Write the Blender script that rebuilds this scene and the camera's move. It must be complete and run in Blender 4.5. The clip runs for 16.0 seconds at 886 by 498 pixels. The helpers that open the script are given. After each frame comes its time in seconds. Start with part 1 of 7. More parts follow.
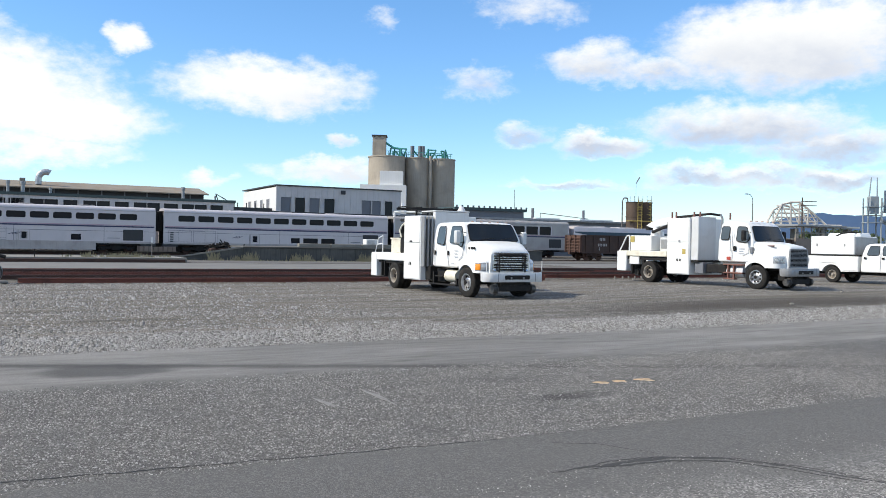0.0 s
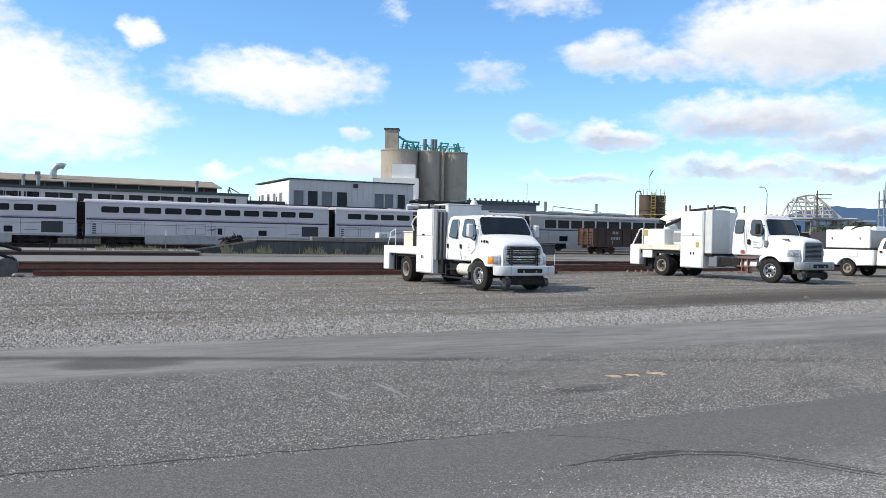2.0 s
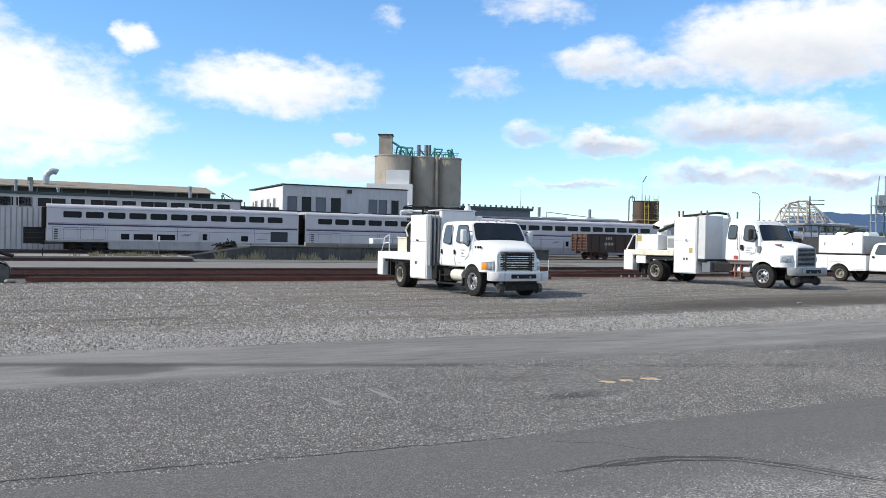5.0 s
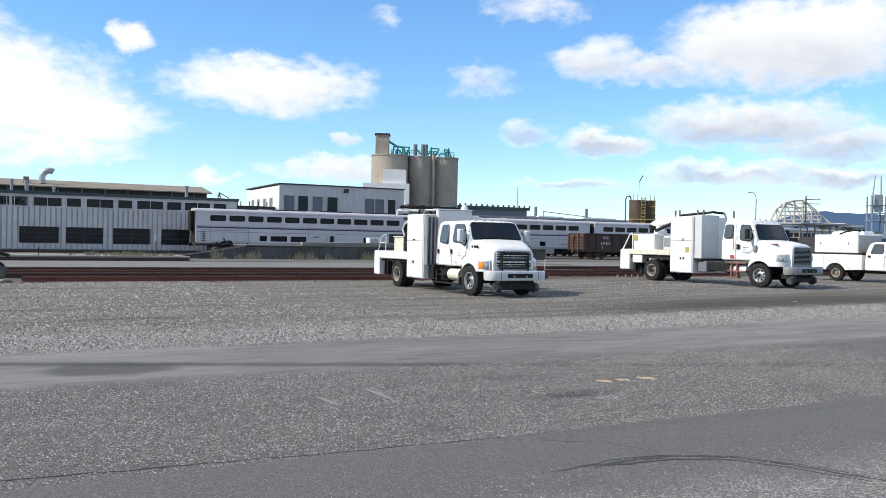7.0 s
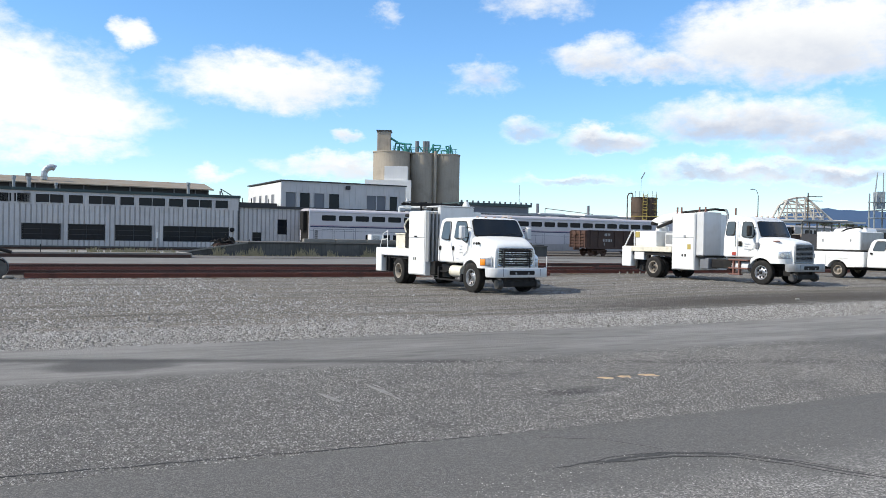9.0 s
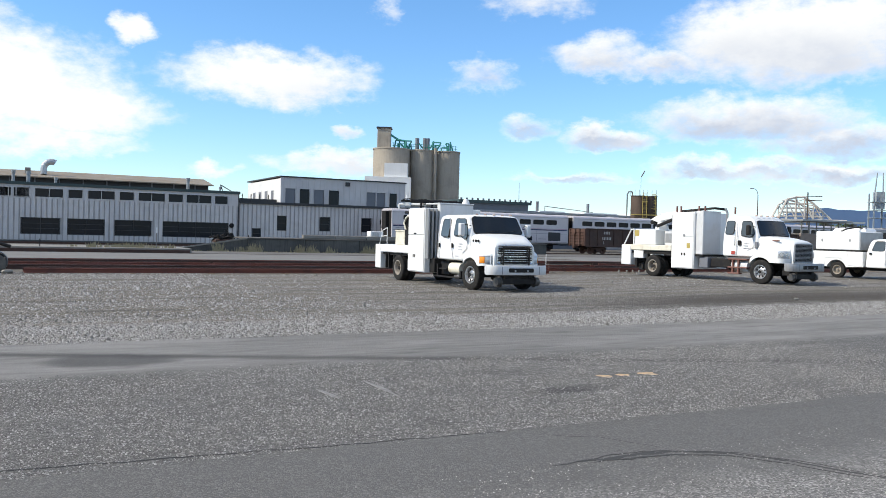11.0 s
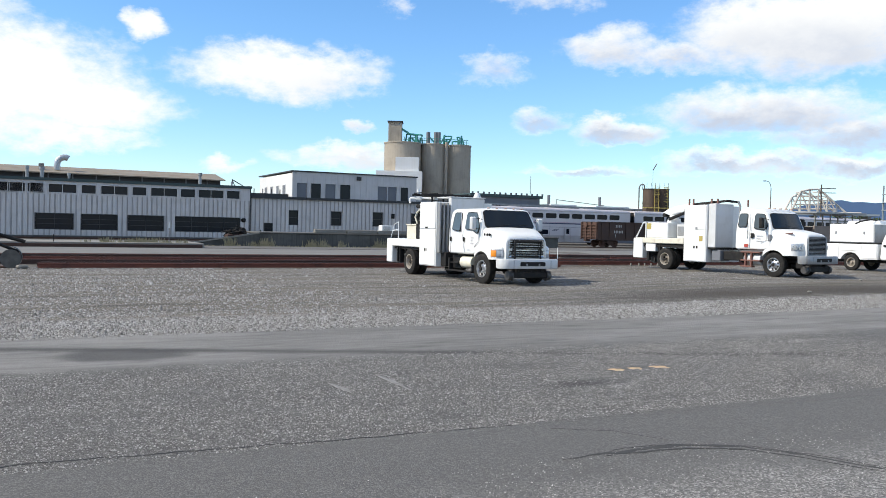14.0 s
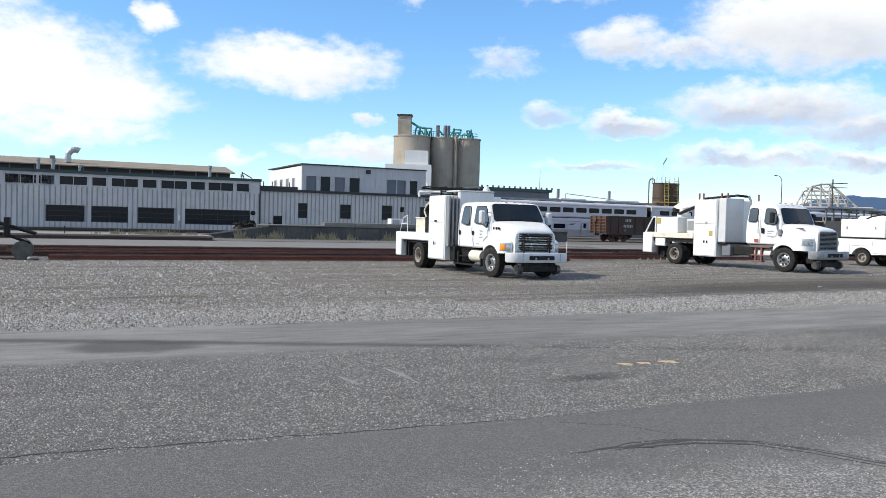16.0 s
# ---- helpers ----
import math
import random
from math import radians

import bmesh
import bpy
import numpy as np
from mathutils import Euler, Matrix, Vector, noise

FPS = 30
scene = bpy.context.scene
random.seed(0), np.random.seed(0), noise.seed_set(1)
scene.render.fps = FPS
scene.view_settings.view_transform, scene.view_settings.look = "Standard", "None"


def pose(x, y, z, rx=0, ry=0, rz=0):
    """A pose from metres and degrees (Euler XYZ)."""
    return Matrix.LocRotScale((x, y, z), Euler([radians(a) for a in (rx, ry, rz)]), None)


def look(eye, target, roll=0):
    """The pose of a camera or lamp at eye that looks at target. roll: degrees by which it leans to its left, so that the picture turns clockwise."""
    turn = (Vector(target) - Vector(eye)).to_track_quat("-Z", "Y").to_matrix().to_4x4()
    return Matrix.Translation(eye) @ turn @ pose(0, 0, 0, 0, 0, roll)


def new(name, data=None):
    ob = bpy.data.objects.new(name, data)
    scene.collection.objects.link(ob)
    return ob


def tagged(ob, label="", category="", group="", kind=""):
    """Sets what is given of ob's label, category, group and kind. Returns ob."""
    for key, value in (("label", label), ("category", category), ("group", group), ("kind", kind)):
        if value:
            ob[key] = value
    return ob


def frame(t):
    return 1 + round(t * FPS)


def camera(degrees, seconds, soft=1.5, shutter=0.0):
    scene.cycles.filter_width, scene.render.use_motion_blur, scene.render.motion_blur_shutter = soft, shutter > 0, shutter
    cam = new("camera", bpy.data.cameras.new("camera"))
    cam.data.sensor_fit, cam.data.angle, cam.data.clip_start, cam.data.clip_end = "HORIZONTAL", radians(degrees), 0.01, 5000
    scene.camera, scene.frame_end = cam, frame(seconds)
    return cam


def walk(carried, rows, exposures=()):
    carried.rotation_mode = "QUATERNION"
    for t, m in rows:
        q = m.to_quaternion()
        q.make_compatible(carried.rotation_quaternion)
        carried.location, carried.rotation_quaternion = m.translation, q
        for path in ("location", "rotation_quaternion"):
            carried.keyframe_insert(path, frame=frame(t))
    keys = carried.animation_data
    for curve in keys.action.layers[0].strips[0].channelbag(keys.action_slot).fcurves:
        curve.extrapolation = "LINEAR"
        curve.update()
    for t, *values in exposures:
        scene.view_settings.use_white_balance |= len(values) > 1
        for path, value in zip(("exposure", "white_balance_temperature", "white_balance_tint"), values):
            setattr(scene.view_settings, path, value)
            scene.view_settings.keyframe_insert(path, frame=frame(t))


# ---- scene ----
EYE = (0.0, 0.0, 1.85)
cam = camera(55.82, 16.0, soft=0.75)
walk(cam, [
    (0, look(EYE, (0.738, 49.993, 1.495), 1.079)),
    (0.5, look(EYE, (0.821, 49.991, 1.429), 0.971)),
    (1, look(EYE, (0.345, 49.995, 1.252), 0.905)),
    (1.5, look(EYE, (0.001, 49.995, 1.141), 0.969)),
    (2, look(EYE, (0.001, 49.994, 1.082), 1.088)),
    (2.5, look(EYE, (0.153, 49.996, 1.241), 1.070)),
    (3, look(EYE, (0.094, 49.997, 1.333), 0.952)),
    (3.5, look(EYE, (0.105, 49.998, 1.398), 0.956)),
    (4, look(EYE, (0.368, 49.997, 1.478), 1.066)),
    (6.5, look(EYE, (0.344, 49.996, 1.341), 1.060)),
    (7, look(EYE, (0.558, 49.995, 1.398), 1.060)),
    (7.5, look(EYE, (0.910, 49.991, 1.530), 1.141)),
    (8, look(EYE, (0.660, 49.994, 1.509), 1.036)),
    (8.5, look(EYE, (0.437, 49.996, 1.347), 1.048)),
    (9, look(EYE, (0.459, 49.994, 1.207), 1.095)),
    (11.5, look(EYE, (0.496, 49.991, 1.039), 1.508)),
    (12, look(EYE, (0.467, 49.991, 1.041), 1.462)),
    (12.5, look(EYE, (0.514, 49.990, 1.006), 1.437)),
    (13, look(EYE, (0.335, 49.989, 0.873), 1.420)),
    (13.5, look(EYE, (0.110, 49.988, 0.741), 1.424)),
    (14, look(EYE, (-0.174, 49.986, 0.659), 1.272)),
    (14.5, look(EYE, (-0.269, 49.985, 0.648), 1.180)),
    (15, look(EYE, (-0.275, 49.985, 0.637), 1.258)),
    (15.5, look(EYE, (-0.745, 49.972, 0.362), 1.341)),
    (16, look(EYE, (-0.702, 49.970, 0.260), 1.499)),
])

# ---- light ----
SUN_EL, SUN_AZ = 41.0, -104.0      # degrees; azimuth from the view axis, to the right
sun_way = Vector((math.sin(radians(SUN_AZ)) * math.cos(radians(SUN_EL)),
                  math.cos(radians(SUN_AZ)) * math.cos(radians(SUN_EL)), math.sin(radians(SUN_EL))))
sun = new("sun", bpy.data.lights.new("sun", "SUN"))
sun.data.energy, sun.data.angle, sun.data.color = 4.3, radians(0.6), (1.0, 0.92, 0.78)
sun.matrix_world = look(sun_way * 100, (0, 0, 0))
scene.view_settings.exposure = 0.25

# clouds in the direction of view: azimuth, elevation, half width, half height (degrees), thickness
CLOUDS_A = [(-29.2, 8.4, 9.6, 3.9, 1.3), (-25.6, 7.4, 7.6, 2.0, 1.2), (-24.5, 5.3, 5.5, 0.9, 0.7), (-10.9, 10.15, 6.6, 1.95, 1.15),
            (-20.1, 12.3, 1.4, 1.0, 1.0), (23.2, 12.7, 8.4, 3.0, 1.35), (6.4, 15.6, 3.4, 0.8, 0.4), (10.8, 12.2, 3.2, 1.3, 0.85),
            (14.6, 11.6, 3.4, 1.0, 0.8), (2.9, 10.7, 2.1, 0.9, 0.4), (11.4, 6.7, 3.2, 0.9, 0.9)]
CLOUDS_B = [(20.5, 7.9, 6.8, 1.6, 0.95), (25.3, 6.5, 5.4, 1.3, 0.8), (6.3, 7.4, 1.8, 0.7, 0.45), (19.5, 4.7, 5.6, 0.7, 0.75),
            (26.2, 4.4, 4.2, 0.8, 0.85), (8.9, 4.1, 3.4, 0.4, 0.6), (-7.0, 4.7, 4.6, 0.8, 0.85), (-5.6, 6.9, 1.2, 0.5, 0.7),
            (-4.0, 14.7, 0.7, 0.55, 0.25), (-14.2, 4.1, 1.6, 0.45, 0.6), (-29.0, 12.6, 2.0, 1.2, 0.5)]


def make_sky():
    world = bpy.data.worlds.new("sky")
    scene.world = world
    world.use_nodes = True
    nt = world.node_tree
    nt.nodes.clear()
    N, L = nt.nodes.new, nt.links.new

    def m(op, a, b=None, c=None, clamp=False):
        n = N("ShaderNodeMath")
        n.operation, n.use_clamp = op, clamp
        for i, v in enumerate((a, b, c)):
            if v is None:
                continue
            if isinstance(v, (int, float)):
                n.inputs[i].default_value = v
            else:
                L(v, n.inputs[i])
        return n.outputs[0]

    sky = N("ShaderNodeTexSky")
    sky.sky_type, sky.sun_disc = "NISHITA", False
    sky.sun_elevation, sky.sun_rotation = radians(SUN_EL), radians(SUN_AZ)
    sky.air_density, sky.dust_density, sky.ozone_density = 1.0, 0.15, 3.0
    tc = N("ShaderNodeTexCoord")
    sep = N("ShaderNodeSeparateXYZ")
    L(tc.outputs["Generated"], sep.inputs[0])
    x, y, z = sep.outputs
    deg = 57.29578
    az = m("MULTIPLY", m("ARCTAN2", x, y), deg)
    el = m("MULTIPLY", m("ARCSINE", z), deg)
    comb = N("ShaderNodeCombineXYZ")
    L(az, comb.inputs[0])
    L(m("MULTIPLY", el, 1.7), comb.inputs[1])

    def fbm(scale, detail, rough=0.55, off=0.0):
        mp = N("ShaderNodeMapping")
        mp.inputs["Location"].default_value = (off, off * 1.7, 3.1)
        L(comb.outputs[0], mp.inputs[0])
        n = N("ShaderNodeTexNoise")
        n.inputs["Scale"].default_value, n.inputs["Detail"].default_value, n.inputs["Roughness"].default_value = scale, detail, rough
        L(mp.outputs[0], n.inputs["Vector"])
        return n.outputs["Fac"]

    n1, n2 = fbm(0.22, 8.0), fbm(0.9, 6.0, 0.6, 11.0)
    wob = m("MULTIPLY", m("SUBTRACT", n1, 0.5), 6.0)
    azw = m("ADD", az, wob)
    elw = m("ADD", el, m("MULTIPLY", m("SUBTRACT", fbm(0.3, 7.0, 0.6, 5.0), 0.5), 3.0))
    total, low = None, None
    for a, e, w, h, k in CLOUDS_A + CLOUDS_B:
        dx = m("DIVIDE", m("SUBTRACT", azw, a), w)
        dy = m("DIVIDE", m("SUBTRACT", elw, e), h)
        d = m("ADD", m("MULTIPLY", dx, dx), m("MULTIPLY", dy, dy))
        s = m("MULTIPLY", m("SUBTRACT", 1.0, d), k)
        total = s if total is None else m("MAXIMUM", total, s)
        # underside of each cloud, where it goes grey
        g = m("MULTIPLY", m("MULTIPLY_ADD", dy, -0.6, 0.4, clamp=True), m("SUBTRACT", 1.1, d, clamp=True))
        low = g if low is None else m("MAXIMUM", low, g)
    # the sky goes on with broken cloud beyond the view
    far = m("MAXIMUM", m("MULTIPLY_ADD", m("ABSOLUTE", az), 0.12, -3.9, clamp=True), m("MULTIPLY_ADD", el, 0.2, -3.6, clamp=True))
    rest = m("MULTIPLY_ADD", m("ADD", m("MULTIPLY_ADD", fbm(0.06, 6.0, 0.55, 40.0), 6.0, -3.0), 2.0), far, -2.0)
    total = m("MAXIMUM", total, m("MINIMUM", rest, 1.0))
    dens = m("ADD", total, m("MULTIPLY", m("SUBTRACT", n2, 0.52), 1.35))
    up = m("MULTIPLY", el, 0.8, clamp=True)
    mask = N("ShaderNodeMapRange")
    mask.interpolation_type = "SMOOTHSTEP"
    L(dens, mask.inputs[0])
    mask.inputs[1].default_value, mask.inputs[2].default_value = -0.5, 1.0
    fac = m("MULTIPLY", mask.outputs[0], up)
    # cloud colour: bright body, blue-grey underside
    lowness = m("MULTIPLY_ADD", el, -0.2, 3.6)
    grey = m("MULTIPLY", m("MULTIPLY", low, lowness, clamp=True), m("MULTIPLY_ADD", n1, 2.3, -0.15, clamp=True))
    # towards the sun the clouds are bright all through
    grey = m("MULTIPLY", grey, m("MULTIPLY_ADD", az, 0.05, 0.75, clamp=True))
    cl = N("ShaderNodeMix")
    cl.data_type = "RGBA"
    L(grey, cl.inputs[0])
    cl.inputs[6].default_value, cl.inputs[7].default_value = (9.1, 9.15, 9.0, 1), (5.2, 5.7, 6.7, 1)
    hs = N("ShaderNodeHueSaturation")
    hs.inputs["Saturation"].default_value, hs.inputs["Value"].default_value = 1.12, 1.4
    L(sky.outputs[0], hs.inputs["Color"])
    # clear blue sea air: the low sky turns to pale cyan, not yellow
    tint = N("ShaderNodeMix")
    tint.data_type, tint.blend_type = "RGBA", "MULTIPLY"
    tint.inputs[0].default_value = 1.0
    haze = N("ShaderNodeMix")
    haze.data_type = "RGBA"
    L(m("MULTIPLY", el, 1 / 16.0, clamp=True), haze.inputs[0])
    haze.inputs[6].default_value, haze.inputs[7].default_value = (0.90, 1.03, 1.23, 1), (0.93, 1.10, 1.21, 1)
    L(hs.outputs[0], tint.inputs[6])
    L(haze.outputs[2], tint.inputs[7])
    mix = N("ShaderNodeMix")
    mix.data_type = "RGBA"
    L(fac, mix.inputs[0])
    L(tint.outputs[2], mix.inputs[6])
    L(cl.outputs[2], mix.inputs[7])
    bg = N("ShaderNodeBackground")
    bg.inputs[1].default_value = 0.1
    L(mix.outputs[2], bg.inputs[0])
    out = N("ShaderNodeOutputWorld")
    L(bg.outputs[0], out.inputs[0])


make_sky()

# ---- helpers for building ----
YAW = 26.93                                   # the yard's tracks run at this angle to the x axis
UX, UY = math.cos(radians(YAW)), math.sin(radians(YAW))


def yard(s, n, z=0.0, turn=0.0):
    """A pose in the yard: s metres along the tracks, n metres across them."""
    return pose(s * UX - n * UY, s * UY + n * UX, z, 0, 0, YAW + turn)


def ss(a, b, x):
    t = min(1.0, max(0.0, (x - a) / (b - a)))
    return t * t * (3 - 2 * t)


def ground_z(x, y):
    return 0.13 * ss(3, 11, x) * ss(16, 30, y)


def box(bm, x0, x1, y0, y1, z0, z1, bev=0.0, m=None, seg=1):
    v = [bm.verts.new((x, y, z)) for x in (x0, x1) for y in (y0, y1) for z in (z0, z1)]
    f = [bm.faces.new([v[i] for i in q]) for q in ((0, 1, 3, 2), (4, 6, 7, 5), (0, 4, 5, 1), (2, 3, 7, 6), (0, 2, 6, 4), (1, 5, 7, 3))]
    if bev:
        edges = list({e for q in f for e in q.edges})
        r = bmesh.ops.bevel(bm, geom=edges, offset=bev, segments=seg, affect="EDGES", profile=0.5)
        v = list({w for q in r["faces"] for w in q.verts} | {w for w in v if w.is_valid})
    if m is not None:
        bmesh.ops.transform(bm, matrix=m, verts=v)
    return v


def cyl(bm, p0, p1, r0, r1=None, seg=12, caps=True):
    p0, p1 = Vector(p0), Vector(p1)
    r1 = r0 if r1 is None else r1
    w = (p1 - p0).normalized()
    a = w.orthogonal().normalized()
    b = w.cross(a)
    rings = []
    for p, r in ((p0, r0), (p1, r1)):
        rings.append([bm.verts.new(p + (a * math.cos(2 * math.pi * i / seg) + b * math.sin(2 * math.pi * i / seg)) * r) for i in range(seg)])
    for i in range(seg):
        bm.faces.new((rings[0][i], rings[0][(i + 1) % seg], rings[1][(i + 1) % seg], rings[1][i]))
    if caps:
        bm.faces.new(rings[0][::-1]), bm.faces.new(rings[1])
    return rings[0] + rings[1]


def tube(bm, pts, r, seg=6):
    for p, q in zip(pts, pts[1:]):
        cyl(bm, p, q, r, r, seg)


def lathe(bm, prof, axis="y", seg=24, at=(0, 0, 0), caps=(True, True)):
    """Turn (radius, along) points about an axis."""
    rings = []
    for r, a in prof:
        ring = []
        for i in range(seg):
            t = 2 * math.pi * i / seg
            c, s = r * math.cos(t), r * math.sin(t)
            p = {"y": (c, a, s), "z": (c, s, a), "x": (a, c, s)}[axis]
            ring.append(bm.verts.new(Vector(p) + Vector(at)))
        rings.append(ring)
    for p, q in zip(rings, rings[1:]):
        for i in range(seg):
            bm.faces.new((p[i], p[(i + 1) % seg], q[(i + 1) % seg], q[i]))
    for ring, cap in zip((rings[0], rings[-1]), caps):
        if cap:
            bm.faces.new(ring)


def prism(bm, prof, y0, y1, bev=0.0, taper=None, seg=2):
    """Extrude an (x, z) outline from y0 to y1. taper(x, y, z) gives a new place for each point."""
    a = [bm.verts.new((x, y0, z)) for x, z in prof]
    b = [bm.verts.new((x, y1, z)) for x, z in prof]
    n = len(prof)
    f = [bm.faces.new(a), bm.faces.new(b[::-1])]
    for i in range(n):
        f.append(bm.faces.new((a[i], b[i], b[(i + 1) % n], a[(i + 1) % n])))
    v = a + b
    if taper:
        for w in v:
            w.co = Vector(taper(*w.co))
    if bev:
        edges = list({e for q in f for e in q.edges})
        bmesh.ops.bevel(bm, geom=edges, offset=bev, segments=seg, affect="EDGES", profile=0.5)


def loft(bm, sections):
    """Skin over equal rings of points, closed at both ends."""
    rings = [[bm.verts.new(p) for p in s] for s in sections]
    n = len(rings[0])
    for a, b in zip(rings, rings[1:]):
        for i in range(n):
            bm.faces.new((a[i], a[(i + 1) % n], b[(i + 1) % n], b[i]))
    bm.faces.new(rings[0][::-1]), bm.faces.new(rings[-1])


def rounded(pts, r, k=4):
    """The outline with each corner turned into an arc."""
    out, n = [], len(pts)
    for i in range(n):
        a, b, c = Vector(pts[i - 1]), Vector(pts[i]), Vector(pts[(i + 1) % n])
        p = b + (a - b).normalized() * min(r, (a - b).length * 0.45)
        q = b + (c - b).normalized() * min(r, (c - b).length * 0.45)
        for j in range(k + 1):
            t = j / k
            w = p * (1 - t) ** 2 + b * 2 * t * (1 - t) + q * t * t
            out.append((w.x, w.y))
    return out


def shrunk(pts, d):
    """The outline moved inwards by d (outwards if negative)."""
    n = len(pts)
    area = sum(pts[i - 1][0] * pts[i][1] - pts[i][0] * pts[i - 1][1] for i in range(n))
    out = []
    for i in range(n):
        e = (Vector(pts[(i + 1) % n]) - Vector(pts[i - 1])).normalized()
        w = Vector((-e.y, e.x)) * (d if area > 0 else -d)
        out.append((pts[i][0] + w.x, pts[i][1] + w.y))
    return out


def mesh_of(name, bm, material, smooth=False):
    bmesh.ops.recalc_face_normals(bm, faces=bm.faces)
    me = bpy.data.meshes.new(name)
    bm.to_mesh(me)
    bm.free()
    me.materials.append(material)
    if smooth:
        me.shade_smooth()
        me.set_sharp_from_angle(angle=radians(38))
    return me


def part(name, bm, material, parent=None, label="", smooth=False, m=None):
    ob = new(name, mesh_of(name, bm, material, smooth))
    ob.parent = parent
    if m is not None:
        ob.matrix_basis = m
    if label:
        ob["label"] = label
    return ob


def share(name, me, parent, m):
    ob = new(name, me)
    ob.parent = parent
    ob.matrix_basis = m
    return ob


def thing(name, label, category, m, group="", kind=""):
    ob = new(name)
    ob.empty_display_size = 0.3
    ob.matrix_basis = m
    return tagged(ob, label, category, group, kind)


def piece(name, label, category, bm, material, m=None, group="", kind="", smooth=False):
    ob = part(name, bm, material, None, "", smooth, m)
    return tagged(ob, label, category, group, kind)


def B():
    return bmesh.new()


def boxed(*a, **k):
    bm = B()
    box(bm, *a, **k)
    return bm


# ---- materials ----
def surf(name, c1, c2, rough=(0.5, 0.7), metal=0.0, s1=3.0, s2=40.0, bump=0.0, streak=0.0, dirt=None, dirt_amount=0.0, spec=0.5):
    """A surface whose colour wanders between c1 and c2 at two scales, with streaks down it, patches of dirt and fine relief."""
    mt = bpy.data.materials.new(name)
    mt.use_nodes = True
    nt = mt.node_tree
    N, L = nt.nodes.new, nt.links.new
    p = nt.nodes["Principled BSDF"]
    tc = N("ShaderNodeTexCoord")

    def noise_at(scale, detail=5.0, stretch=None):
        mp = N("ShaderNodeMapping")
        if stretch:
            mp.inputs["Scale"].default_value = stretch
        L(tc.outputs["Object"], mp.inputs[0])
        n = N("ShaderNodeTexNoise")
        n.inputs["Scale"].default_value, n.inputs["Detail"].default_value = scale, detail
        L(mp.outputs[0], n.inputs["Vector"])
        return n.outputs["Fac"]

    def mixf(fac, a, b):
        n = N("ShaderNodeMix")
        n.data_type = "RGBA"
        if isinstance(fac, float):
            n.inputs[0].default_value = fac
        else:
            L(fac, n.inputs[0])
        for k, v in ((6, a), (7, b)):
            if isinstance(v, tuple):
                n.inputs[k].default_value = (*v, 1)
            else:
                L(v, n.inputs[k])
        return n.outputs[2]

    def rng(fac, lo, hi, a=0.0, b=1.0):
        n = N("ShaderNodeMapRange")
        L(fac, n.inputs[0])
        for i, v in enumerate((lo, hi, a, b)):
            n.inputs[i + 1].default_value = v
        return n.outputs[0]

    big, fine = noise_at(s1), noise_at(s2, 3.0)
    both = N("ShaderNodeMath")
    both.operation = "MULTIPLY_ADD"
    L(fine, both.inputs[0])
    both.inputs[1].default_value = 0.45
    L(rng(big, 0.3, 0.7, 0.0, 0.55), both.inputs[2])
    fac = both.outputs[0]
    col = mixf(fac, c1, c2)
    if streak:
        st = noise_at(1.0, 4.0, (9.0, 9.0, 0.35))
        col = mixf(rng(st, 0.52, 0.75, 0.0, streak), col, dirt or tuple(v * 0.4 for v in c1))
    if dirt and dirt_amount:
        dn = noise_at(s1 * 1.7 + 0.3, 8.0)
        col = mixf(rng(dn, 0.5, 0.68, 0.0, dirt_amount), col, dirt)
    L(col, p.inputs["Base Color"])
    L(rng(big, 0.3, 0.7, rough[0], rough[1]), p.inputs["Roughness"])
    p.inputs["Metallic"].default_value = metal
    p.inputs["Specular IOR Level"].default_value = spec
    if bump:
        b = N("ShaderNodeBump")
        b.inputs["Strength"].default_value, b.inputs["Distance"].default_value = min(1.0, bump), 0.01
        L(fine, b.inputs["Height"])
        L(b.outputs[0], p.inputs["Normal"])
    return mt


def glass_dark(name, tint=(0.012, 0.015, 0.018), rough=0.06, spec=0.38):
    return surf(name, tint, tuple(v * 1.8 for v in tint), (rough, rough + 0.05), 0.0, 1.2, 12.0, 0.0, spec=spec)


M_WHITE = surf("white_truck_paint", (0.76, 0.77, 0.765), (0.68, 0.69, 0.685), (0.28, 0.42), 0, 1.5, 30, 0.02, 0.10, (0.42, 0.38, 0.31), 0.10)
M_CREAM = surf("cream_paint", (0.72, 0.69, 0.58), (0.60, 0.57, 0.48), (0.45, 0.6), 0, 2, 30, 0.03, 0.2, (0.30, 0.22, 0.14), 0.25)
M_BLACK = surf("black_chassis", (0.010, 0.010, 0.011), (0.022, 0.021, 0.020), (0.5, 0.75), 0, 3, 40, 0.08, 0, (0.045, 0.038, 0.032), 0.35, spec=0.2)
M_TYRE = surf("tyre_rubber", (0.012, 0.012, 0.012), (0.026, 0.025, 0.024), (0.75, 0.9), 0, 4, 60, 0.15, 0, (0.08, 0.068, 0.056), 0.3, spec=0.2)
M_ALU = surf("polished_wheel_metal", (0.62, 0.62, 0.63), (0.45, 0.45, 0.46), (0.25, 0.4), 0.9, 6, 50, 0.03, 0, (0.12, 0.10, 0.08), 0.2)
M_RIMDULL = surf("dull_wheel_paint", (0.40, 0.36, 0.31), (0.24, 0.215, 0.185), (0.55, 0.7), 0.1, 5, 50, 0.05, 0, (0.13, 0.10, 0.07), 0.4)
M_GREYMETAL = surf("grey_steel", (0.34, 0.35, 0.36), (0.24, 0.25, 0.26), (0.4, 0.6), 0.4, 2, 40, 0.04, 0.15, (0.14, 0.11, 0.08), 0.2)
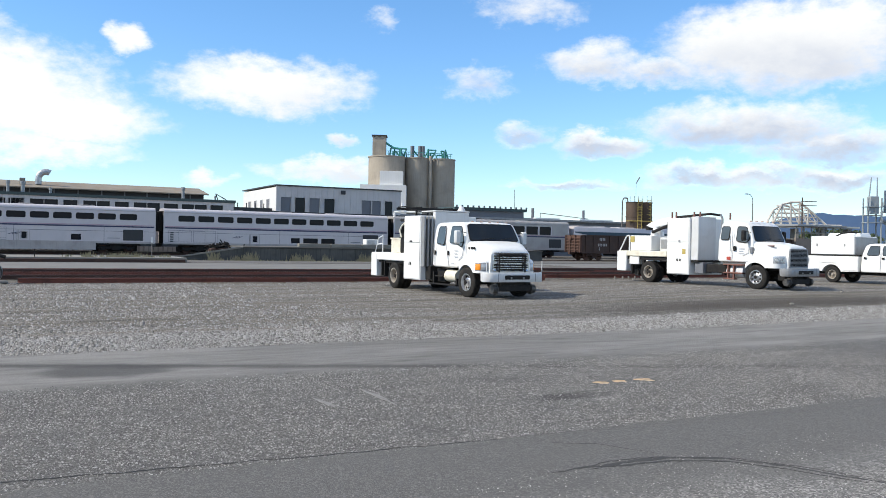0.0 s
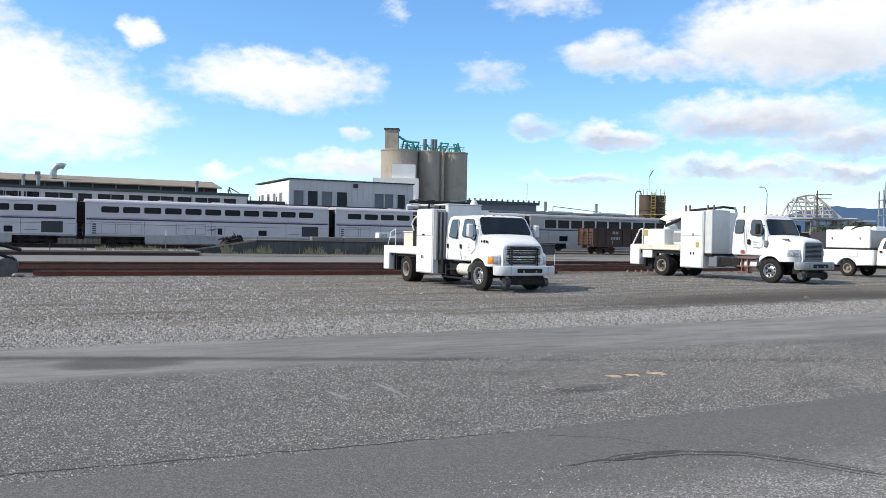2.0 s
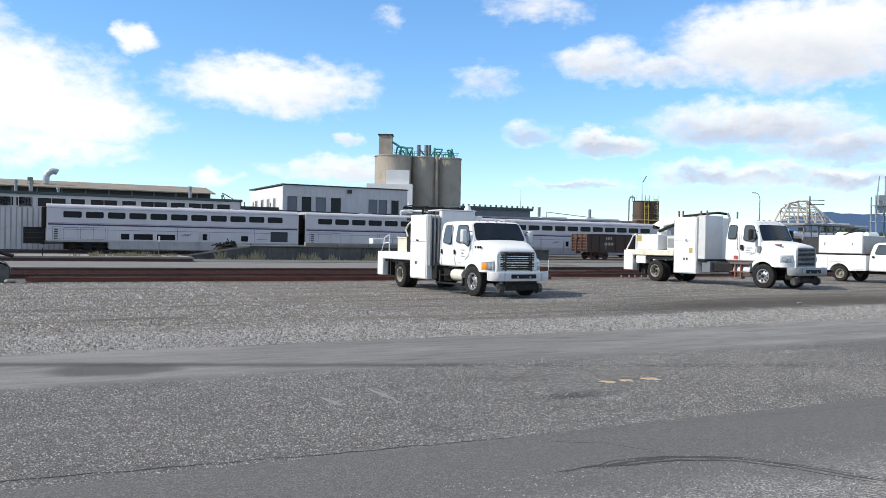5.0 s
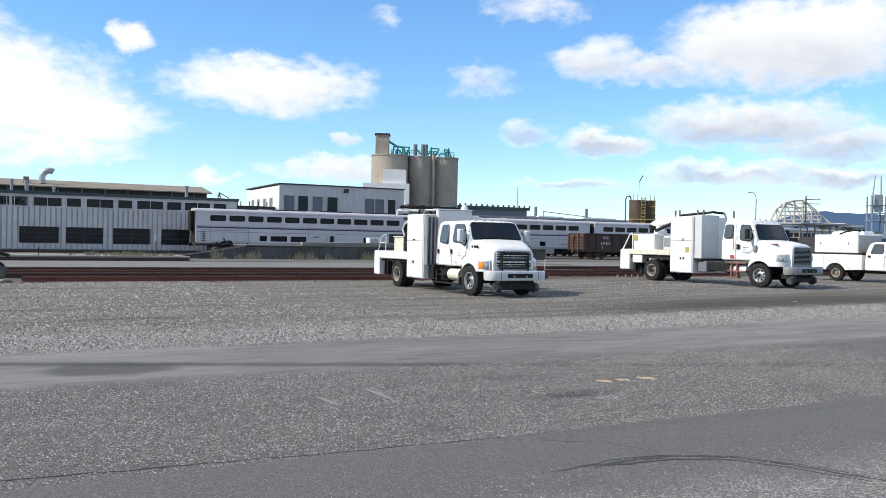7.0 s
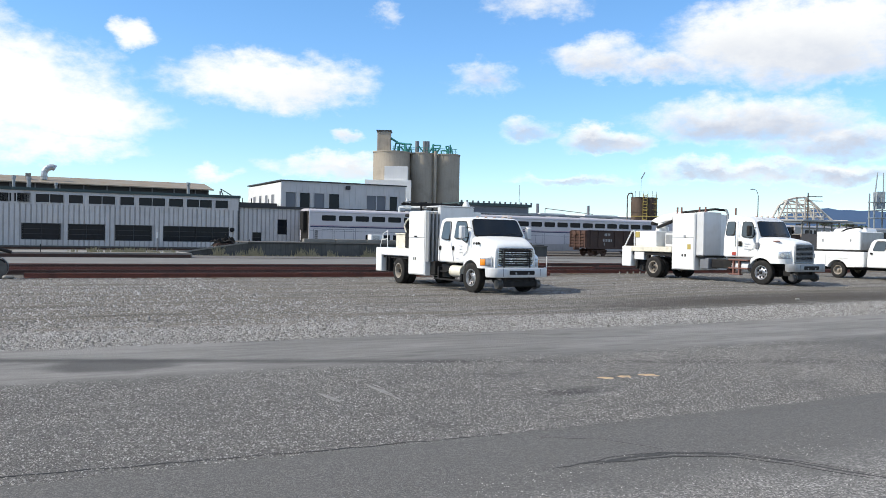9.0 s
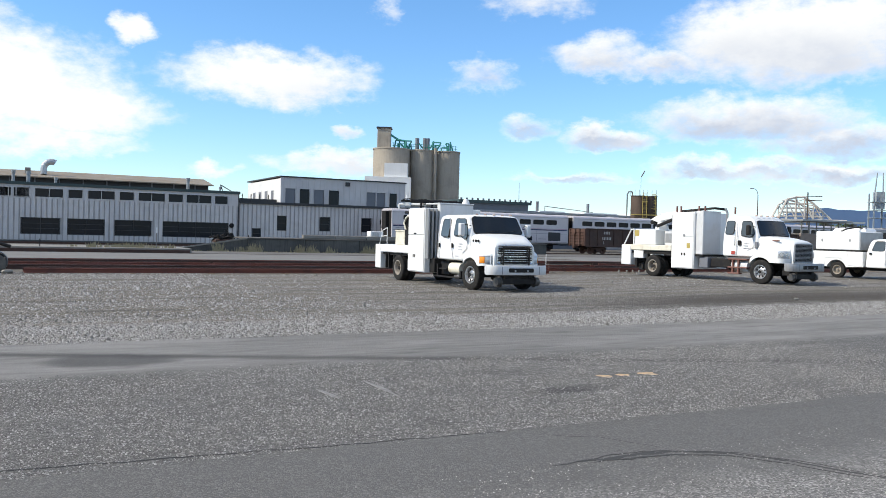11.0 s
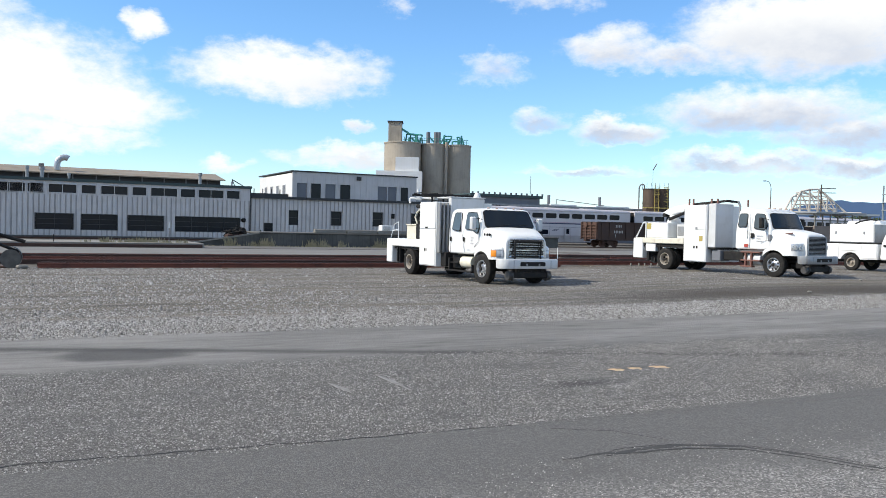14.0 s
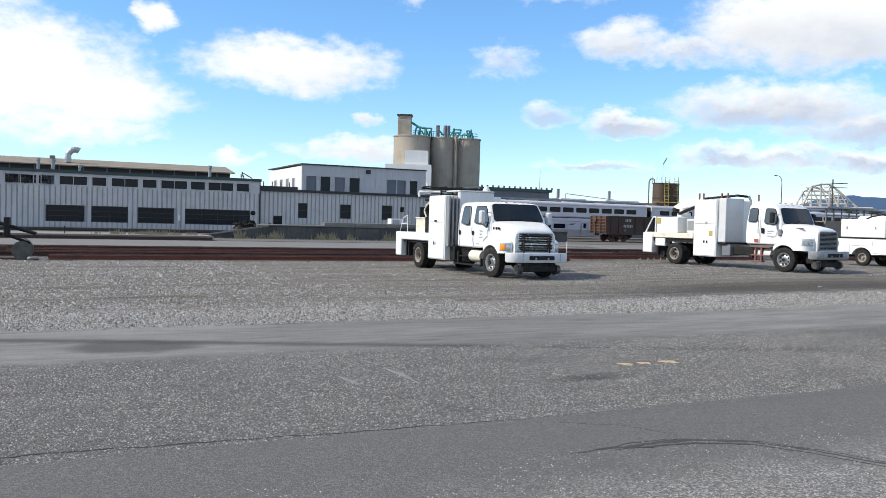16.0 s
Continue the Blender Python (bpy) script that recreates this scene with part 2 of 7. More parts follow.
M_GALV = surf("galvanised_sheet", (0.50, 0.52, 0.54), (0.36, 0.38, 0.40), (0.35, 0.5), 0.5, 1.5, 20, 0.02, 0.15, (0.24, 0.22, 0.20), 0.15)
M_CHROME = surf("chrome", (0.62, 0.64, 0.66), (0.5, 0.52, 0.55), (0.15, 0.3), 0.95, 3, 40, 0.02)
M_GLASS = glass_dark("vehicle_glass")
# opaque; daylight seen through the side windows is put into the paler colour
M_SIDEGLASS = glass_dark("daylight_side_glass", (0.045, 0.055, 0.06), 0.05, 0.5)
M_ORANGE = surf("amber_lens", (0.85, 0.30, 0.03), (0.75, 0.24, 0.02), (0.15, 0.25), 0, 5, 40)
M_LENS = surf("clear_lens", (0.55, 0.57, 0.6), (0.42, 0.44, 0.47), (0.08, 0.15), 0.3, 8, 60)
M_RED = surf("red_paint", (0.42, 0.06, 0.04), (0.32, 0.05, 0.035), (0.4, 0.6), 0, 3, 30)
M_REDSTEEL = surf("faded_red_steel", (0.20, 0.085, 0.065), (0.14, 0.068, 0.054), (0.5, 0.7), 0, 3, 30, 0.05, 0.1)
M_YELLOW = surf("yellow_paint", (0.46, 0.36, 0.09), (0.34, 0.27, 0.08), (0.4, 0.6), 0, 3, 30, 0.03)
M_DECAL = surf("dark_grey_decal", (0.42, 0.43, 0.47), (0.48, 0.49, 0.53), (0.4, 0.5), 0, 5, 40)
M_RUST = surf("rusty_rail_steel", (0.115, 0.036, 0.025), (0.18, 0.062, 0.042), (0.7, 0.9), 0.1, 0.8, 25, 0.15, 0, (0.05, 0.028, 0.022), 0.5)
M_RUSTDARK = surf("dark_rusty_steel", (0.045, 0.026, 0.021), (0.085, 0.042, 0.030), (0.7, 0.9), 0.1, 0.9, 25, 0.15, 0, (0.025, 0.018, 0.016), 0.5)
M_WOOD = surf("old_timber", (0.16, 0.12, 0.085), (0.10, 0.078, 0.058), (0.75, 0.9), 0, 1.2, 30, 0.2)
M_CONC = surf("weathered_concrete", (0.25, 0.237, 0.21), (0.165, 0.158, 0.14), (0.75, 0.9), 0, 0.6, 18, 0.2, 0.35, (0.16, 0.15, 0.13), 0.35)
M_CONCDARK = surf("stained_dock_concrete", (0.12, 0.117, 0.108), (0.055, 0.055, 0.052), (0.8, 0.92), 0, 0.5, 12, 0.2, 0.85, (0.035, 0.036, 0.034), 0.5)
M_SILVER = surf("train_silver", (0.58, 0.548, 0.57), (0.49, 0.463, 0.482), (0.32, 0.42), 0.12, 0.5, 14, 0.015, 0.10, (0.36, 0.34, 0.33), 0.12)
M_SILVERLOW = surf("train_lower_grey", (0.43, 0.405, 0.40), (0.34, 0.32, 0.315), (0.4, 0.5), 0.12, 0.6, 14, 0.015, 0.25, (0.20, 0.18, 0.17), 0.3)
M_SILVERWARM = surf("lounge_silver", (0.40, 0.385, 0.375), (0.34, 0.325, 0.315), (0.35, 0.5), 0.12, 0.5, 14, 0.015, 0.2, (0.24, 0.22, 0.20), 0.3)
M_NAVY = surf("navy_stripe", (0.022, 0.024, 0.075), (0.03, 0.032, 0.09), (0.35, 0.45), 0, 1, 20)
M_REDSTRIPE = surf("dull_red_stripe", (0.34, 0.20, 0.27), (0.40, 0.25, 0.32), (0.4, 0.5), 0, 1, 20)
M_TRAINBLUE = surf("locomotive_blue", (0.015, 0.045, 0.075), (0.025, 0.06, 0.09), (0.3, 0.45), 0, 0.8, 20, 0, 0.15)
M_TRAINGLASS = glass_dark("train_glass", (0.006, 0.008, 0.013), 0.05, 0.12)
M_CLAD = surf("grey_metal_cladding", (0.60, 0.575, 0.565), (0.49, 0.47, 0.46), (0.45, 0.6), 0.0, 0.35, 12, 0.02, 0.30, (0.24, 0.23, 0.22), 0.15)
# darker copy of the cladding: shade between the ribs put into the colour
M_CLADSHADE = surf("shaded_cladding_recess", (0.45, 0.43, 0.42), (0.34, 0.325, 0.318), (0.5, 0.65), 0.0, 0.35, 12, 0.02, 0.35, (0.17, 0.165, 0.16), 0.2)
M_CLADWHITE = surf("white_metal_cladding", (0.74, 0.74, 0.73), (0.64, 0.64, 0.63), (0.45, 0.6), 0.0, 0.3, 12, 0.02, 0.15, (0.45, 0.43, 0.40), 0.1)
M_GREENTRIM = surf("dark_green_trim", (0.03, 0.055, 0.055), (0.045, 0.07, 0.07), (0.5, 0.7), 0, 1, 20, 0, 0.2)
M_DARKTRIM = surf("dark_trim", (0.022, 0.024, 0.027), (0.04, 0.042, 0.045), (0.5, 0.7), 0, 1, 20)
M_WINDOW = glass_dark("building_glass", (0.010, 0.012, 0.016), 0.12, 0.18)
M_BOARD = surf("grey_window_board", (0.17, 0.18, 0.20), (0.13, 0.14, 0.16), (0.5, 0.7), 0, 0.6, 14)
M_TINROOF = surf("rusty_tin_roof", (0.29, 0.25, 0.19), (0.17, 0.145, 0.11), (0.6, 0.8), 0.1, 0.4, 8, 0.05, 0.2, (0.24, 0.14, 0.08), 0.45)
M_SILO = surf("silo_concrete", (0.41, 0.36, 0.29), (0.29, 0.255, 0.21), (0.8, 0.92), 0, 0.12, 3, 0.1, 0.40, (0.15, 0.135, 0.12), 0.3)
M_TAUPE = surf("brown_wall", (0.27, 0.22, 0.185), (0.19, 0.155, 0.13), (0.75, 0.9), 0, 0.5, 14, 0.1, 0.3, (0.07, 0.055, 0.045), 0.3)
M_TEAL = surf("teal_pipework", (0.03, 0.26, 0.22), (0.04, 0.20, 0.18), (0.45, 0.6), 0, 1, 10)
M_TANK = surf("rust_stained_tank", (0.115, 0.075, 0.05), (0.06, 0.045, 0.036), (0.65, 0.85), 0.1, 0.5, 8, 0.1, 0.5, (0.03, 0.026, 0.024), 0.4)
M_BRIDGE = surf("weathered_white_steel", (0.62, 0.60, 0.56), (0.46, 0.43, 0.39), (0.6, 0.8), 0, 0.3, 5, 0, 0.3, (0.25, 0.15, 0.10), 0.4)
M_POLE = surf("grey_pole", (0.16, 0.155, 0.15), (0.11, 0.105, 0.10), (0.6, 0.8), 0.1, 2, 20)
M_TRUSSGREY = surf("blue_grey_steelwork", (0.33, 0.37, 0.39), (0.25, 0.28, 0.30), (0.5, 0.7), 0.1, 0.4, 8)
M_WEED = surf("dry_weeds", (0.36, 0.31, 0.20), (0.22, 0.20, 0.11), (0.7, 0.9), 0, 2, 10)
M_LEAF = surf("dark_foliage", (0.045, 0.075, 0.025), (0.075, 0.10, 0.04), (0.6, 0.8), 0, 0.2, 2)
M_BARK = surf("bark", (0.10, 0.08, 0.06), (0.07, 0.055, 0.045), (0.8, 0.9), 0, 2, 20)
M_HILL = surf("distant_wooded_hill", (0.055, 0.105, 0.215), (0.085, 0.15, 0.27), (0.9, 1.0), 0, 0.008, 0.06)
M_PALEPAVE = surf("pale_worn_pavement", (0.175, 0.168, 0.155), (0.12, 0.116, 0.106), (0.8, 0.95), 0, 0.3, 14, 0.2, 0, (0.19, 0.18, 0.165), 0.35)
M_BALLAST = surf("track_ballast", (0.14, 0.13, 0.12), (0.07, 0.066, 0.06), (0.85, 1.0), 0, 0.8, 18, 0.6)


def loose(name, kind):
    """Ground surfaces in the yard's own axes: x along the tracks, y across them."""
    mt = bpy.data.materials.new(name)
    mt.use_nodes = True
    nt = mt.node_tree
    N, L = nt.nodes.new, nt.links.new
    p = nt.nodes["Principled BSDF"]
    tc = N("ShaderNodeTexCoord")
    sep = N("ShaderNodeSeparateXYZ")
    L(tc.outputs["Object"], sep.inputs[0])
    s, n = sep.outputs[0], sep.outputs[1]

    def m(op, a, b=None, c=None, clamp=False):
        q = N("ShaderNodeMath")
        q.operation, q.use_clamp = op, clamp
        for i, v in enumerate((a, b, c)):
            if v is None:
                continue
            if isinstance(v, (int, float)):
                q.inputs[i].default_value = v
            else:
                L(v, q.inputs[i])
        return q.outputs[0]

    def nz(scale, detail=5.0, stretch=(1, 1, 1), rough=0.55):
        mp = N("ShaderNodeMapping")
        mp.inputs["Scale"].default_value = stretch
        L(tc.outputs["Object"], mp.inputs[0])
        q = N("ShaderNodeTexNoise")
        q.inputs["Scale"].default_value, q.inputs["Detail"].default_value, q.inputs["Roughness"].default_value = scale, detail, rough
        L(mp.outputs[0], q.inputs["Vector"])
        return q.outputs["Fac"]

    def cells(scale):
        q = N("ShaderNodeTexVoronoi")
        q.inputs["Scale"].default_value = scale
        L(tc.outputs["Object"], q.inputs["Vector"])
        c = N("ShaderNodeSeparateColor")
        L(q.outputs["Color"], c.inputs[0])
        return c.outputs[0], q.outputs["Distance"]

    def mix(f, a, b):
        q = N("ShaderNodeMix")
        q.data_type = "RGBA"
        if isinstance(f, (int, float)):
            q.inputs[0].default_value = f
        else:
            L(f, q.inputs[0])
        for k, v in ((6, a), (7, b)):
            if isinstance(v, tuple):
                q.inputs[k].default_value = (*v, 1)
            else:
                L(v, q.inputs[k])
        return q.outputs[2]

    def rng(f, lo, hi, a=0.0, b=1.0):
        q = N("ShaderNodeMapRange")
        q.interpolation_type = "SMOOTHSTEP"
        L(f, q.inputs[0])
        for i, v in enumerate((lo, hi, a, b)):
            q.inputs[i + 1].default_value = v
        return q.outputs[0]

    def bell(v, centre, half):
        return rng(m("ABSOLUTE", m("SUBTRACT", v, centre)), 0.0, half, 1.0, 0.0)

    big, mid, fine = nz(0.25, 6.0), nz(1.6, 6.0), nz(45.0, 4.0)
    along = nz(0.9, 5.0, (0.10, 1.0, 1.0))
    if kind == "gravel":
        c, d = cells(17.0)
        c2, d2 = cells(9.0)
        col = mix(m("POWER", c, 1.5), (0.085, 0.079, 0.071), (0.39, 0.37, 0.34))
        col = mix(m("MULTIPLY", c2, 0.35), col, (0.075, 0.07, 0.062))
        # brown dust and driven lanes along the tracks, pale loose stone by the road
        col = mix(rng(along, 0.40, 0.62, 0.0, 0.75), col, (0.135, 0.118, 0.094))
        col = mix(rng(nz(1.1, 6.0, (0.16, 1.0, 1.0), 0.65), 0.5, 0.68, 0.0, 0.7), col, (0.07, 0.064, 0.055))
        right = m("MULTIPLY", rng(s, 10.0, 20.0), bell(m("ADD", n, m("MULTIPLY", mid, 2.0)), 19.8, 3.6))
        col = mix(m("MULTIPLY", right, 0.95), col, (0.06, 0.051, 0.041))
        pale = bell(m("ADD", n, m("MULTIPLY_ADD", mid, 2.4, -1.2)), 15.6, 2.6)
        col = mix(m("MULTIPLY", pale, m("MULTIPLY_ADD", c, 0.75, 0.12)), col, (0.46, 0.455, 0.445))
        dark = rng(n, 33.0, 40.0)
        col = mix(m("MULTIPLY", dark, 0.7), col, (0.10, 0.092, 0.08))
        h, strength, dist = m("SUBTRACT", 1.0, d), 1.0, 0.05
    elif kind == "chip":
        c, d = cells(66.0)
        cc, dd = cells(140.0)
        v = m("ADD", rng(c, 0.64, 0.98, 0.0, 0.26), m("MULTIPLY", m("POWER", cc, 2.2), 0.26))
        col = mix(v, (0.066, 0.064, 0.061), (0.60, 0.58, 0.55))
        col = mix(rng(nz(4.5, 5.0, (0.5, 1.0, 1.0), 0.65), 0.45, 0.7, 0.0, 0.45), col, (0.06, 0.058, 0.056))
        col = mix(rng(big, 0.35, 0.7, 0.0, 0.35), col, (0.075, 0.072, 0.069))
        # worn smooth band by the gravel's edge, dusted pale
        worn = rng(m("ADD", n, m("MULTIPLY_ADD", mid, 0.9, -0.45)), 10.7, 11.5)
        wc = mix(along, (0.15, 0.146, 0.138), (0.225, 0.218, 0.205))
        wc = mix(m("MULTIPLY", fine, 0.5), wc, (0.11, 0.106, 0.10))
        scuff = nz(7.0, 6.0, (0.12, 1.0, 1.0), 0.7)
        wc = mix(rng(scuff, 0.35, 0.7, 0.0, 0.4), wc, (0.32, 0.31, 0.295))
        wc = mix(rng(nz(0.55, 5.0, (0.35, 1.0, 1.0), 0.6), 0.42, 0.66, 0.0, 0.6), wc, (0.31, 0.30, 0.285))
        wc = mix(rng(nz(3.0, 6.0, (0.2, 1.0, 1.0)), 0.5, 0.75, 0.0, 0.6), wc, (0.085, 0.082, 0.078))
        col = mix(m("MULTIPLY", worn, 0.8), col, wc)
        # dark soft line that slants over the road, and a dark blot at its end
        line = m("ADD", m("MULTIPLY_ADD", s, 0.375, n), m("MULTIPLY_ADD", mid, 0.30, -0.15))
        slant = bell(line, 13.22, 0.36)
        slant = m("MULTIPLY", slant, m("MULTIPLY_ADD", nz(0.7, 4.0), 0.6, 0.55, clamp=True))
        col = mix(m("MULTIPLY", slant, 0.8), col, (0.045, 0.043, 0.042))
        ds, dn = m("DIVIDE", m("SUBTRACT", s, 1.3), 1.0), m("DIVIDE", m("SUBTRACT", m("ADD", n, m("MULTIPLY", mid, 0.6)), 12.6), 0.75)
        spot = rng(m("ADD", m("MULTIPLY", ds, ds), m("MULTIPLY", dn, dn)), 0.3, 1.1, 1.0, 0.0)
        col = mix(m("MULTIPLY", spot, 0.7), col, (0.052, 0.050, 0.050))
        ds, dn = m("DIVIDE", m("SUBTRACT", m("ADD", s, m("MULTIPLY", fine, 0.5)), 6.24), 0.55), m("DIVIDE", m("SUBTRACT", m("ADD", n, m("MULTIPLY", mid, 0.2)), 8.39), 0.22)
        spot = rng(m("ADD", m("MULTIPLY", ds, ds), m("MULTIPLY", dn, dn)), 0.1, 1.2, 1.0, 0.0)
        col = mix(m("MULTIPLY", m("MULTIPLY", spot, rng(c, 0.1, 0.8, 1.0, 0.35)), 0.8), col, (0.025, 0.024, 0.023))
        h, strength, dist = m("ADD", m("SUBTRACT", 1.0, d), cc), 0.9, 0.006
    else:
        c, d = cells(90.0)
        col = mix(m("POWER", c, 2.0), (0.078, 0.076, 0.073), (0.168, 0.162, 0.154))
        col = mix(rng(mid, 0.4, 0.7, 0.0, 0.4), col, (0.10, 0.097, 0.092))
        near = rng(m("ADD", n, m("MULTIPLY_ADD", mid, 1.6, -0.8)), 4.2, 5.3, 1.0, 0.0)
        c2, d2 = cells(60.0)
        col = mix(m("MULTIPLY", near, m("MULTIPLY", m("POWER", c2, 2.8), 0.72)), col, (0.44, 0.425, 0.40))
        h, strength, dist = m("SUBTRACT", 1.0, d), 0.5, 0.005
    L(col, p.inputs["Base Color"])
    p.inputs["Roughness"].default_value = 0.92
    p.inputs["Specular IOR Level"].default_value = 0.3
    b = N("ShaderNodeBump")
    b.inputs["Strength"].default_value, b.inputs["Distance"].default_value = strength, dist
    L(h, b.inputs["Height"])
    L(b.outputs[0], p.inputs["Normal"])
    return mt


M_GRAVEL, M_CHIP, M_PATCH = loose("gravel", "gravel"), loose("chip_seal_asphalt", "chip"), loose("smooth_asphalt", "patch")


def to_yard(x, y):
    return x * UX + y * UY, -x * UY + y * UX


def from_yard(s, n):
    return s * UX - n * UY, s * UY + n * UX


def make_ground():
    # one sheet to the horizon, finer near the trucks
    xs = [-2500, -900, -300, -140, -80] + list(range(-60, 101, 4)) + [130, 180, 300, 900, 2500]
    ys = [-2500, -600, -120, -40, -12] + list(range(-8, 121, 4)) + [150, 200, 300, 900, 2800]
    bm = B()
    rows = []
    for n in ys:
        row = []
        for s in xs:
            x, y = from_yard(s, n)
            z = ground_z(x, y) if abs(s) < 120 and -20 < n < 130 else ground_z(30, 60) * (1.0 if x > 0 else 0.0)
            row.append(bm.verts.new((s, n, z)))
        rows.append(row)
    for a, b in zip(rows, rows[1:]):
        for i in range(len(xs) - 1):
            bm.faces.new((a[i], a[i + 1], b[i + 1], b[i]))
    piece("ground", "grey gravel yard with brown dusty lanes", "ground", bm, M_GRAVEL, yard(0, 0), kind="structure", smooth=True)

    rnd = random.Random(4)

    def strip(name, label, n0, n1, z, material, wob0=0.0, wob1=0.0, s0=-60.0, s1=70.0, step=0.25, thick=0.04, follow=True):
        bm = B()
        top = []
        k = int((s1 - s0) / step) + 1
        for i in range(k):
            s = s0 + i * step
            pts = []
            for n, w in ((n0, wob0), (n1, wob1)):
                nn = n + w * (noise.noise((s * 0.35, n, 1.0)) + 0.5 * noise.noise((s * 1.7, n, 4.0)) + 0.3 * noise.noise((s * 5.0, n, 8.0)))
                x, y = from_yard(s, nn)
                g = ground_z(x, y) if follow else 0.0
                pts.append(bm.verts.new((s, nn, z + g)))
                pts.append(bm.verts.new((s, nn, z + g - thick)))
            top.append(pts)
        for a, b in zip(top, top[1:]):
            bm.faces.new((a[0], b[0], b[2], a[2]))
            bm.faces.new((a[1], b[1], b[0], a[0]))
            bm.faces.new((a[2], b[2], b[3], a[3]))
        return piece(name, label, "road", bm, material, yard(0, 0), kind="structure")

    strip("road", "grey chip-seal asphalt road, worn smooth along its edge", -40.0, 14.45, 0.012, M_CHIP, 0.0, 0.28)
    strip("road_patch", "smoother dark asphalt strip laid over the road", -30.0, 6.7, 0.018, M_PATCH, 0.0, 0.05, step=0.1)
    strip("pavement", "pale worn concrete pavement between the tracks", 51.0, 63.8, 0.012, M_PALEPAVE, 0.2, 0.1, -60, 110, 1.0)
    strip("track_bed", "dark ballast of the railway track", 87.0, 94.6, 0.05, M_BALLAST, 0.2, 0.0, -90, 190, 2.0, 0.2)
    strip("siding_bed", "dark ballast beside the dock", 64.6, 71.6, 0.02, M_BALLAST, 0.1, 0.1, -60, 150, 1.0)


make_ground()




def tar_line(name, label, pts, width, seed, material=None, top=0.0195):
    """A raised seam of tar that wanders along the points, in yard metres."""
    rnd = random.Random(seed)
    bm = B()
    path = []
    for (s0, n0), (s1, n1) in zip(pts, pts[1:]):
        k = max(2, int(math.hypot(s1 - s0, n1 - n0) / 0.06))
        path += [(s0 + (s1 - s0) * i / k, n0 + (n1 - n0) * i / k) for i in range(k)]
    last = None
    for i, (s, n) in enumerate(path):
        o = 0.05 * noise.noise((s * 3.0, n * 3.0, seed)) + 0.02 * noise.noise((s * 14.0, n * 14.0, seed))
        w = width * (0.5 + rnd.random()) * min(1.0, 0.2 + 5.0 * min(i, len(path) - 1 - i) / len(path))
        cur = [bm.verts.new((s, n + o - w / 2, top + seed * 0.0002)), bm.verts.new((s, n + o + w / 2, top + seed * 0.0002))]
        if last:
            bm.faces.new((last[0], cur[0], cur[1], last[1]))
        last = cur
    r = bmesh.ops.extrude_face_region(bm, geom=bm.faces[:])
    bmesh.ops.translate(bm, vec=(0, 0, -0.015), verts=[v for v in r["geom"] if isinstance(v, bmesh.types.BMVert)])
    piece(name, label, "road seam", bm, material or M_TAR, yard(0, 0), kind="structure")


M_TAR = surf("black_tar", (0.022, 0.0215, 0.021), (0.05, 0.049, 0.047), (0.85, 0.95), 0, 3, 40, 0.2)
M_CRACK = surf("dusty_crack_filler", (0.075, 0.073, 0.07), (0.13, 0.126, 0.12), (0.9, 0.95), 0, 3, 40, 0.2)
tar_line("tar_seam", "black tar seam along the asphalt joint", [(-6, 6.72), (0, 6.98), (2.0, 6.82), (4.1, 6.70), (6.8, 6.52), (9.0, 6.42), (13, 6.3)], 0.003, 1, M_CRACK)
tar_line("tar_seam", "curved black tar repair on the asphalt", [(4.0, 5.5), (4.3, 5.56), (5.1, 5.5), (5.6, 5.3), (5.9, 4.85), (6.2, 4.2), (6.4, 3.5)], 0.06, 2)
tar_line("tar_seam", "second curved tar line on the asphalt", [(4.3, 5.47), (5.1, 5.42), (5.55, 5.2), (5.82, 4.8), (6.1, 4.2)], 0.035, 9)
tar_line("tar_seam", "thin branching crack beside the tar repair", [(3.9, 5.5), (4.6, 5.62), (5.15, 5.56), (5.7, 5.25), (6.05, 4.7), (6.35, 4.0)], 0.012, 6)
tar_line("tar_seam", "thin crack in the asphalt", [(4.4, 6.45), (4.9, 6.15), (5.2, 5.6)], 0.008, 3)
tar_line("tar_seam", "thin crack in the worn asphalt", [(5.2, 12.9), (5.0, 12.0), (5.15, 11.3), (4.9, 10.2), (5.0, 9.2)], 0.004, 4, M_CRACK, 0.0125)
tar_line("tar_seam", "thin crack in the worn asphalt", [(1.55, 11.2), (1.75, 11.7), (2.4, 12.3)], 0.004, 5, M_CRACK, 0.0122)
M_ROADPAINT = surf("worn_orange_road_paint", (0.62, 0.36, 0.15), (0.42, 0.38, 0.28), (0.7, 0.85), 0, 6, 60, 0.1, 0, (0.16, 0.15, 0.14), 0.6)
M_WHITEMARK = surf("scuffed_white_road_mark", (0.27, 0.265, 0.255), (0.17, 0.167, 0.16), (0.8, 0.9), 0, 5, 60, 0.1, 0, (0.12, 0.12, 0.12), 0.6)


def paint_blob(label, s, n, a, b, material, seed, turn=0.0):
    bm = B()
    rnd = random.Random(seed)
    top = []
    for i in range(22):
        t = 2 * math.pi * i / 22
        r = 0.45 + 0.55 * rnd.random()
        top.append(bm.verts.new((a * r * math.cos(t), b * r * math.sin(t), 0.006)))
    f = bm.faces.new(top)
    r = bmesh.ops.extrude_face_region(bm, geom=[f])
    bmesh.ops.translate(bm, vec=(0, 0, -0.006), verts=[v for v in r["geom"] if isinstance(v, bmesh.types.BMVert)])
    piece("paint_mark", label, "road marking", bm, material, yard(s, n, 0.0125, turn), group="marks on the road")


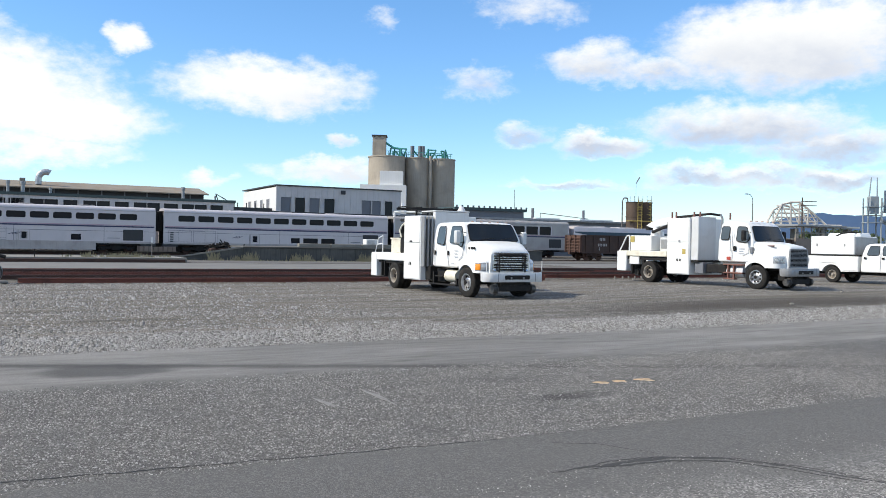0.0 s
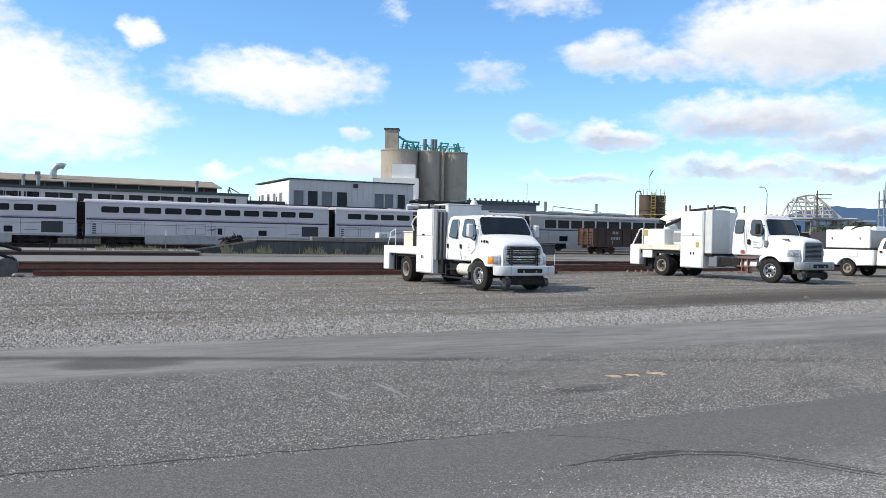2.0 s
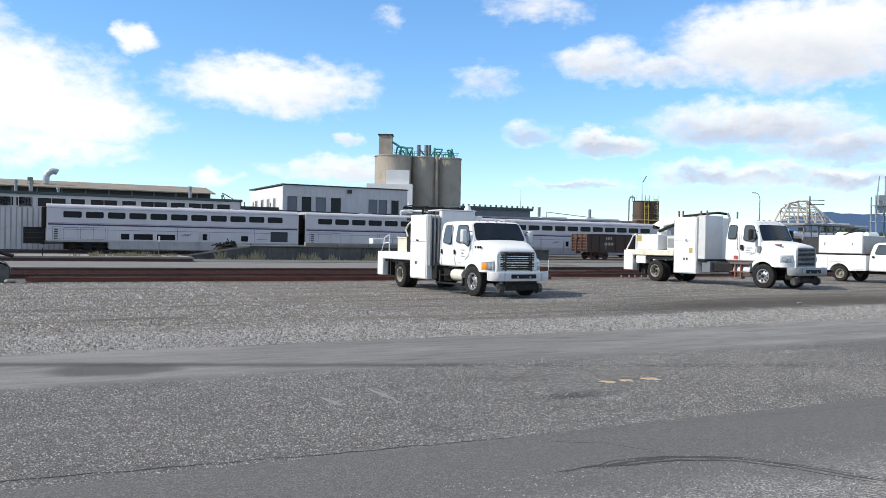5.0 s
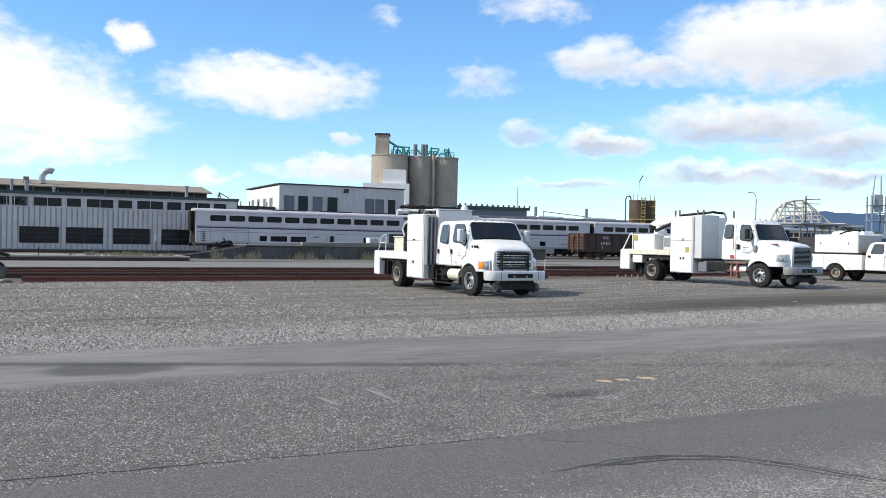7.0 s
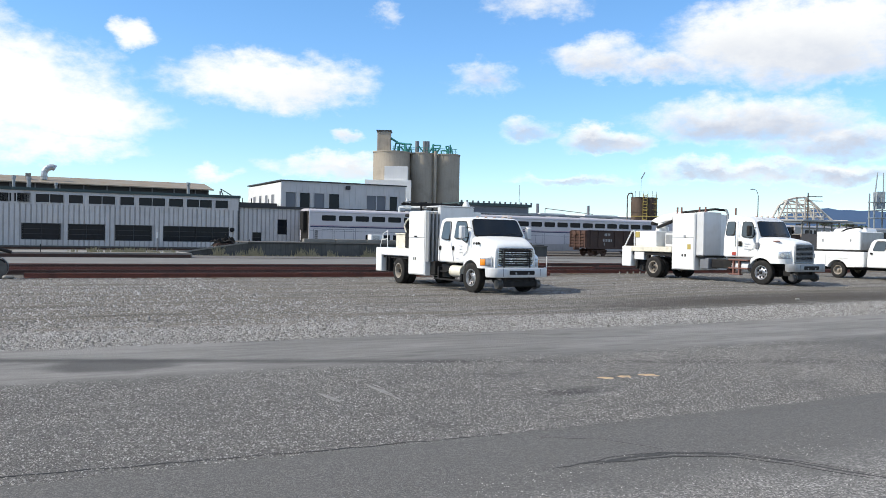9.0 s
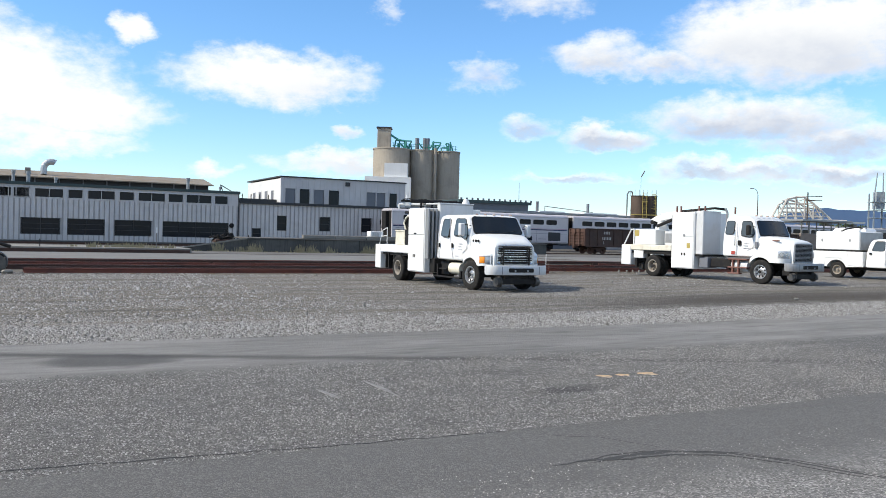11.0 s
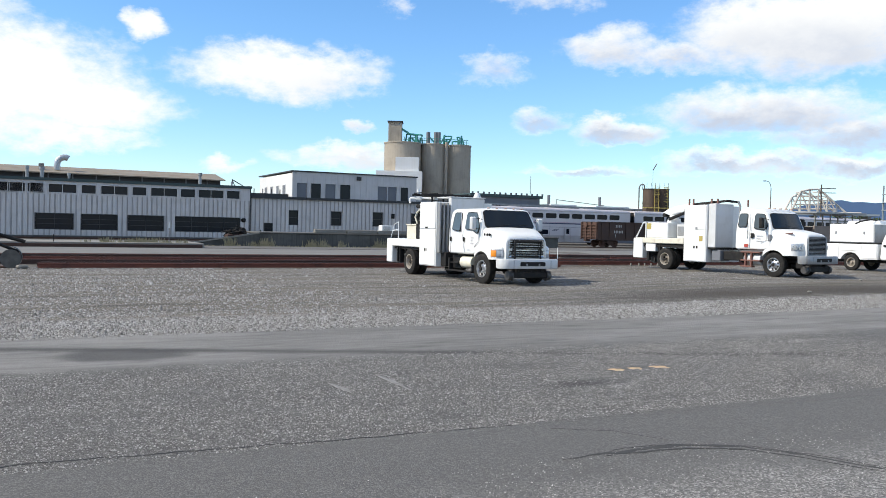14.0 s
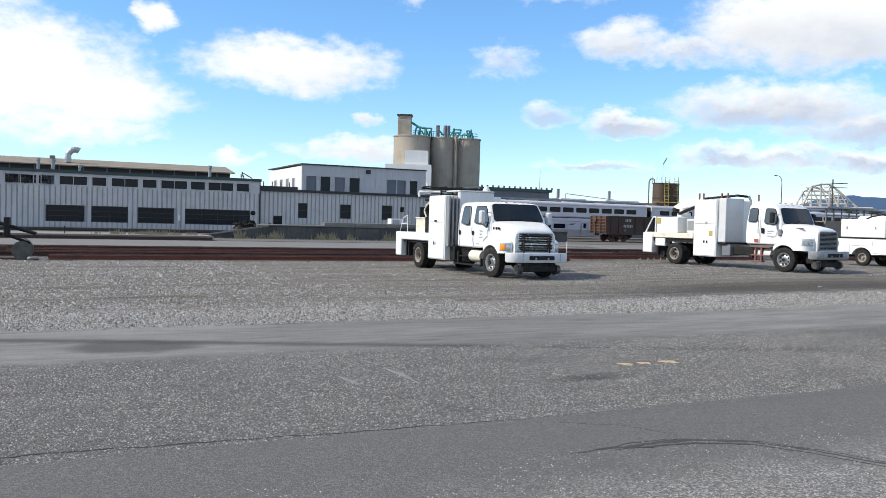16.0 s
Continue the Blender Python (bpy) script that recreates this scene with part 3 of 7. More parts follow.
for k, (s, n, a, b) in enumerate(((7.16, 8.93, 0.13, 0.10), (7.47, 8.93, 0.14, 0.10), (7.88, 8.91, 0.16, 0.12))):
    paint_blob("worn orange paint mark on the asphalt", s, n, a, b, M_ROADPAINT, 30 + k, -25)
paint_blob("scuffed pale streak on the asphalt", 3.26, 8.98, 0.37, 0.045, M_WHITEMARK, 41, -85)
paint_blob("scuffed pale streak on the asphalt", 3.97, 9.17, 0.73, 0.045, M_WHITEMARK, 42, -90)


def crushed(name, label, s, n, z, size, dark, pale, skew, seed):
    """Many small angular stones in one mesh, each with its own grey."""
    rng = np.random.default_rng(seed)
    k = len(s)
    base = np.array([[1, 0, 0], [-0.5, 0.87, 0], [-0.5, -0.87, 0], [0.5, 0.35, 0.75], [-0.55, -0.1, 0.85]])
    tri = np.array([[0, 1, 3], [1, 4, 3], [1, 2, 4], [2, 3, 4], [2, 0, 3]])
    a = rng.uniform(0, 6.283, k)
    jit = base[None] * rng.uniform(0.6, 1.4, (k, 5, 1))
    px = (jit[:, :, 0] * np.cos(a)[:, None] - jit[:, :, 1] * np.sin(a)[:, None]) * size[:, None] + s[:, None]
    py = (jit[:, :, 0] * np.sin(a)[:, None] + jit[:, :, 1] * np.cos(a)[:, None]) * size[:, None] + n[:, None]
    pz = jit[:, :, 2] * size[:, None] + z[:, None] - 0.002
    co = np.stack([px, py, pz], 2).reshape(-1, 3)
    fa = (tri[None] + (np.arange(k) * 5)[:, None, None]).reshape(-1, 3)
    me = bpy.data.meshes.new(name)
    me.vertices.add(len(co)), me.loops.add(fa.size), me.polygons.add(len(fa))
    me.vertices.foreach_set("co", co.ravel())
    me.polygons.foreach_set("loop_start", np.arange(len(fa), dtype=np.int32) * 3)
    me.loops.foreach_set("vertex_index", fa.ravel().astype(np.int32))
    me.update()
    mt = surf(name, dark, pale, (0.85, 0.95), 0, 5.0, 30, 0.1)
    nt = mt.node_tree
    g = nt.nodes.new("ShaderNodeNewGeometry")
    pw = nt.nodes.new("ShaderNodeMath")
    pw.operation = "POWER"
    pw.inputs[1].default_value = skew
    ramp = nt.nodes.new("ShaderNodeMix")
    ramp.data_type = "RGBA"
    ramp.inputs[6].default_value, ramp.inputs[7].default_value = (*dark, 1), (*pale, 1)
    nt.links.new(g.outputs["Random Per Island"], pw.inputs[0])
    nt.links.new(pw.outputs[0], ramp.inputs[0])
    nt.links.new(ramp.outputs[2], nt.nodes["Principled BSDF"].inputs["Base Color"])
    me.materials.append(mt)
    ob = new(name, me)
    ob.matrix_basis = yard(0, 0)
    tagged(ob, label, "gravel", kind="stuff")


def scatter_stones():
    """Loose stones of the gravel, thickest along the road's edge, and the stone chips of the road."""
    rng = np.random.default_rng(8)
    k = 118000
    n = np.concatenate([14.2 + rng.gamma(1.6, 1.25, 48000), rng.uniform(15, 36, 70000)])
    half = 6 + n * 0.62
    s = n * 0.5 + rng.uniform(-1, 1, k) * half + 1.0
    lane = ((s > 9) & (n > 17.2) & (n < 24)) | ((s > 7) & (n > 23) & (rng.random(k) < 0.88))
    drift = np.array([noise.noise((a * 0.16, b * 1.1, 4.0)) + 0.6 * noise.noise((a * 0.5, b * 2.6, 9.0)) for a, b in zip(s, n)])
    edge = (n > 13.9) & (n < 36) & ~lane & ((drift > rng.uniform(-0.6, 0.3, k)) | (n < 16.2))
    s, n = s[edge], n[edge]
    k = len(s)
    size = rng.uniform(0.010, 0.028, k) * (1 + 0.5 * np.clip((n - 16) / 8, 0, 1)) * np.where(rng.random(k) > 0.985, 2.0, 1.0)
    x, y = s * UX - n * UY, s * UY + n * UX
    sm = lambda a, b, v: (lambda t: t * t * (3 - 2 * t))(np.clip((v - a) / (b - a), 0, 1))
    z = 0.13 * sm(3, 11, x) * sm(16, 30, y) + np.where(n < 14.6, 0.012, 0.0)
    crushed("loose_gravel", "loose grey crushed stones on the yard", s, n, z, size, (0.105, 0.10, 0.094), (0.35, 0.345, 0.335), 1.2, 8)
    # chips standing out of the worn seal coat
    k = 175000
    n = np.sqrt(rng.uniform(6.62 ** 2, 11.5 ** 2, k))
    s = rng.uniform(-0.6, 1.5, k) * n
    bare = np.array([noise.noise((a * 0.9, b * 2.0, 2.0)) for a, b in zip(s, n)])
    wear = np.array([noise.noise((a * 0.4, 3.0, 7.0)) for a in s])
    keep = (bare > rng.uniform(-1.1, 0.3, k)) & (n < 11.0 + 0.35 * wear + rng.normal(0, 0.12, k))
    oil = ((s - 6.24) / 0.62) ** 2 + ((n - 8.29) / 0.24) ** 2 < rng.uniform(0.3, 1.3, k)
    dab = (abs(n - 8.92) < 0.12) & (s > 7.0) & (s < 8.06) & (rng.random(k) < 0.9)
    for a, b, r, turn in ((3.26, 8.98, 0.37, -85), (3.97, 9.17, 0.73, -90)):
        u, v = (s - a) * np.cos(np.radians(turn)) + (n - b) * np.sin(np.radians(turn)), (n - b) * np.cos(np.radians(turn)) - (s - a) * np.sin(np.radians(turn))
        dab |= (abs(u) < r) & (abs(v) < 0.05) & (rng.random(k) < 0.8)
    keep &= ~(oil & (rng.random(k) < 0.85)) & ~dab
    s, n = s[keep], n[keep]
    crushed("road_chips", "pale and dark stone chips bound in the road", s, n, np.full(len(s), 0.012), rng.uniform(0.005, 0.0125, len(s)), (0.062, 0.060, 0.058), (0.40, 0.392, 0.375), 1.5, 9)
    k = 60000
    n = rng.uniform(2.4, 5.6, k)
    s = rng.uniform(-0.6, 1.6, k) * n
    bare = np.array([noise.noise((a * 0.8, b * 1.6, 5.0)) for a, b in zip(s, n)])
    keep = (bare + 0.35 * (5.2 - n) > rng.uniform(-0.3, 0.6, k))
    s, n = s[keep], n[keep]
    crushed("patch_chips", "small pale stones bared in the smooth asphalt", s, n, np.full(len(s), 0.018), rng.uniform(0.003, 0.0085, len(s)), (0.07, 0.068, 0.064), (0.46, 0.445, 0.42), 1.4, 10)


scatter_stones()


# ---- rails laid down in the yard, kerb and dock ----
def rail_mesh(length, material):
    bm = B()
    prof = [(-0.075, 0), (0.075, 0), (0.075, 0.018), (0.012, 0.035), (0.012, 0.13), (0.036, 0.142), (0.036, 0.17), (-0.036, 0.17), (-0.036, 0.142), (-0.012, 0.13), (-0.012, 0.035), (-0.075, 0.018)]
    a = [bm.verts.new((0, y, z)) for y, z in prof]
    b = [bm.verts.new((length, y, z)) for y, z in prof]
    bm.faces.new(a), bm.faces.new(b[::-1])
    for i in range(12):
        bm.faces.new((a[i], b[i], b[(i + 1) % 12], a[(i + 1) % 12]))
    return mesh_of("steel_rail", bm, material)


def make_rails():
    rnd = random.Random(2)
    timber = mesh_of("timber_bearer", boxed(-0.11, 0.11, -1.1, 1.1, 0, 0.12, 0.01), M_WOOD)
    meshes = [rail_mesh(24.0, M_RUST), rail_mesh(24.0, M_RUSTDARK), rail_mesh(12.0, M_RUST)]
    stacks = ((36.2, 0.6, 1, 4), (39.2, -18.0, 1, 4), (42.4, -15.0, 1, 3), (45.8, -17.0, 1, 4))
    for n, s0, layers, count in stacks:
        for s in np.arange(s0 + 0.6, s0 + 56, 3.2):
            ob = new("timber_bearer", timber)
            x, y = from_yard(s, n)
            ob.matrix_basis = yard(s, n, ground_z(x, y) - 0.09, rnd.uniform(-3, 3))
            tagged(ob, "weathered timber bearer under stacked rails", "timber", "timbers under the rails")
        for layer in range(layers):
            for i in range(count):
                for seg in range(3 if s0 < 0 else 2):
                    ob = new("steel_rail", meshes[(layer + int(n) + (i > 1)) % 2])
                    s = s0 + seg * 24.1 + rnd.uniform(-0.15, 0.1)
                    nn = n - 0.75 + i * 1.5 / (count - 1) + rnd.uniform(-0.06, 0.06)
                    x, y = from_yard(s + 12, nn)
                    ob.matrix_basis = yard(s, nn, ground_z(x, y) + 0.03 + layer * 0.172, rnd.uniform(-0.06, 0.06))
                    tagged(ob, "long rusty steel rail in a low stack", "steel rail", "stacked rails")


make_rails()


def make_tracks():
    for n in (90.13, 91.57):
        bm = B()
        box(bm, -90, 190, -0.036, 0.036, 0.13, 0.17)
        box(bm, -90, 190, -0.012, 0.012, 0.03, 0.131)
        box(bm, -90, 190, -0.075, 0.075, 0.0, 0.031)
        piece("track_rail", "steel running rail of the passenger track", "rail", bm, M_RUSTDARK, yard(0, n, 0.05), kind="structure")
    for n in (76.2, 77.64):
        bm = B()
        box(bm, 40, 150, -0.036, 0.036, 0.13, 0.17)
        box(bm, 40, 150, -0.075, 0.075, 0.0, 0.131)
        piece("track_rail", "rusty rail of the freight siding", "rail", bm, M_RUSTDARK, yard(0, n, 0.02), kind="structure")


make_tracks()


def weeds(name, label, spots, seed, material=None):
    rnd = random.Random(seed)
    bm = B()
    for s, n, z, h, count, spread in spots:
        for _ in range(count):
            a, t = s + rnd.gauss(0, spread), n + rnd.gauss(0, 0.15)
            hh, w = h * rnd.uniform(0.4, 1.1), rnd.uniform(0.015, 0.04)
            lean = Vector((rnd.gauss(0, 0.22), rnd.gauss(0, 0.15), 1)) * hh
            p = Vector((a, t, z))
            v = [bm.verts.new(p + Vector((-w, 0, 0))), bm.verts.new(p + Vector((w, 0, 0))), bm.verts.new(p + lean * 0.6 + Vector((w * 0.8, 0.02, 0))),
                 bm.verts.new(p + lean), bm.verts.new(p + lean * 0.6 + Vector((-w * 0.8, 0.02, 0)))]
            bm.faces.new(v)
    me = mesh_of(name, bm, material or M_WEED)
    ob = new(name, me)
    ob.matrix_basis = yard(0, 0)
    tagged(ob, label, "weeds", kind="stuff")


M_DOCKTOP = surf("dirty_dock_slab", (0.12, 0.115, 0.105), (0.08, 0.077, 0.07), (0.8, 0.95), 0, 0.5, 14, 0.2, 0, (0.08, 0.078, 0.07), 0.4)


def make_dock():
    # low concrete kerb wall on the open side
    ob = thing("kerb_wall", "low weathered concrete kerb wall along the tracks", "kerb", yard(0, 0), kind="structure")
    s = -62.0
    while s < 7.0:
        part("concrete_block", boxed(s, s + 6.16, 65.0, 71.5, 0.0, 0.36, 0.03), M_CONC, ob)
        s += 6.2
    bm = B()
    box(bm, -62, 12.2, 64.7, 64.99, 0, 0.24, 0.01)
    part("gutter", bm, M_RUSTDARK, ob)
    dock = thing("loading_dock", "dark stained concrete loading dock with a ramp", "loading dock", yard(0, 0), kind="structure")
    s = 18.4
    while s < 45:
        part("dock_wall", boxed(s, s + 5.18, 72.0, 72.4, 0.0, 1.12, 0.02), M_CONCDARK, dock)
        s += 5.2
    part("dock_slab", boxed(18.4, 49.6, 71.9, 79.5, 1.125, 1.25, 0.03), M_DOCKTOP, dock)
    bm = B()
    prism(bm, [(12.6, 0.02), (18.38, 0.02), (18.38, 1.2), (12.6, 0.24)], 72.0, 72.5)
    part("ramp", bm, M_CONCDARK, dock)
    bm = B()
    prism(bm, [(12.6, 0.18), (18.38, 1.10), (18.38, 1.24), (12.6, 0.30)], 71.9, 72.0)
    part("ramp_edge", bm, M_CONC, dock, "pale worn concrete edge of the ramp")
    me = mesh_of("concrete_barrier", boxed(0, 3.0, 0, 0.5, 0, 0.33, 0.04), M_CONC)
    for k in range(8):
        ob = new("concrete_barrier", me)
        ob.matrix_basis = yard(23.5 + k * 3.06, 72.3, 1.252, 0.2 * (-1) ** k)
        tagged(ob, "pale precast concrete barrier on the dock's edge", "concrete barrier", "barriers on the dock")
    unit = thing("cooling_unit", "white cooling unit on the loading dock", "cooling unit", yard(31.0, 73.6, 1.252))
    part("casing", boxed(-0.65, 0.65, -0.45, 0.45, 0.05, 0.82, 0.03), M_CLADWHITE, unit)
    part("base", boxed(-0.7, 0.7, -0.5, 0.5, 0, 0.05), M_DARKTRIM, unit)
    for k in range(6):
        part("grille_slat", boxed(-0.5, 0.2, -0.47, -0.45, 0.15 + k * 0.1, 0.2 + k * 0.1), M_GREYMETAL, unit)
    # weeds along the foot of the wall and on the kerb
    rnd = random.Random(6)
    spots = [(8.2 + rnd.gauss(0, 1.6), 66.0 + rnd.uniform(-0.4, 0.5), 0.355, rnd.uniform(0.12, 0.5), 14, 0.2) for _ in range(22)]
    weeds("weeds", "dry green weeds growing on the kerb", spots, 3)
    spots = [(rnd.choice((16, 18.5, 22.5, 23.2, 24.5, 26, 28.5, 30)) + rnd.gauss(0, 0.7), 71.6 + rnd.uniform(-0.4, 0.25), 0.0, rnd.uniform(0.2, 1.0), 15, 0.22) for _ in range(36)]
    weeds("weeds", "tall dry weeds at the foot of the dock wall", spots, 5)
    spots = [(s, 70.8 + rnd.uniform(-1.5, 1.0), 0.02, rnd.uniform(0.05, 0.2), 14, 1.0) for s in np.linspace(10, 75, 60)]
    weeds("grass", "short rough grass beside the dock", spots, 7)


make_dock()


def post(label, s, n, z, h, r, material, cap=None):
    ob = thing("marker_post", label, "post", yard(s, n, z))
    bm = B()
    cyl(bm, (0, 0, 0), (0, 0, h), r, r, 8)
    part("shaft", bm, material, ob)
    if cap:
        part("plate", boxed(-0.06, 0.06, -r - 0.02, -r, h * 0.72, h, 0.005), cap, ob, "white marker plate")


post("thin dark post with a white marker plate", 9.9, 65.6, 0.35, 1.55, 0.03, M_POLE, M_CLADWHITE)
post("short dark post on the kerb", 2.0, 65.3, 0.35, 0.55, 0.03, M_BLACK)
post("thin white marker post", 26.5, 43.0, 0.1, 1.9, 0.022, M_CLADWHITE)


M_RAILGEAR = surf("dark_worn_steel", (0.13, 0.125, 0.12), (0.05, 0.047, 0.044), (0.35, 0.55), 0.5, 4, 40, 0.05)


def make_plow():
    ob = thing("ballast_plow", "black rusty plow attachment with a worn curved blade, on the gravel", "plow", yard(-0.4, 35.9, 0.0, -8))
    bm = B()
    prof = [(0.42 * math.cos(a) + 0.0, 0.42 + 0.42 * math.sin(a)) for a in np.linspace(-1.45, 1.35, 12)]
    prof += [(p[0] - 0.05, p[1]) for p in prof[::-1]]
    prism(bm, prof, -0.08, 0.1)
    part("blade", bm, M_RAILGEAR, ob, "curved blade of worn dark steel", True)
    bm = B()
    cyl(bm, (0.05, -0.25, 0.36), (0.05, -0.15, 0.36), 0.36, 0.34, 26)
    part("side_disc", bm, M_RAILGEAR, ob, smooth=True)
    bm = B()
    tube(bm, [(0.5, 0.1, 1.0), (-0.1, 0.1, 1.18), (-0.9, 0.1, 1.42), (-1.9, 0.1, 1.3)], 0.07, 8)
    part("upper_arm", bm, M_BLACK, ob)
    bm = B()
    tube(bm, [(0.3, 0.1, 0.62), (-0.6, 0.1, 0.98), (-1.9, 0.1, 0.95)], 0.06, 8)
    part("lower_arm", bm, M_BLACK, ob)
    part("upright", boxed(-0.62, -0.42, -0.05, 0.25, 0.85, 1.62, 0.02), M_BLACK, ob)
    part("frame_beam", boxed(-2.6, -0.5, -0.1, 0.1, 0.35, 0.52, 0.02), M_RUSTDARK, ob)
    part("skid", boxed(-2.6, 0.2, -0.2, 0.3, 0.0, 0.08, 0.02), M_RUSTDARK, ob)
    part("leg", boxed(-1.75, -1.6, -0.05, 0.1, 0.08, 1.3, 0.01), M_RUSTDARK, ob)
    blk = piece("concrete_lump", "broken pale concrete lump at the rail ends", "rubble", boxed(-0.2, 0.2, -0.12, 0.12, 0, 0.14, 0.05), M_CONC, yard(0.0, 35.4, 0.0, 30))


make_plow()


def scrap_pile():
    """A tangle of dark machinery parts beside the ramp."""
    rnd = random.Random(12)
    ob = thing("scrap_pile", "dark heap of scrap iron and tyres beside the ramp", "scrap", yard(17.6, 77.2, 0.0))
    for k in range(44):
        bm = B()
        x, y, z = rnd.gauss(0, 0.6), rnd.gauss(0, 0.3), 1.0 + abs(rnd.gauss(0, 0.2))
        if k % 5 == 0:
            lathe(bm, [(0.12, -0.07), (0.22, -0.08), (0.25, 0), (0.22, 0.08), (0.12, 0.07)], rnd.choice("xyz"), 14, (x, y, z))
            part("tyre", bm, M_TYRE, ob)
        else:
            d = Vector((rnd.gauss(0, 0.3), rnd.gauss(0, 0.25), rnd.gauss(0, 0.22)))
            cyl(bm, Vector((x, y, z)) - d, Vector((x, y, z)) + d, 0.06, 0.05, 6)
            part("iron_bar", bm, M_BLACK, ob)
    part("pallet_base", boxed(-1.0, 1.0, -0.6, 0.6, 0.0, 1.0, 0.1), M_RUSTDARK, ob)


scrap_pile()


def rail_ends():
    me = mesh_of("rail_chair", boxed(-0.03, 0.03, -0.04, 0.04, 0.0, 0.13, 0.01), M_CONC)
    rnd = random.Random(21)
    for k in range(6):
        s, n = 29.0 + k * 0.42 + rnd.uniform(-0.05, 0.05), 35.2 + rnd.uniform(-0.1, 0.1)
        x, y = from_yard(s, n)
        ob = new("rail_chair", me)
        ob.matrix_basis = yard(s, n, ground_z(x, y) - 0.004, rnd.uniform(-20, 20))
        tagged(ob, "small pale rail chair lying on the gravel", "rail fitting", "rail chairs on the gravel")
    for k in range(26):
        s, n = rnd.uniform(0, 34), rnd.uniform(18, 35)
        x, y = from_yard(s, n)
        h = rnd.uniform(0.025, 0.06)
        bm = boxed(-h * 1.3, h * 1.3, -h, h, 0, h * 1.2, h * 0.4)
        for v in bm.verts:
            v.co += Vector((rnd.gauss(0, 0.1), rnd.gauss(0, 0.1), 0)) * h
        piece("stone", "loose grey stone on the gravel yard", "stone", bm, M_CONC, yard(s, n, ground_z(x, y) - 0.012, rnd.uniform(0, 180)), "loose stones")


rail_ends()


# ---- buildings ----
def slab_with_openings(bm, x0, x1, y0, y1, z0, z1, holes):
    """A wall from x0 to x1 with rectangular holes (xa, xb, za, zb) right through it."""
    cuts = sorted({x0, x1} | {v for h in holes for v in h[:2] if x0 < v < x1})
    for a, b in zip(cuts, cuts[1:]):
        mid = (a + b) / 2
        z = z0
        for h in sorted((h for h in holes if h[0] < mid < h[1]), key=lambda h: h[2]):
            if h[2] > z:
                box(bm, a, b, y0, y1, z, h[2])
            z = h[3]
        if z < z1:
            box(bm, a, b, y0, y1, z, z1)


def ribs(bm, x0, x1, y, z0, z1, pitch, holes, depth=0.075, width=0.36):
    x = x0 + pitch / 2
    while x < x1:
        z = z0
        for h in sorted((h for h in holes if h[0] - 0.09 < x < h[1] + 0.09), key=lambda h: h[2]):
            if h[2] - 0.08 > z:
                box(bm, x - width / 2, x + width / 2, y - depth, y, z, h[2] - 0.08)
            z = h[3] + 0.08
        if z < z1:
            box(bm, x - width / 2, x + width / 2, y - depth, y, z, z1)
        x += pitch


def window(parent, hole, y, pane_mat, frame_mat, mullions=1, depth=0.14, bars=0):
    xa, xb, za, zb = hole
    bm = B()
    e = 0.07
    for q in ((xa - e, xb + e, za - e, za), (xa - e, xb + e, zb, zb + e), (xa - e, xa, za, zb), (xb, xb + e, za, zb)):
        box(bm, q[0], q[1], y - 0.07, y + depth, q[2], q[3])
    w = part("window", bm, frame_mat, parent)
    n = mullions + 1
    for k in range(n):
        a, b = xa + (xb - xa) * k / n, xa + (xb - xa) * (k + 1) / n
        part("pane", boxed(a + 0.02, b - 0.02, y + 0.06, y + 0.075, za, zb), pane_mat, w)
        if k:
            part("mullion", boxed(a - 0.025, a + 0.025, y - 0.02, y + 0.1, za, zb), frame_mat, w)
    for k in range(bars):
        z = za + (zb - za) * (k + 1) / (bars + 1)
        part("glazing_bar", boxed(xa, xb, y + 0.02, y + 0.058, z - 0.02, z + 0.02), frame_mat, w)
    return w


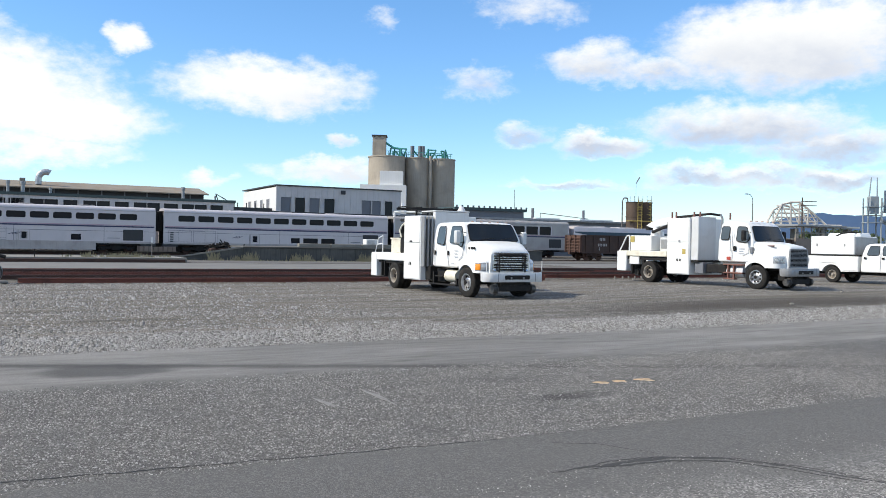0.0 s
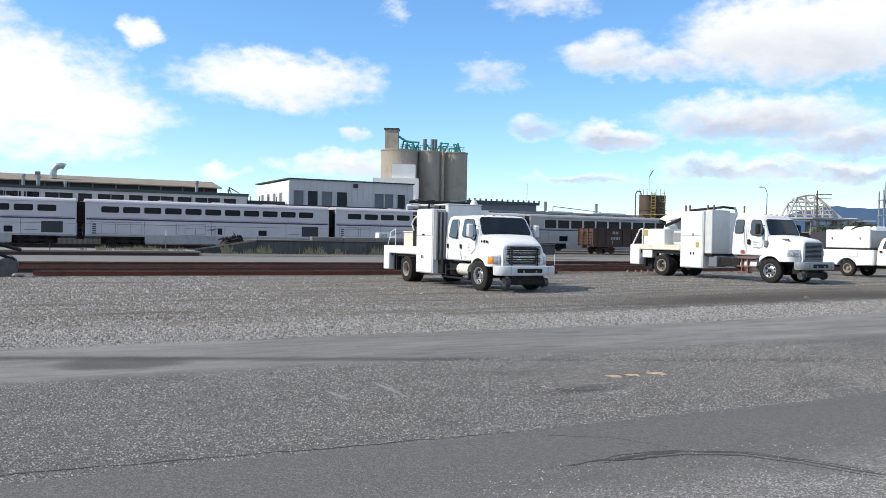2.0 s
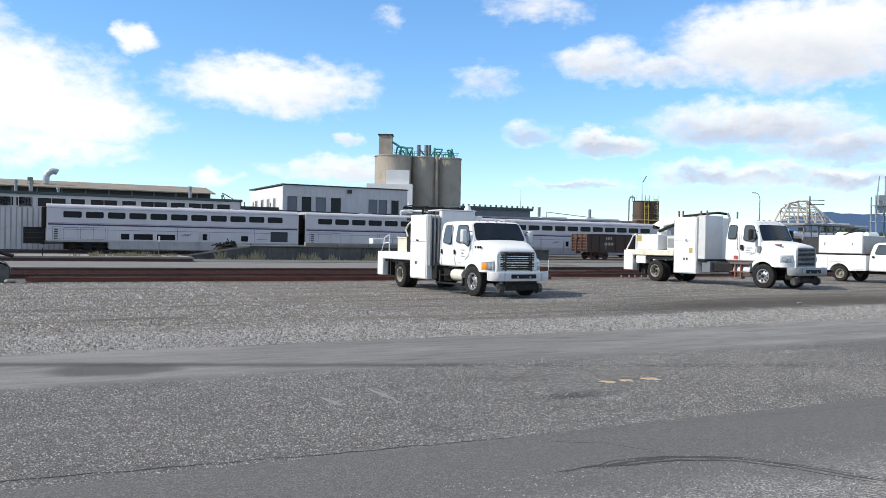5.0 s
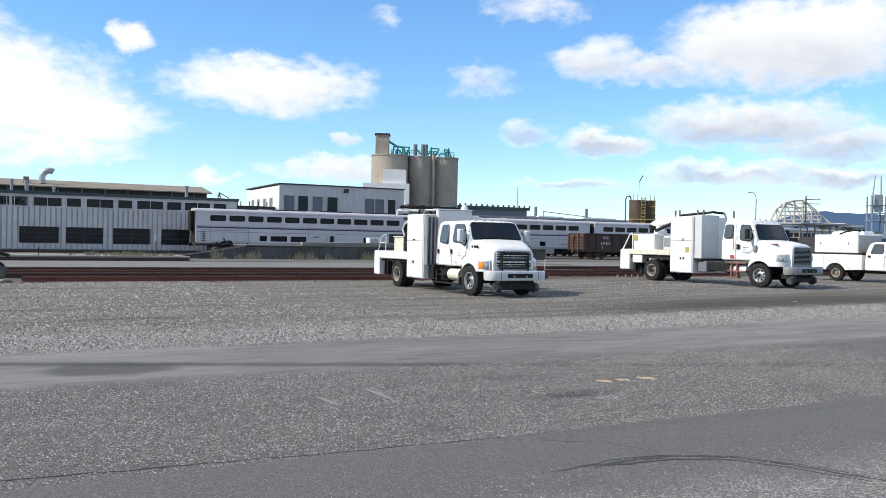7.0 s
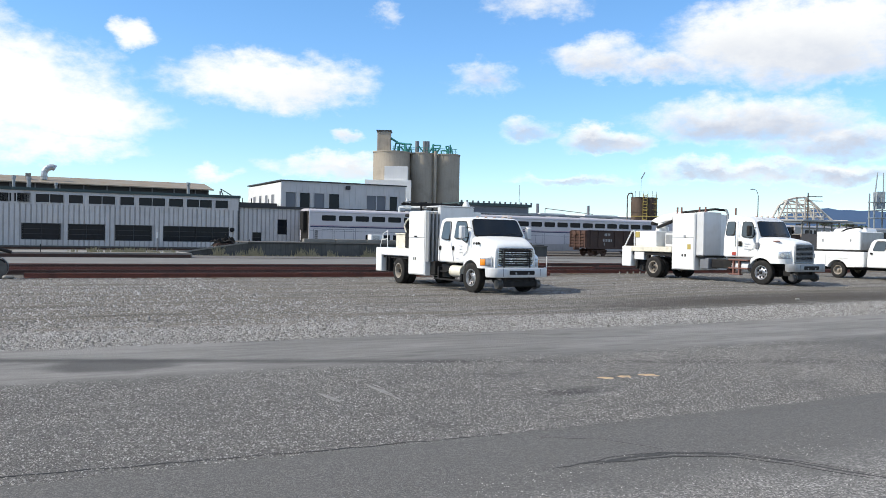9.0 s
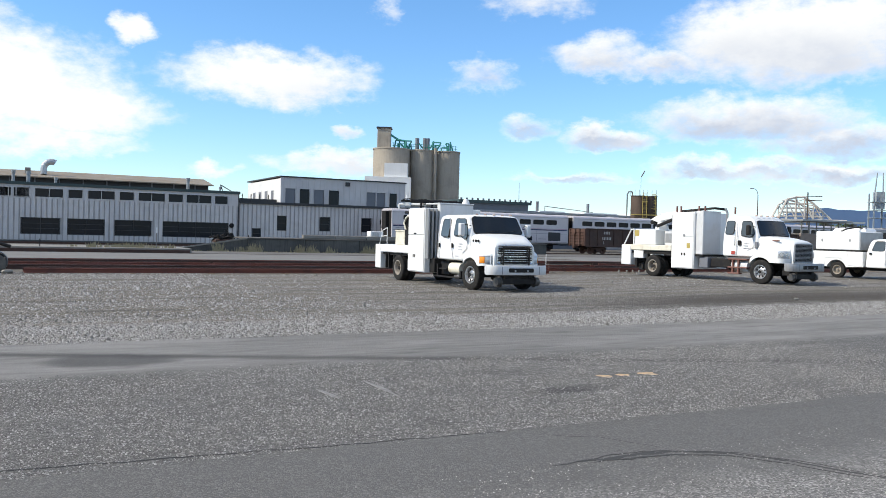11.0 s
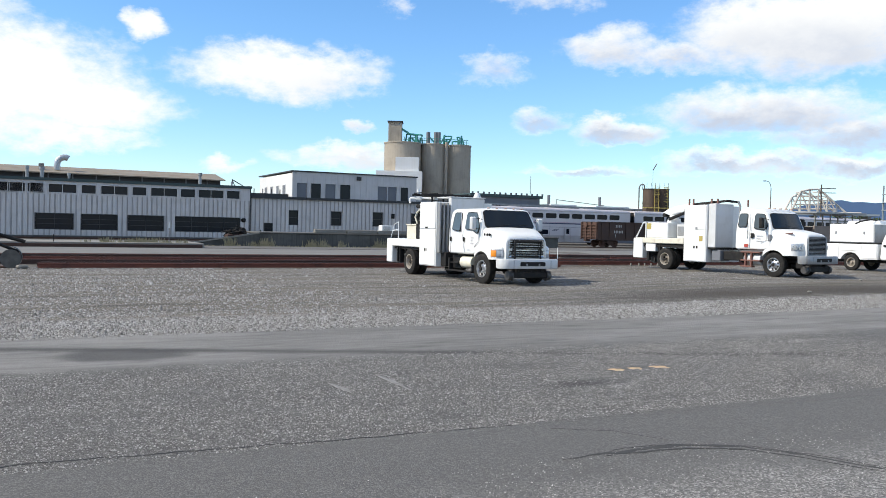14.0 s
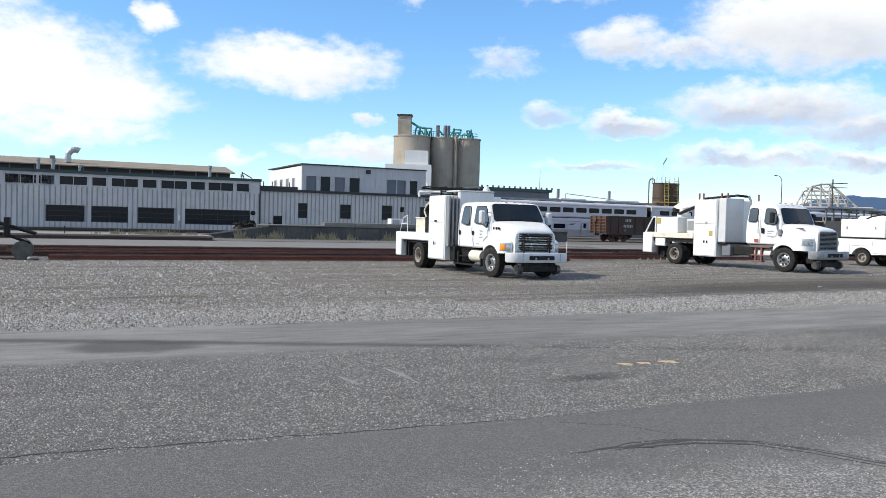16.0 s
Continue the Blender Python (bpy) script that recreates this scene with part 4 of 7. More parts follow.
def make_workshop():
    ob = thing("workshop_building", "long two-storey grey corrugated metal workshop beside the track", "building", yard(0, 95.0))
    up = [(-2.6, 0.2), (0.7, 1.95), (2.4, 5.0), (5.5, 6.85), (7.4, 10.0), (10.5, 11.9), (12.4, 15.1), (15.5, 17.0), (17.4, 20.1), (20.5, 21.9)]
    up = [(a - 10.05 * k, b - 10.05 * k) for k in (4, 3, 2, 1) for a, b in up[2:6]] + up
    holes = [(a, b, 4.75, 5.6) for a, b in up if a > -45]
    low = [(-42, -37.4), (-37, -33), (-32.4, -29), (-28, -24), (-22.5, -18.5), (-17.6, -13.8), (-12.6, -8.8), (-7.6, -4.0), (1.2, 4.7), (5.5, 9.0), (10.1, 13.7), (14.9, 22.0)]
    holes_low = [(a, b, 1.0, 2.55) for a, b in low]
    # the wall between floors is one strip; piers stand between the openings
    spans = [(0.1, 1.0, []), (1.0, 2.55, low), (2.55, 4.75, []), (4.75, 5.6, [h[:2] for h in holes]), (5.6, 6.05, [])]
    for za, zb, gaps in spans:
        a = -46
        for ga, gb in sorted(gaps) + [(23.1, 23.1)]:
            part("wall_panel", boxed(a, ga, 0, 0.25, za, zb), M_CLADSHADE, ob)
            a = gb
    bm = B()
    ribs(bm, -46, 23.1, 0.0, 0.34, 4.6, 0.5, holes_low)
    cl = part("cladding_rib", bm, M_CLAD, ob)
    cl["kind"] = "stuff"
    bm = B()
    slab_with_openings(bm, -46, 23.1, -0.06, -0.002, 4.55, 5.93, holes)
    part("window_band", bm, M_CLAD, ob)
    for h in holes:
        window(ob, h, -0.06, M_WINDOW, M_CLAD, 1 if h[1] - h[0] > 2 else 0)
    for h in holes_low:
        window(ob, h, 0.0, M_WINDOW, M_DARKTRIM, 3 if h[1] - h[0] > 5 else 1, bars=2)
    part("end_wall", boxed(22.85, 23.1, 0.25, 17, 0.1, 6.05), M_CLAD, ob)
    part("back_wall", boxed(-46, 23.1, 17, 17.25, 0.1, 6.05), M_CLAD, ob)
    part("end_wall", boxed(-46.25, -46, 0, 17.25, 0.1, 6.05), M_CLAD, ob)
    part("roof", boxed(-46.3, 23.15, -0.1, 17.3, 6.05, 6.2), M_GREENTRIM, ob)
    part("fascia", boxed(-46.3, 23.3, -0.22, -0.1, 5.93, 6.22), M_GREENTRIM, ob, "dark green roof edge")
    part("corner_trim", boxed(23.1, 23.22, -0.06, 0.2, 0.1, 6.0), M_DARKTRIM, ob)
    part("plinth", boxed(-46, 23.1, -0.03, -0.002, 0.05, 0.3), M_CONCDARK, ob)
    part("floor", boxed(-46, 23.1, 0.25, 17, 0.08, 0.12), M_CONCDARK, ob)
    for s, h, r in ((0.4, 1.3, 0.16), (1.8, 1.25, 0.2), (4.4, 0.75, 0.13), (18.0, 1.4, 0.17), (21.6, 0.6, 0.09)):
        bm = B()
        cyl(bm, (s, 2.5, 6.2), (s, 2.5, 6.2 + h), r, r, 12)
        cyl(bm, (s, 2.5, 6.2 + h - 0.3), (s, 2.5, 6.2 + h), r * 1.35, r * 1.35, 12)
        part("roof_vent", bm, M_GREYMETAL, ob, smooth=True)
    bm = B()
    tube(bm, [(21.6, 1.0, 6.2), (21.3, 1.0, 6.95), (22.5, 1.0, 6.3)], 0.05, 6)
    part("roof_bracket", bm, M_DARKTRIM, ob)
    part("wall_lamp", boxed(22.1, 22.65, -0.35, -0.05, 2.1, 2.6, 0.15), M_BLACK, ob)

    wing = thing("workshop_wing", "lower grey corrugated metal wing of the workshop", "building", yard(0, 95.0))
    holes = [(24.9, 25.95, 1.0, 2.05), (27.7, 28.85, 2.0, 3.6), (33.0, 34.15, 2.05, 3.6), (38.3, 39.5, 2.05, 3.65), (43.5, 44.6, 2.05, 3.65)]
    bm = B()
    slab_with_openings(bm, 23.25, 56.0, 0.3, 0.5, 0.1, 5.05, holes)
    part("front_wall", bm, M_CLADSHADE, wing)
    bm = B()
    ribs(bm, 23.3, 56.0, 0.3, 0.9, 4.9, 0.5, holes)
    cl = part("cladding_rib", bm, M_CLAD, wing)
    cl["kind"] = "stuff"
    for h in holes:
        window(wing, h, 0.3, M_WINDOW, M_DARKTRIM, 0, bars=1)
    part("roof", boxed(23.25, 56.1, 0.1, 18, 5.05, 5.2), M_DARKTRIM, wing)
    part("end_wall", boxed(55.8, 56.0, 0.5, 18, 0.1, 5.05), M_CLAD, wing)
    part("fascia", boxed(23.3, 56.1, 0.0, 0.12, 4.93, 5.18), M_DARKTRIM, wing)
    part("wall_box", boxed(40.7, 41.1, 0.05, 0.3, 3.0, 3.6, 0.03), M_BLACK, wing)
    rail_ = B()
    for s in np.arange(23.6, 29.6, 1.1):
        cyl(rail_, (s, 9.0, 5.2), (s, 9.0, 6.4), 0.06, 0.06, 6)
    box(rail_, 23.4, 30.2, 9.0, 9.4, 5.2, 5.85)
    part("roof_railing", rail_, M_DARKTRIM, wing)

    blk = thing("office_block", "white clad upper office block, front greyed for shade, boarded windows", "building", yard(0, 103.0, 5.2))
    holes = [(a, b, 0.25, 2.1) for a, b in [(30.98, 32.27), (32.85, 34.15), (34.75, 36.1), (36.75, 38.15), (42.0, 43.3), (43.45, 44.7), (45.3, 46.4)]]
    bm = B()
    slab_with_openings(bm, 30.4, 47.6, 0, 0.25, 0, 3.5, holes)
    # front takes the greyer cladding: its shade is put into the colour
    part("front_wall", bm, M_CLAD, blk)
    bm = B()
    ribs(bm, 30.4, 47.6, 0, 0.0, 3.4, 0.8, holes, 0.03, 0.05)
    cl = part("cladding_rib", bm, M_CLAD, blk)
    cl["kind"] = "stuff"
    for i, h in enumerate(holes):
        window(blk, h, 0, M_WINDOW if i in (1, 3, 6) else M_BOARD, M_CLAD, 0)
    part("end_wall", boxed(30.4, 30.65, 0.25, 16, 0, 3.35), M_CLADWHITE, blk)
    part("end_wall", boxed(47.35, 47.6, 0.25, 16, 0, 3.35), M_CLADWHITE, blk)
    part("back_wall", boxed(30.4, 47.6, 16, 16.25, 0, 3.3), M_CLADWHITE, blk)
    part("roof", boxed(30.25, 47.75, -0.15, 16.4, 3.5, 3.65), M_DARKTRIM, blk)
    for y in (3.0, 6.0, 9.0, 12.0):
        w = part("window", boxed(30.34, 30.39, y, y + 1.3, 0.4, 2.0), M_CLADWHITE, blk)
        part("pane", boxed(30.32, 30.335, y + 0.1, y + 1.2, 0.5, 1.9), M_BOARD, w)
    part("vent_box", boxed(39.0, 39.6, -0.25, -0.02, 2.75, 3.25, 0.02), M_DARKTRIM, blk)

    shed = thing("long_shed", "long shed with a rusty pale tin roof behind the workshop", "building", yard(0, 125.0))
    bm = B()
    prism(bm, [(-1.2, 8.3), (6.0, 9.5), (13.2, 8.3), (13.2, 8.15), (6.0, 9.35), (-1.2, 8.15)], -26.5, 55.0)
    bmesh.ops.rotate(bm, cent=(0, 0, 0), matrix=Matrix.Rotation(radians(90), 3, "Z"), verts=bm.verts)
    part("roof", bm, M_TINROOF, shed)
    part("front_wall", boxed(-55, 26.0, 0, 0.2, 0.1, 8.3), M_DARKTRIM, shed)
    part("end_wall", boxed(25.8, 26.0, 0.2, 12, 0.1, 8.3), M_DARKTRIM, shed)
    for s in np.arange(-54, 26, 3.0):
        part("wall_post", boxed(s, s + 0.18, -0.1, -0.002, 0.1, 8.3), M_BOARD, shed)
    part("roof_box", boxed(1.9, 2.6, 1.2, 2.0, 8.7, 9.6, 0.05), M_CONC, shed)
    duct = B()
    # an elbow of flat sheet sections, each ring square to the bend
    ways = [((4.2, 8.8), 0.0), ((4.2, 9.6), 0.0)] + [((5.15 - 0.95 * math.cos(a), 9.6 + 0.95 * math.sin(a)), a) for a in np.linspace(0.35, 2.1, 6)]
    rings = []
    for (x, z), a in ways:
        across = Vector((math.cos(a), 0, -math.sin(a)))
        rings.append([Vector((x, 1.5, z)) + across * 0.42 * math.cos(b) + Vector((0, 0.42 * math.sin(b), 0)) for b in np.linspace(0, 2 * math.pi, 17)[:-1]])
    loft(duct, rings)
    part("roof_duct", duct, M_GALV, shed, "curved galvanised roof duct")
    duct = B()
    lathe(duct, [(0.3, 0.0), (0.46, 0.0), (0.46, 0.08), (0.3, 0.08)], "z", 16, (4.2, 1.5, 9.2))
    part("duct_collar", duct, M_GALV, shed)


make_workshop()


def make_silos():
    ob = thing("concrete_silos", "weathered concrete silos with green pipework on top", "silo", pose(0, 170, 0))
    for x, y in ((-9.4, 3.5), (-3.1, 5.2), (2.1, 6.8), (-9.4, 11.2)):
        bm = B()
        r = 3.8 if x < -8 else 2.7
        if x > 1:
            r = 2.7
        cyl(bm, (x, y, 0), (x, y, 19.2), r, r, 40)
        cyl(bm, (x, y, 19.2), (x, y, 19.45), r + 0.12, r + 0.12, 40)
        part("silo", bm, M_SILO, ob, smooth=True)
    part("stair_tower", boxed(-12.3, -9.6, 1.5, 4.5, 0, 23.5, 0.03), M_SILO, ob)
    part("tower_roof", boxed(-12.5, -9.4, 1.3, 4.7, 23.5, 23.75), M_DARKTRIM, ob)
    part("annex", boxed(-14.2, -5.1, -4.0, 0.0, 0, 13.2), M_CLADWHITE, ob)
    part("annex_upper", boxed(-10.4, -5.8, -3.4, 0.4, 13.2, 16.0), M_CLADWHITE, ob)
    bm = B()
    cyl(bm, (-0.35, 3.4, 0), (-0.35, 3.4, 19.8), 0.32, 0.32, 10)
    part("riser_pipe", bm, M_SILO, ob, smooth=True)
    bm = B()
    rnd = random.Random(3)
    for h in (20.0, 20.5):
        tube(bm, [(-9.2, 1.2, h), (-6, 2.6, h), (-3, 3.3, h), (1.5, 4.7, h), (4.2, 6.0, h)], 0.05, 5)
    for x in np.arange(-9.0, 4.4, 0.8):
        cyl(bm, (x, 3.9 + 0.2 * x, 19.3), (x, 3.9 + 0.2 * x, 20.5), 0.05, 0.05, 5)
    part("railing", bm, M_TEAL, ob)
    for k in range(12):
        bm = B()
        x, y, h = rnd.uniform(-8.6, 2.8), rnd.uniform(4.0, 7.0), rnd.uniform(0.8, 2.2)
        tube(bm, [(x, y, 19.4), (x, y, 19.4 + h), (x + rnd.uniform(-1.6, 1.6), y, 19.4 + h), (x + rnd.uniform(-2, 2), y, 19.5)], 0.16, 7)
        part("pipe", bm, M_TEAL, ob)
    for x in (-4.2, -2.6, -2.0):
        bm = B()
        cyl(bm, (x, 5, 19.4), (x, 5, 22.0), 0.42, 0.42, 10)
        part("filter_stack", bm, M_BOARD, ob)
    bm = B()
    tube(bm, [(-9.6, 2, 22.2), (-8.0, 2, 21.2), (-6.5, 2, 21.0), (-6.5, 2, 19.4)], 0.22, 8)
    part("conveyor_pipe", bm, M_TEAL, ob)


make_silos()


def make_far_right():
    hall = thing("freight_hall", "low grey freight hall with a flat roof behind the train", "building", yard(0, 112.0))
    part("wall", boxed(47, 104, 0, 14, 0, 5.7), M_BOARD, hall)
    part("roof", boxed(46.5, 104.5, -0.6, 14.5, 5.7, 6.0), M_GREYMETAL, hall)
    part("canopy", boxed(62.5, 76, 3, 9, 7.15, 7.6), M_GREENTRIM, hall, "dark green raised canopy roof")
    part("canopy_wall", boxed(62.8, 75.7, 3.5, 8.6, 6.0, 7.15), M_BOARD, hall)
    for s in np.arange(62.7, 76, 1.0):
        part("canopy_rib", boxed(s, s + 0.3, 2.9, 3.0, 7.6, 7.9), M_BOARD, hall)
    for s, w in ((77, 5.0), (86, 7.0), (96, 4.0)):
        part("roof_panel", boxed(s, s + w, 2, 6, 6.0, 6.3), M_CLADWHITE, hall)
    for s in (77.8, 88.2):
        bm = B()
        cyl(bm, (s, 4, 6.0), (s, 4, 7.9), 0.25, 0.25, 8)
        part("roof_vent", bm, M_BOARD, hall)
    bm = B()
    cyl(bm, (74.8, 5, 7.75), (74.8, 5, 10.9), 0.05, 0.03, 6)
    part("mast", bm, M_POLE, hall)
    bm = B()
    tube(bm, [(80, 5, 6.0), (80, 5, 7.2), (90, 5, 6.5)], 0.06, 6)
    part("pipe_rail", bm, M_BOARD, hall)

    tanks = thing("storage_tanks", "rust-stained steel storage tanks with yellow ladders", "tank", pose(29.3, 118, 0))
    for x, y, r in ((-0.6, 0, 1.15), (0.95, 0.5, 1.1)):
        bm = B()
        cyl(bm, (x, y, 0), (x, y, 8.15), r, r, 28)
        for z in (2, 4, 6, 8.05):
            cyl(bm, (x, y, z), (x, y, z + 0.1), r + 0.05, r + 0.05, 28)
        part("tank", bm, M_TANK, tanks, smooth=True)
    for x, y in ((-0.1, -1.25), (1.35, -0.5)):
        bm = B()
        for d in (-0.28, 0.28):
            cyl(bm, (x + d, y, 0), (x + d, y, 8.6), 0.035, 0.035, 6)
        for z in np.arange(0.4, 8.8, 0.42):
            cyl(bm, (x - 0.28, y, z), (x + 0.28, y, z), 0.035, 0.035, 5)
        for z in np.arange(2.8, 8.5, 0.9):
            tube(bm, [(x - 0.3, y, z), (x - 0.3, y - 0.5, z), (x + 0.3, y - 0.5, z), (x + 0.3, y, z)], 0.025, 5)
        part("ladder", bm, M_YELLOW, tanks, "yellow caged ladder")
    bm = B()
    tube(bm, [(-2.3, 0, 0), (-2.3, 0, 8.3), (-2.1, 0, 8.7), (-1.6, 0, 8.7), (-1.5, 0, 8.0)], 0.09, 7)
    part("pipe", bm, M_POLE, tanks)
    for k in range(7):
        bm = B()
        a = -1.9 + k * 0.6
        cyl(bm, (a, -0.4, 8.15), (a, -0.4, 9.0), 0.03, 0.03, 5)
        part("rail_post", bm, M_POLE, tanks)
    bm = B()
    cyl(bm, (-0.4, 0, 8.2), (-0.4, 0, 10.9), 0.02, 0.02, 5)
    cyl(bm, (-0.4, 0, 10.8), (0.1, 0, 11.7), 0.07, 0.07, 6)
    part("vent_mast", bm, M_POLE, tanks)
    part("platform", boxed(-1.9, 1.9, -1.3, -0.9, 5.4, 5.5), M_YELLOW, tanks)

    lamp = thing("street_lamp", "tall grey street lamp with a curved arm", "street lamp", pose(46.3, 120, 0))
    bm = B()
    cyl(bm, (0, 0, 0), (0, 0, 8.8), 0.10, 0.06, 10)
    part("pole", bm, M_POLE, lamp, smooth=True)
    bm = B()
    tube(bm, [(0, 0, 8.8), (-0.1, 0, 9.3), (-0.35, 0, 9.65), (-0.7, 0, 9.75)], 0.045, 7)
    part("arm", bm, M_POLE, lamp)
    part("lamp_head", boxed(-1.15, -0.65, -0.12, 0.12, 9.68, 9.82, 0.04), M_GREYMETAL, lamp)

    br = thing("truss_bridge", "old white steel truss bridge in the distance", "bridge", pose(87.4, 200, 0, 0, 0, -8))

    def beam(name, a, b, r, mat=M_BRIDGE):
        bm = B()
        cyl(bm, a, b, r, r, 6)
        part(name, bm, mat, br)
    for y in (-2.2, 2.2):
        top = [(-5.6, 7.8), (-3.6, 12.6), (-1.6, 13.1), (0.4, 13.2), (2.4, 11.6), (4.6, 9.6), (6.6, 7.8)] if y < 0 else [(-6.2, 7.8), (-4.4, 11.4), (-2.4, 12.7), (-0.2, 12.2), (1.8, 11.0), (3.8, 9.4), (6.0, 7.8)]
        for (a, b), (c, d) in zip(top, top[1:]):
            beam("top_chord", (a, y, b), (c, y, d), 0.26)
        for (a, b) in top[1:-1]:
            beam("hanger", (a, y, 7.8), (a, y, b), 0.16)
        for (a, b), (c, d) in zip(top[1:], top[2:]):
            beam("diagonal", (a, y, b), (c, y, 7.8), 0.14)
        beam("bottom_chord", (-8, y, 7.7), (10, y, 7.7), 0.24)
        for k in range(4):
            z = 8.6 + k * 1.0
            beam("lattice_bar", (-4.8 + k * 0.4, y, z), (5.4 - k * 1.0, y, z), 0.12)
    for a, b in ((-3.6, 12.5), (-1.6, 12.9), (0.4, 12.6), (2.4, 11.3)):
        beam("cross_strut", (a, -2.2, b), (a, 2.2, b), 0.14)
    part("deck", boxed(-10, 14, -2.6, 2.6, 7.1, 7.5), M_TRUSSGREY, br)
    for x in (-6, 0, 6, 12):
        part("pier", boxed(x - 0.4, x + 0.4, -2, 2, 0, 6.9), M_CONC, br)
    up = thing("utility_pole", "dark wooden utility pole with two cross arms", "utility pole", pose(87.4, 196, 0))
    bm = B()
    cyl(bm, (0, 0, 0), (0, 0, 14.2), 0.22, 0.15, 8)
    part("pole", bm, M_BARK, up)
    for z in (12.2, 13.2):
        part("cross_arm", boxed(-0.3, 3.4, -0.1, 0.1, z, z + 0.18), M_BARK, up)

    tw = thing("loading_tower", "grey-blue steel loading tower with two masts", "tower", pose(106.2, 200, 0))
    for x in (-1.6, 1.6):
        for y in (-1.2, 1.2):
            part("leg", boxed(x - 0.14, x + 0.14, y - 0.14, y + 0.14, 0, 14.6), M_TRUSSGREY, tw)
    part("cab", boxed(-0.9, 1.1, -1.0, 1.0, 10.8, 15.0, 0.05), M_TRUSSGREY, tw)
    for z in (8.6, 10.4, 12.4):
        part("platform", boxed(-1.9, 1.9, -1.4, 1.4, z, z + 0.16), M_TRUSSGREY, tw)
    for x, lean in ((-0.9, 0.5), (1.1, -0.1)):
        bm = B()
        cyl(bm, (x, 0, 14.6), (x + lean, 0, 19.6), 0.2, 0.12, 6)
        part("mast", bm, M_TRUSSGREY, tw)
    for z in (8.7, 10.5, 12.5):
        for x in (-1.8, 0, 1.8):
            part("rail_post", boxed(x - 0.05, x + 0.05, -1.4, -1.3, z, z + 1.1), M_TRUSSGREY, tw)
    tw2 = thing("loading_tower", "grey-blue steel tower with a sloping chute", "tower", pose(111.0, 201, 0))
    for x in (-1.4, 1.4):
        for y in (-1.2, 1.2):
            part("leg", boxed(x - 0.14, x + 0.14, y - 0.14, y + 0.14, 0, 13.5), M_TRUSSGREY, tw2)
    part("platform", boxed(-1.6, 1.6, -1.4, 1.4, 11.2, 11.4), M_TRUSSGREY, tw2)
    bm = B()
    cyl(bm, (-2.6, -0.4, 9.6), (2.4, -0.4, 6.2), 0.5, 0.5, 4)
    part("chute", bm, M_TRUSSGREY, tw2)
    bm = B()
    cyl(bm, (-1.2, 0, 11.4), (-1.2, 0, 16.6), 0.35, 0.35, 8)
    part("pipe", bm, M_TRUSSGREY, tw2)

    # wooded hills on the skyline
    bm = B()
    rnd = random.Random(5)
    prev = None
    for i in range(161):
        a = radians(-42 + 96 * i / 160)
        d = 2100
        x, y = d * math.sin(a), d * math.cos(a)
        deg = math.degrees(a)
        h = 16 + 40 * ss(1, 8, deg) + 26 * ss(20, 25, deg) + 14 * noise.noise((deg * 0.22, 0, 0)) + 7 * noise.noise((deg * 0.9, 3, 0)) + 1.5 * noise.noise((deg * 5, 7, 0))
        cur = [bm.verts.new((x, y, -5)), bm.verts.new((x, y, max(4, h))), bm.verts.new((x * 1.3, y * 1.3, max(4, h) * 0.9))]
        if prev:
            bm.faces.new((prev[0], cur[0], cur[1], prev[1])), bm.faces.new((prev[1], cur[1], cur[2], prev[2]))
        prev = cur
    piece("backdrop", "distant blue wooded hills", "hills", bm, M_HILL, kind="structure", smooth=True)


make_far_right()


def make_tree(label, x, y, h, spread, seed):
    rnd = random.Random(seed)
    ob = thing("tree", label, "tree", pose(x, y, 0), "distant trees")
    bm = B()
    cyl(bm, (0, 0, 0), (0.1, 0, h * 0.55), 0.3, 0.15, 8)
    for k in range(5):
        a = rnd.uniform(0, 6.28)
        cyl(bm, (0.05, 0, h * 0.35), (math.cos(a) * spread * 0.6, math.sin(a) * spread * 0.6, h * rnd.uniform(0.6, 0.85)), 0.12, 0.04, 6)
    part("trunk", bm, M_BARK, ob)
    bm = B()
    for k in range(420):
        a, e, r = rnd.uniform(0, 6.28), rnd.uniform(-0.5, 1.5), rnd.uniform(0.55, 1.0)
        c = Vector((math.cos(a) * math.cos(e) * spread * r, math.sin(a) * math.cos(e) * spread * r, h * 0.62 + math.sin(e) * h * 0.38 * r))
        s = rnd.uniform(0.25, 0.6)
        m = Euler((rnd.uniform(0, 6), rnd.uniform(0, 6), rnd.uniform(0, 6))).to_matrix()
        q = [bm.verts.new(c + m @ Vector(v) * s) for v in ((-1, 0, 0), (0, -0.5, 0.2), (1, 0, 0), (0, 0.5, 0.2))]
        bm.faces.new(q)
    part("crown", bm, M_LEAF, ob)


for k in range(11):
    make_tree("dark green tree on the far bank", 118 + k * 5.2 + (k % 3) * 1.5, 262 + (k * 37 % 17), 7.6 + (k * 13 % 5) * 0.5, 3.4 + (k % 2), 60 + k)


# ---- the passenger train ----
CAR = 25.9


def side_panel(bm, prof, x0, x1):
    """A bent side sheet through (y, z) points."""
    a = [bm.verts.new((x0, y, z)) for y, z in prof]
    b = [bm.verts.new((x1, y, z)) for y, z in prof]
    for i in range(len(prof) - 1):
        bm.faces.new((a[i], b[i], b[i + 1], a[i + 1]))


def wheel_disc(r, w, seg=20):
    bm = B()
    lathe(bm, [(0.05, -w / 2), (r - 0.1, -w / 2), (r - 0.08, -w / 2 - 0.01), (r, -w / 2), (r, w / 2 - 0.03), (r + 0.03, w / 2), (0.05, w / 2)], "y", seg)
    return bm


ROLLING = []


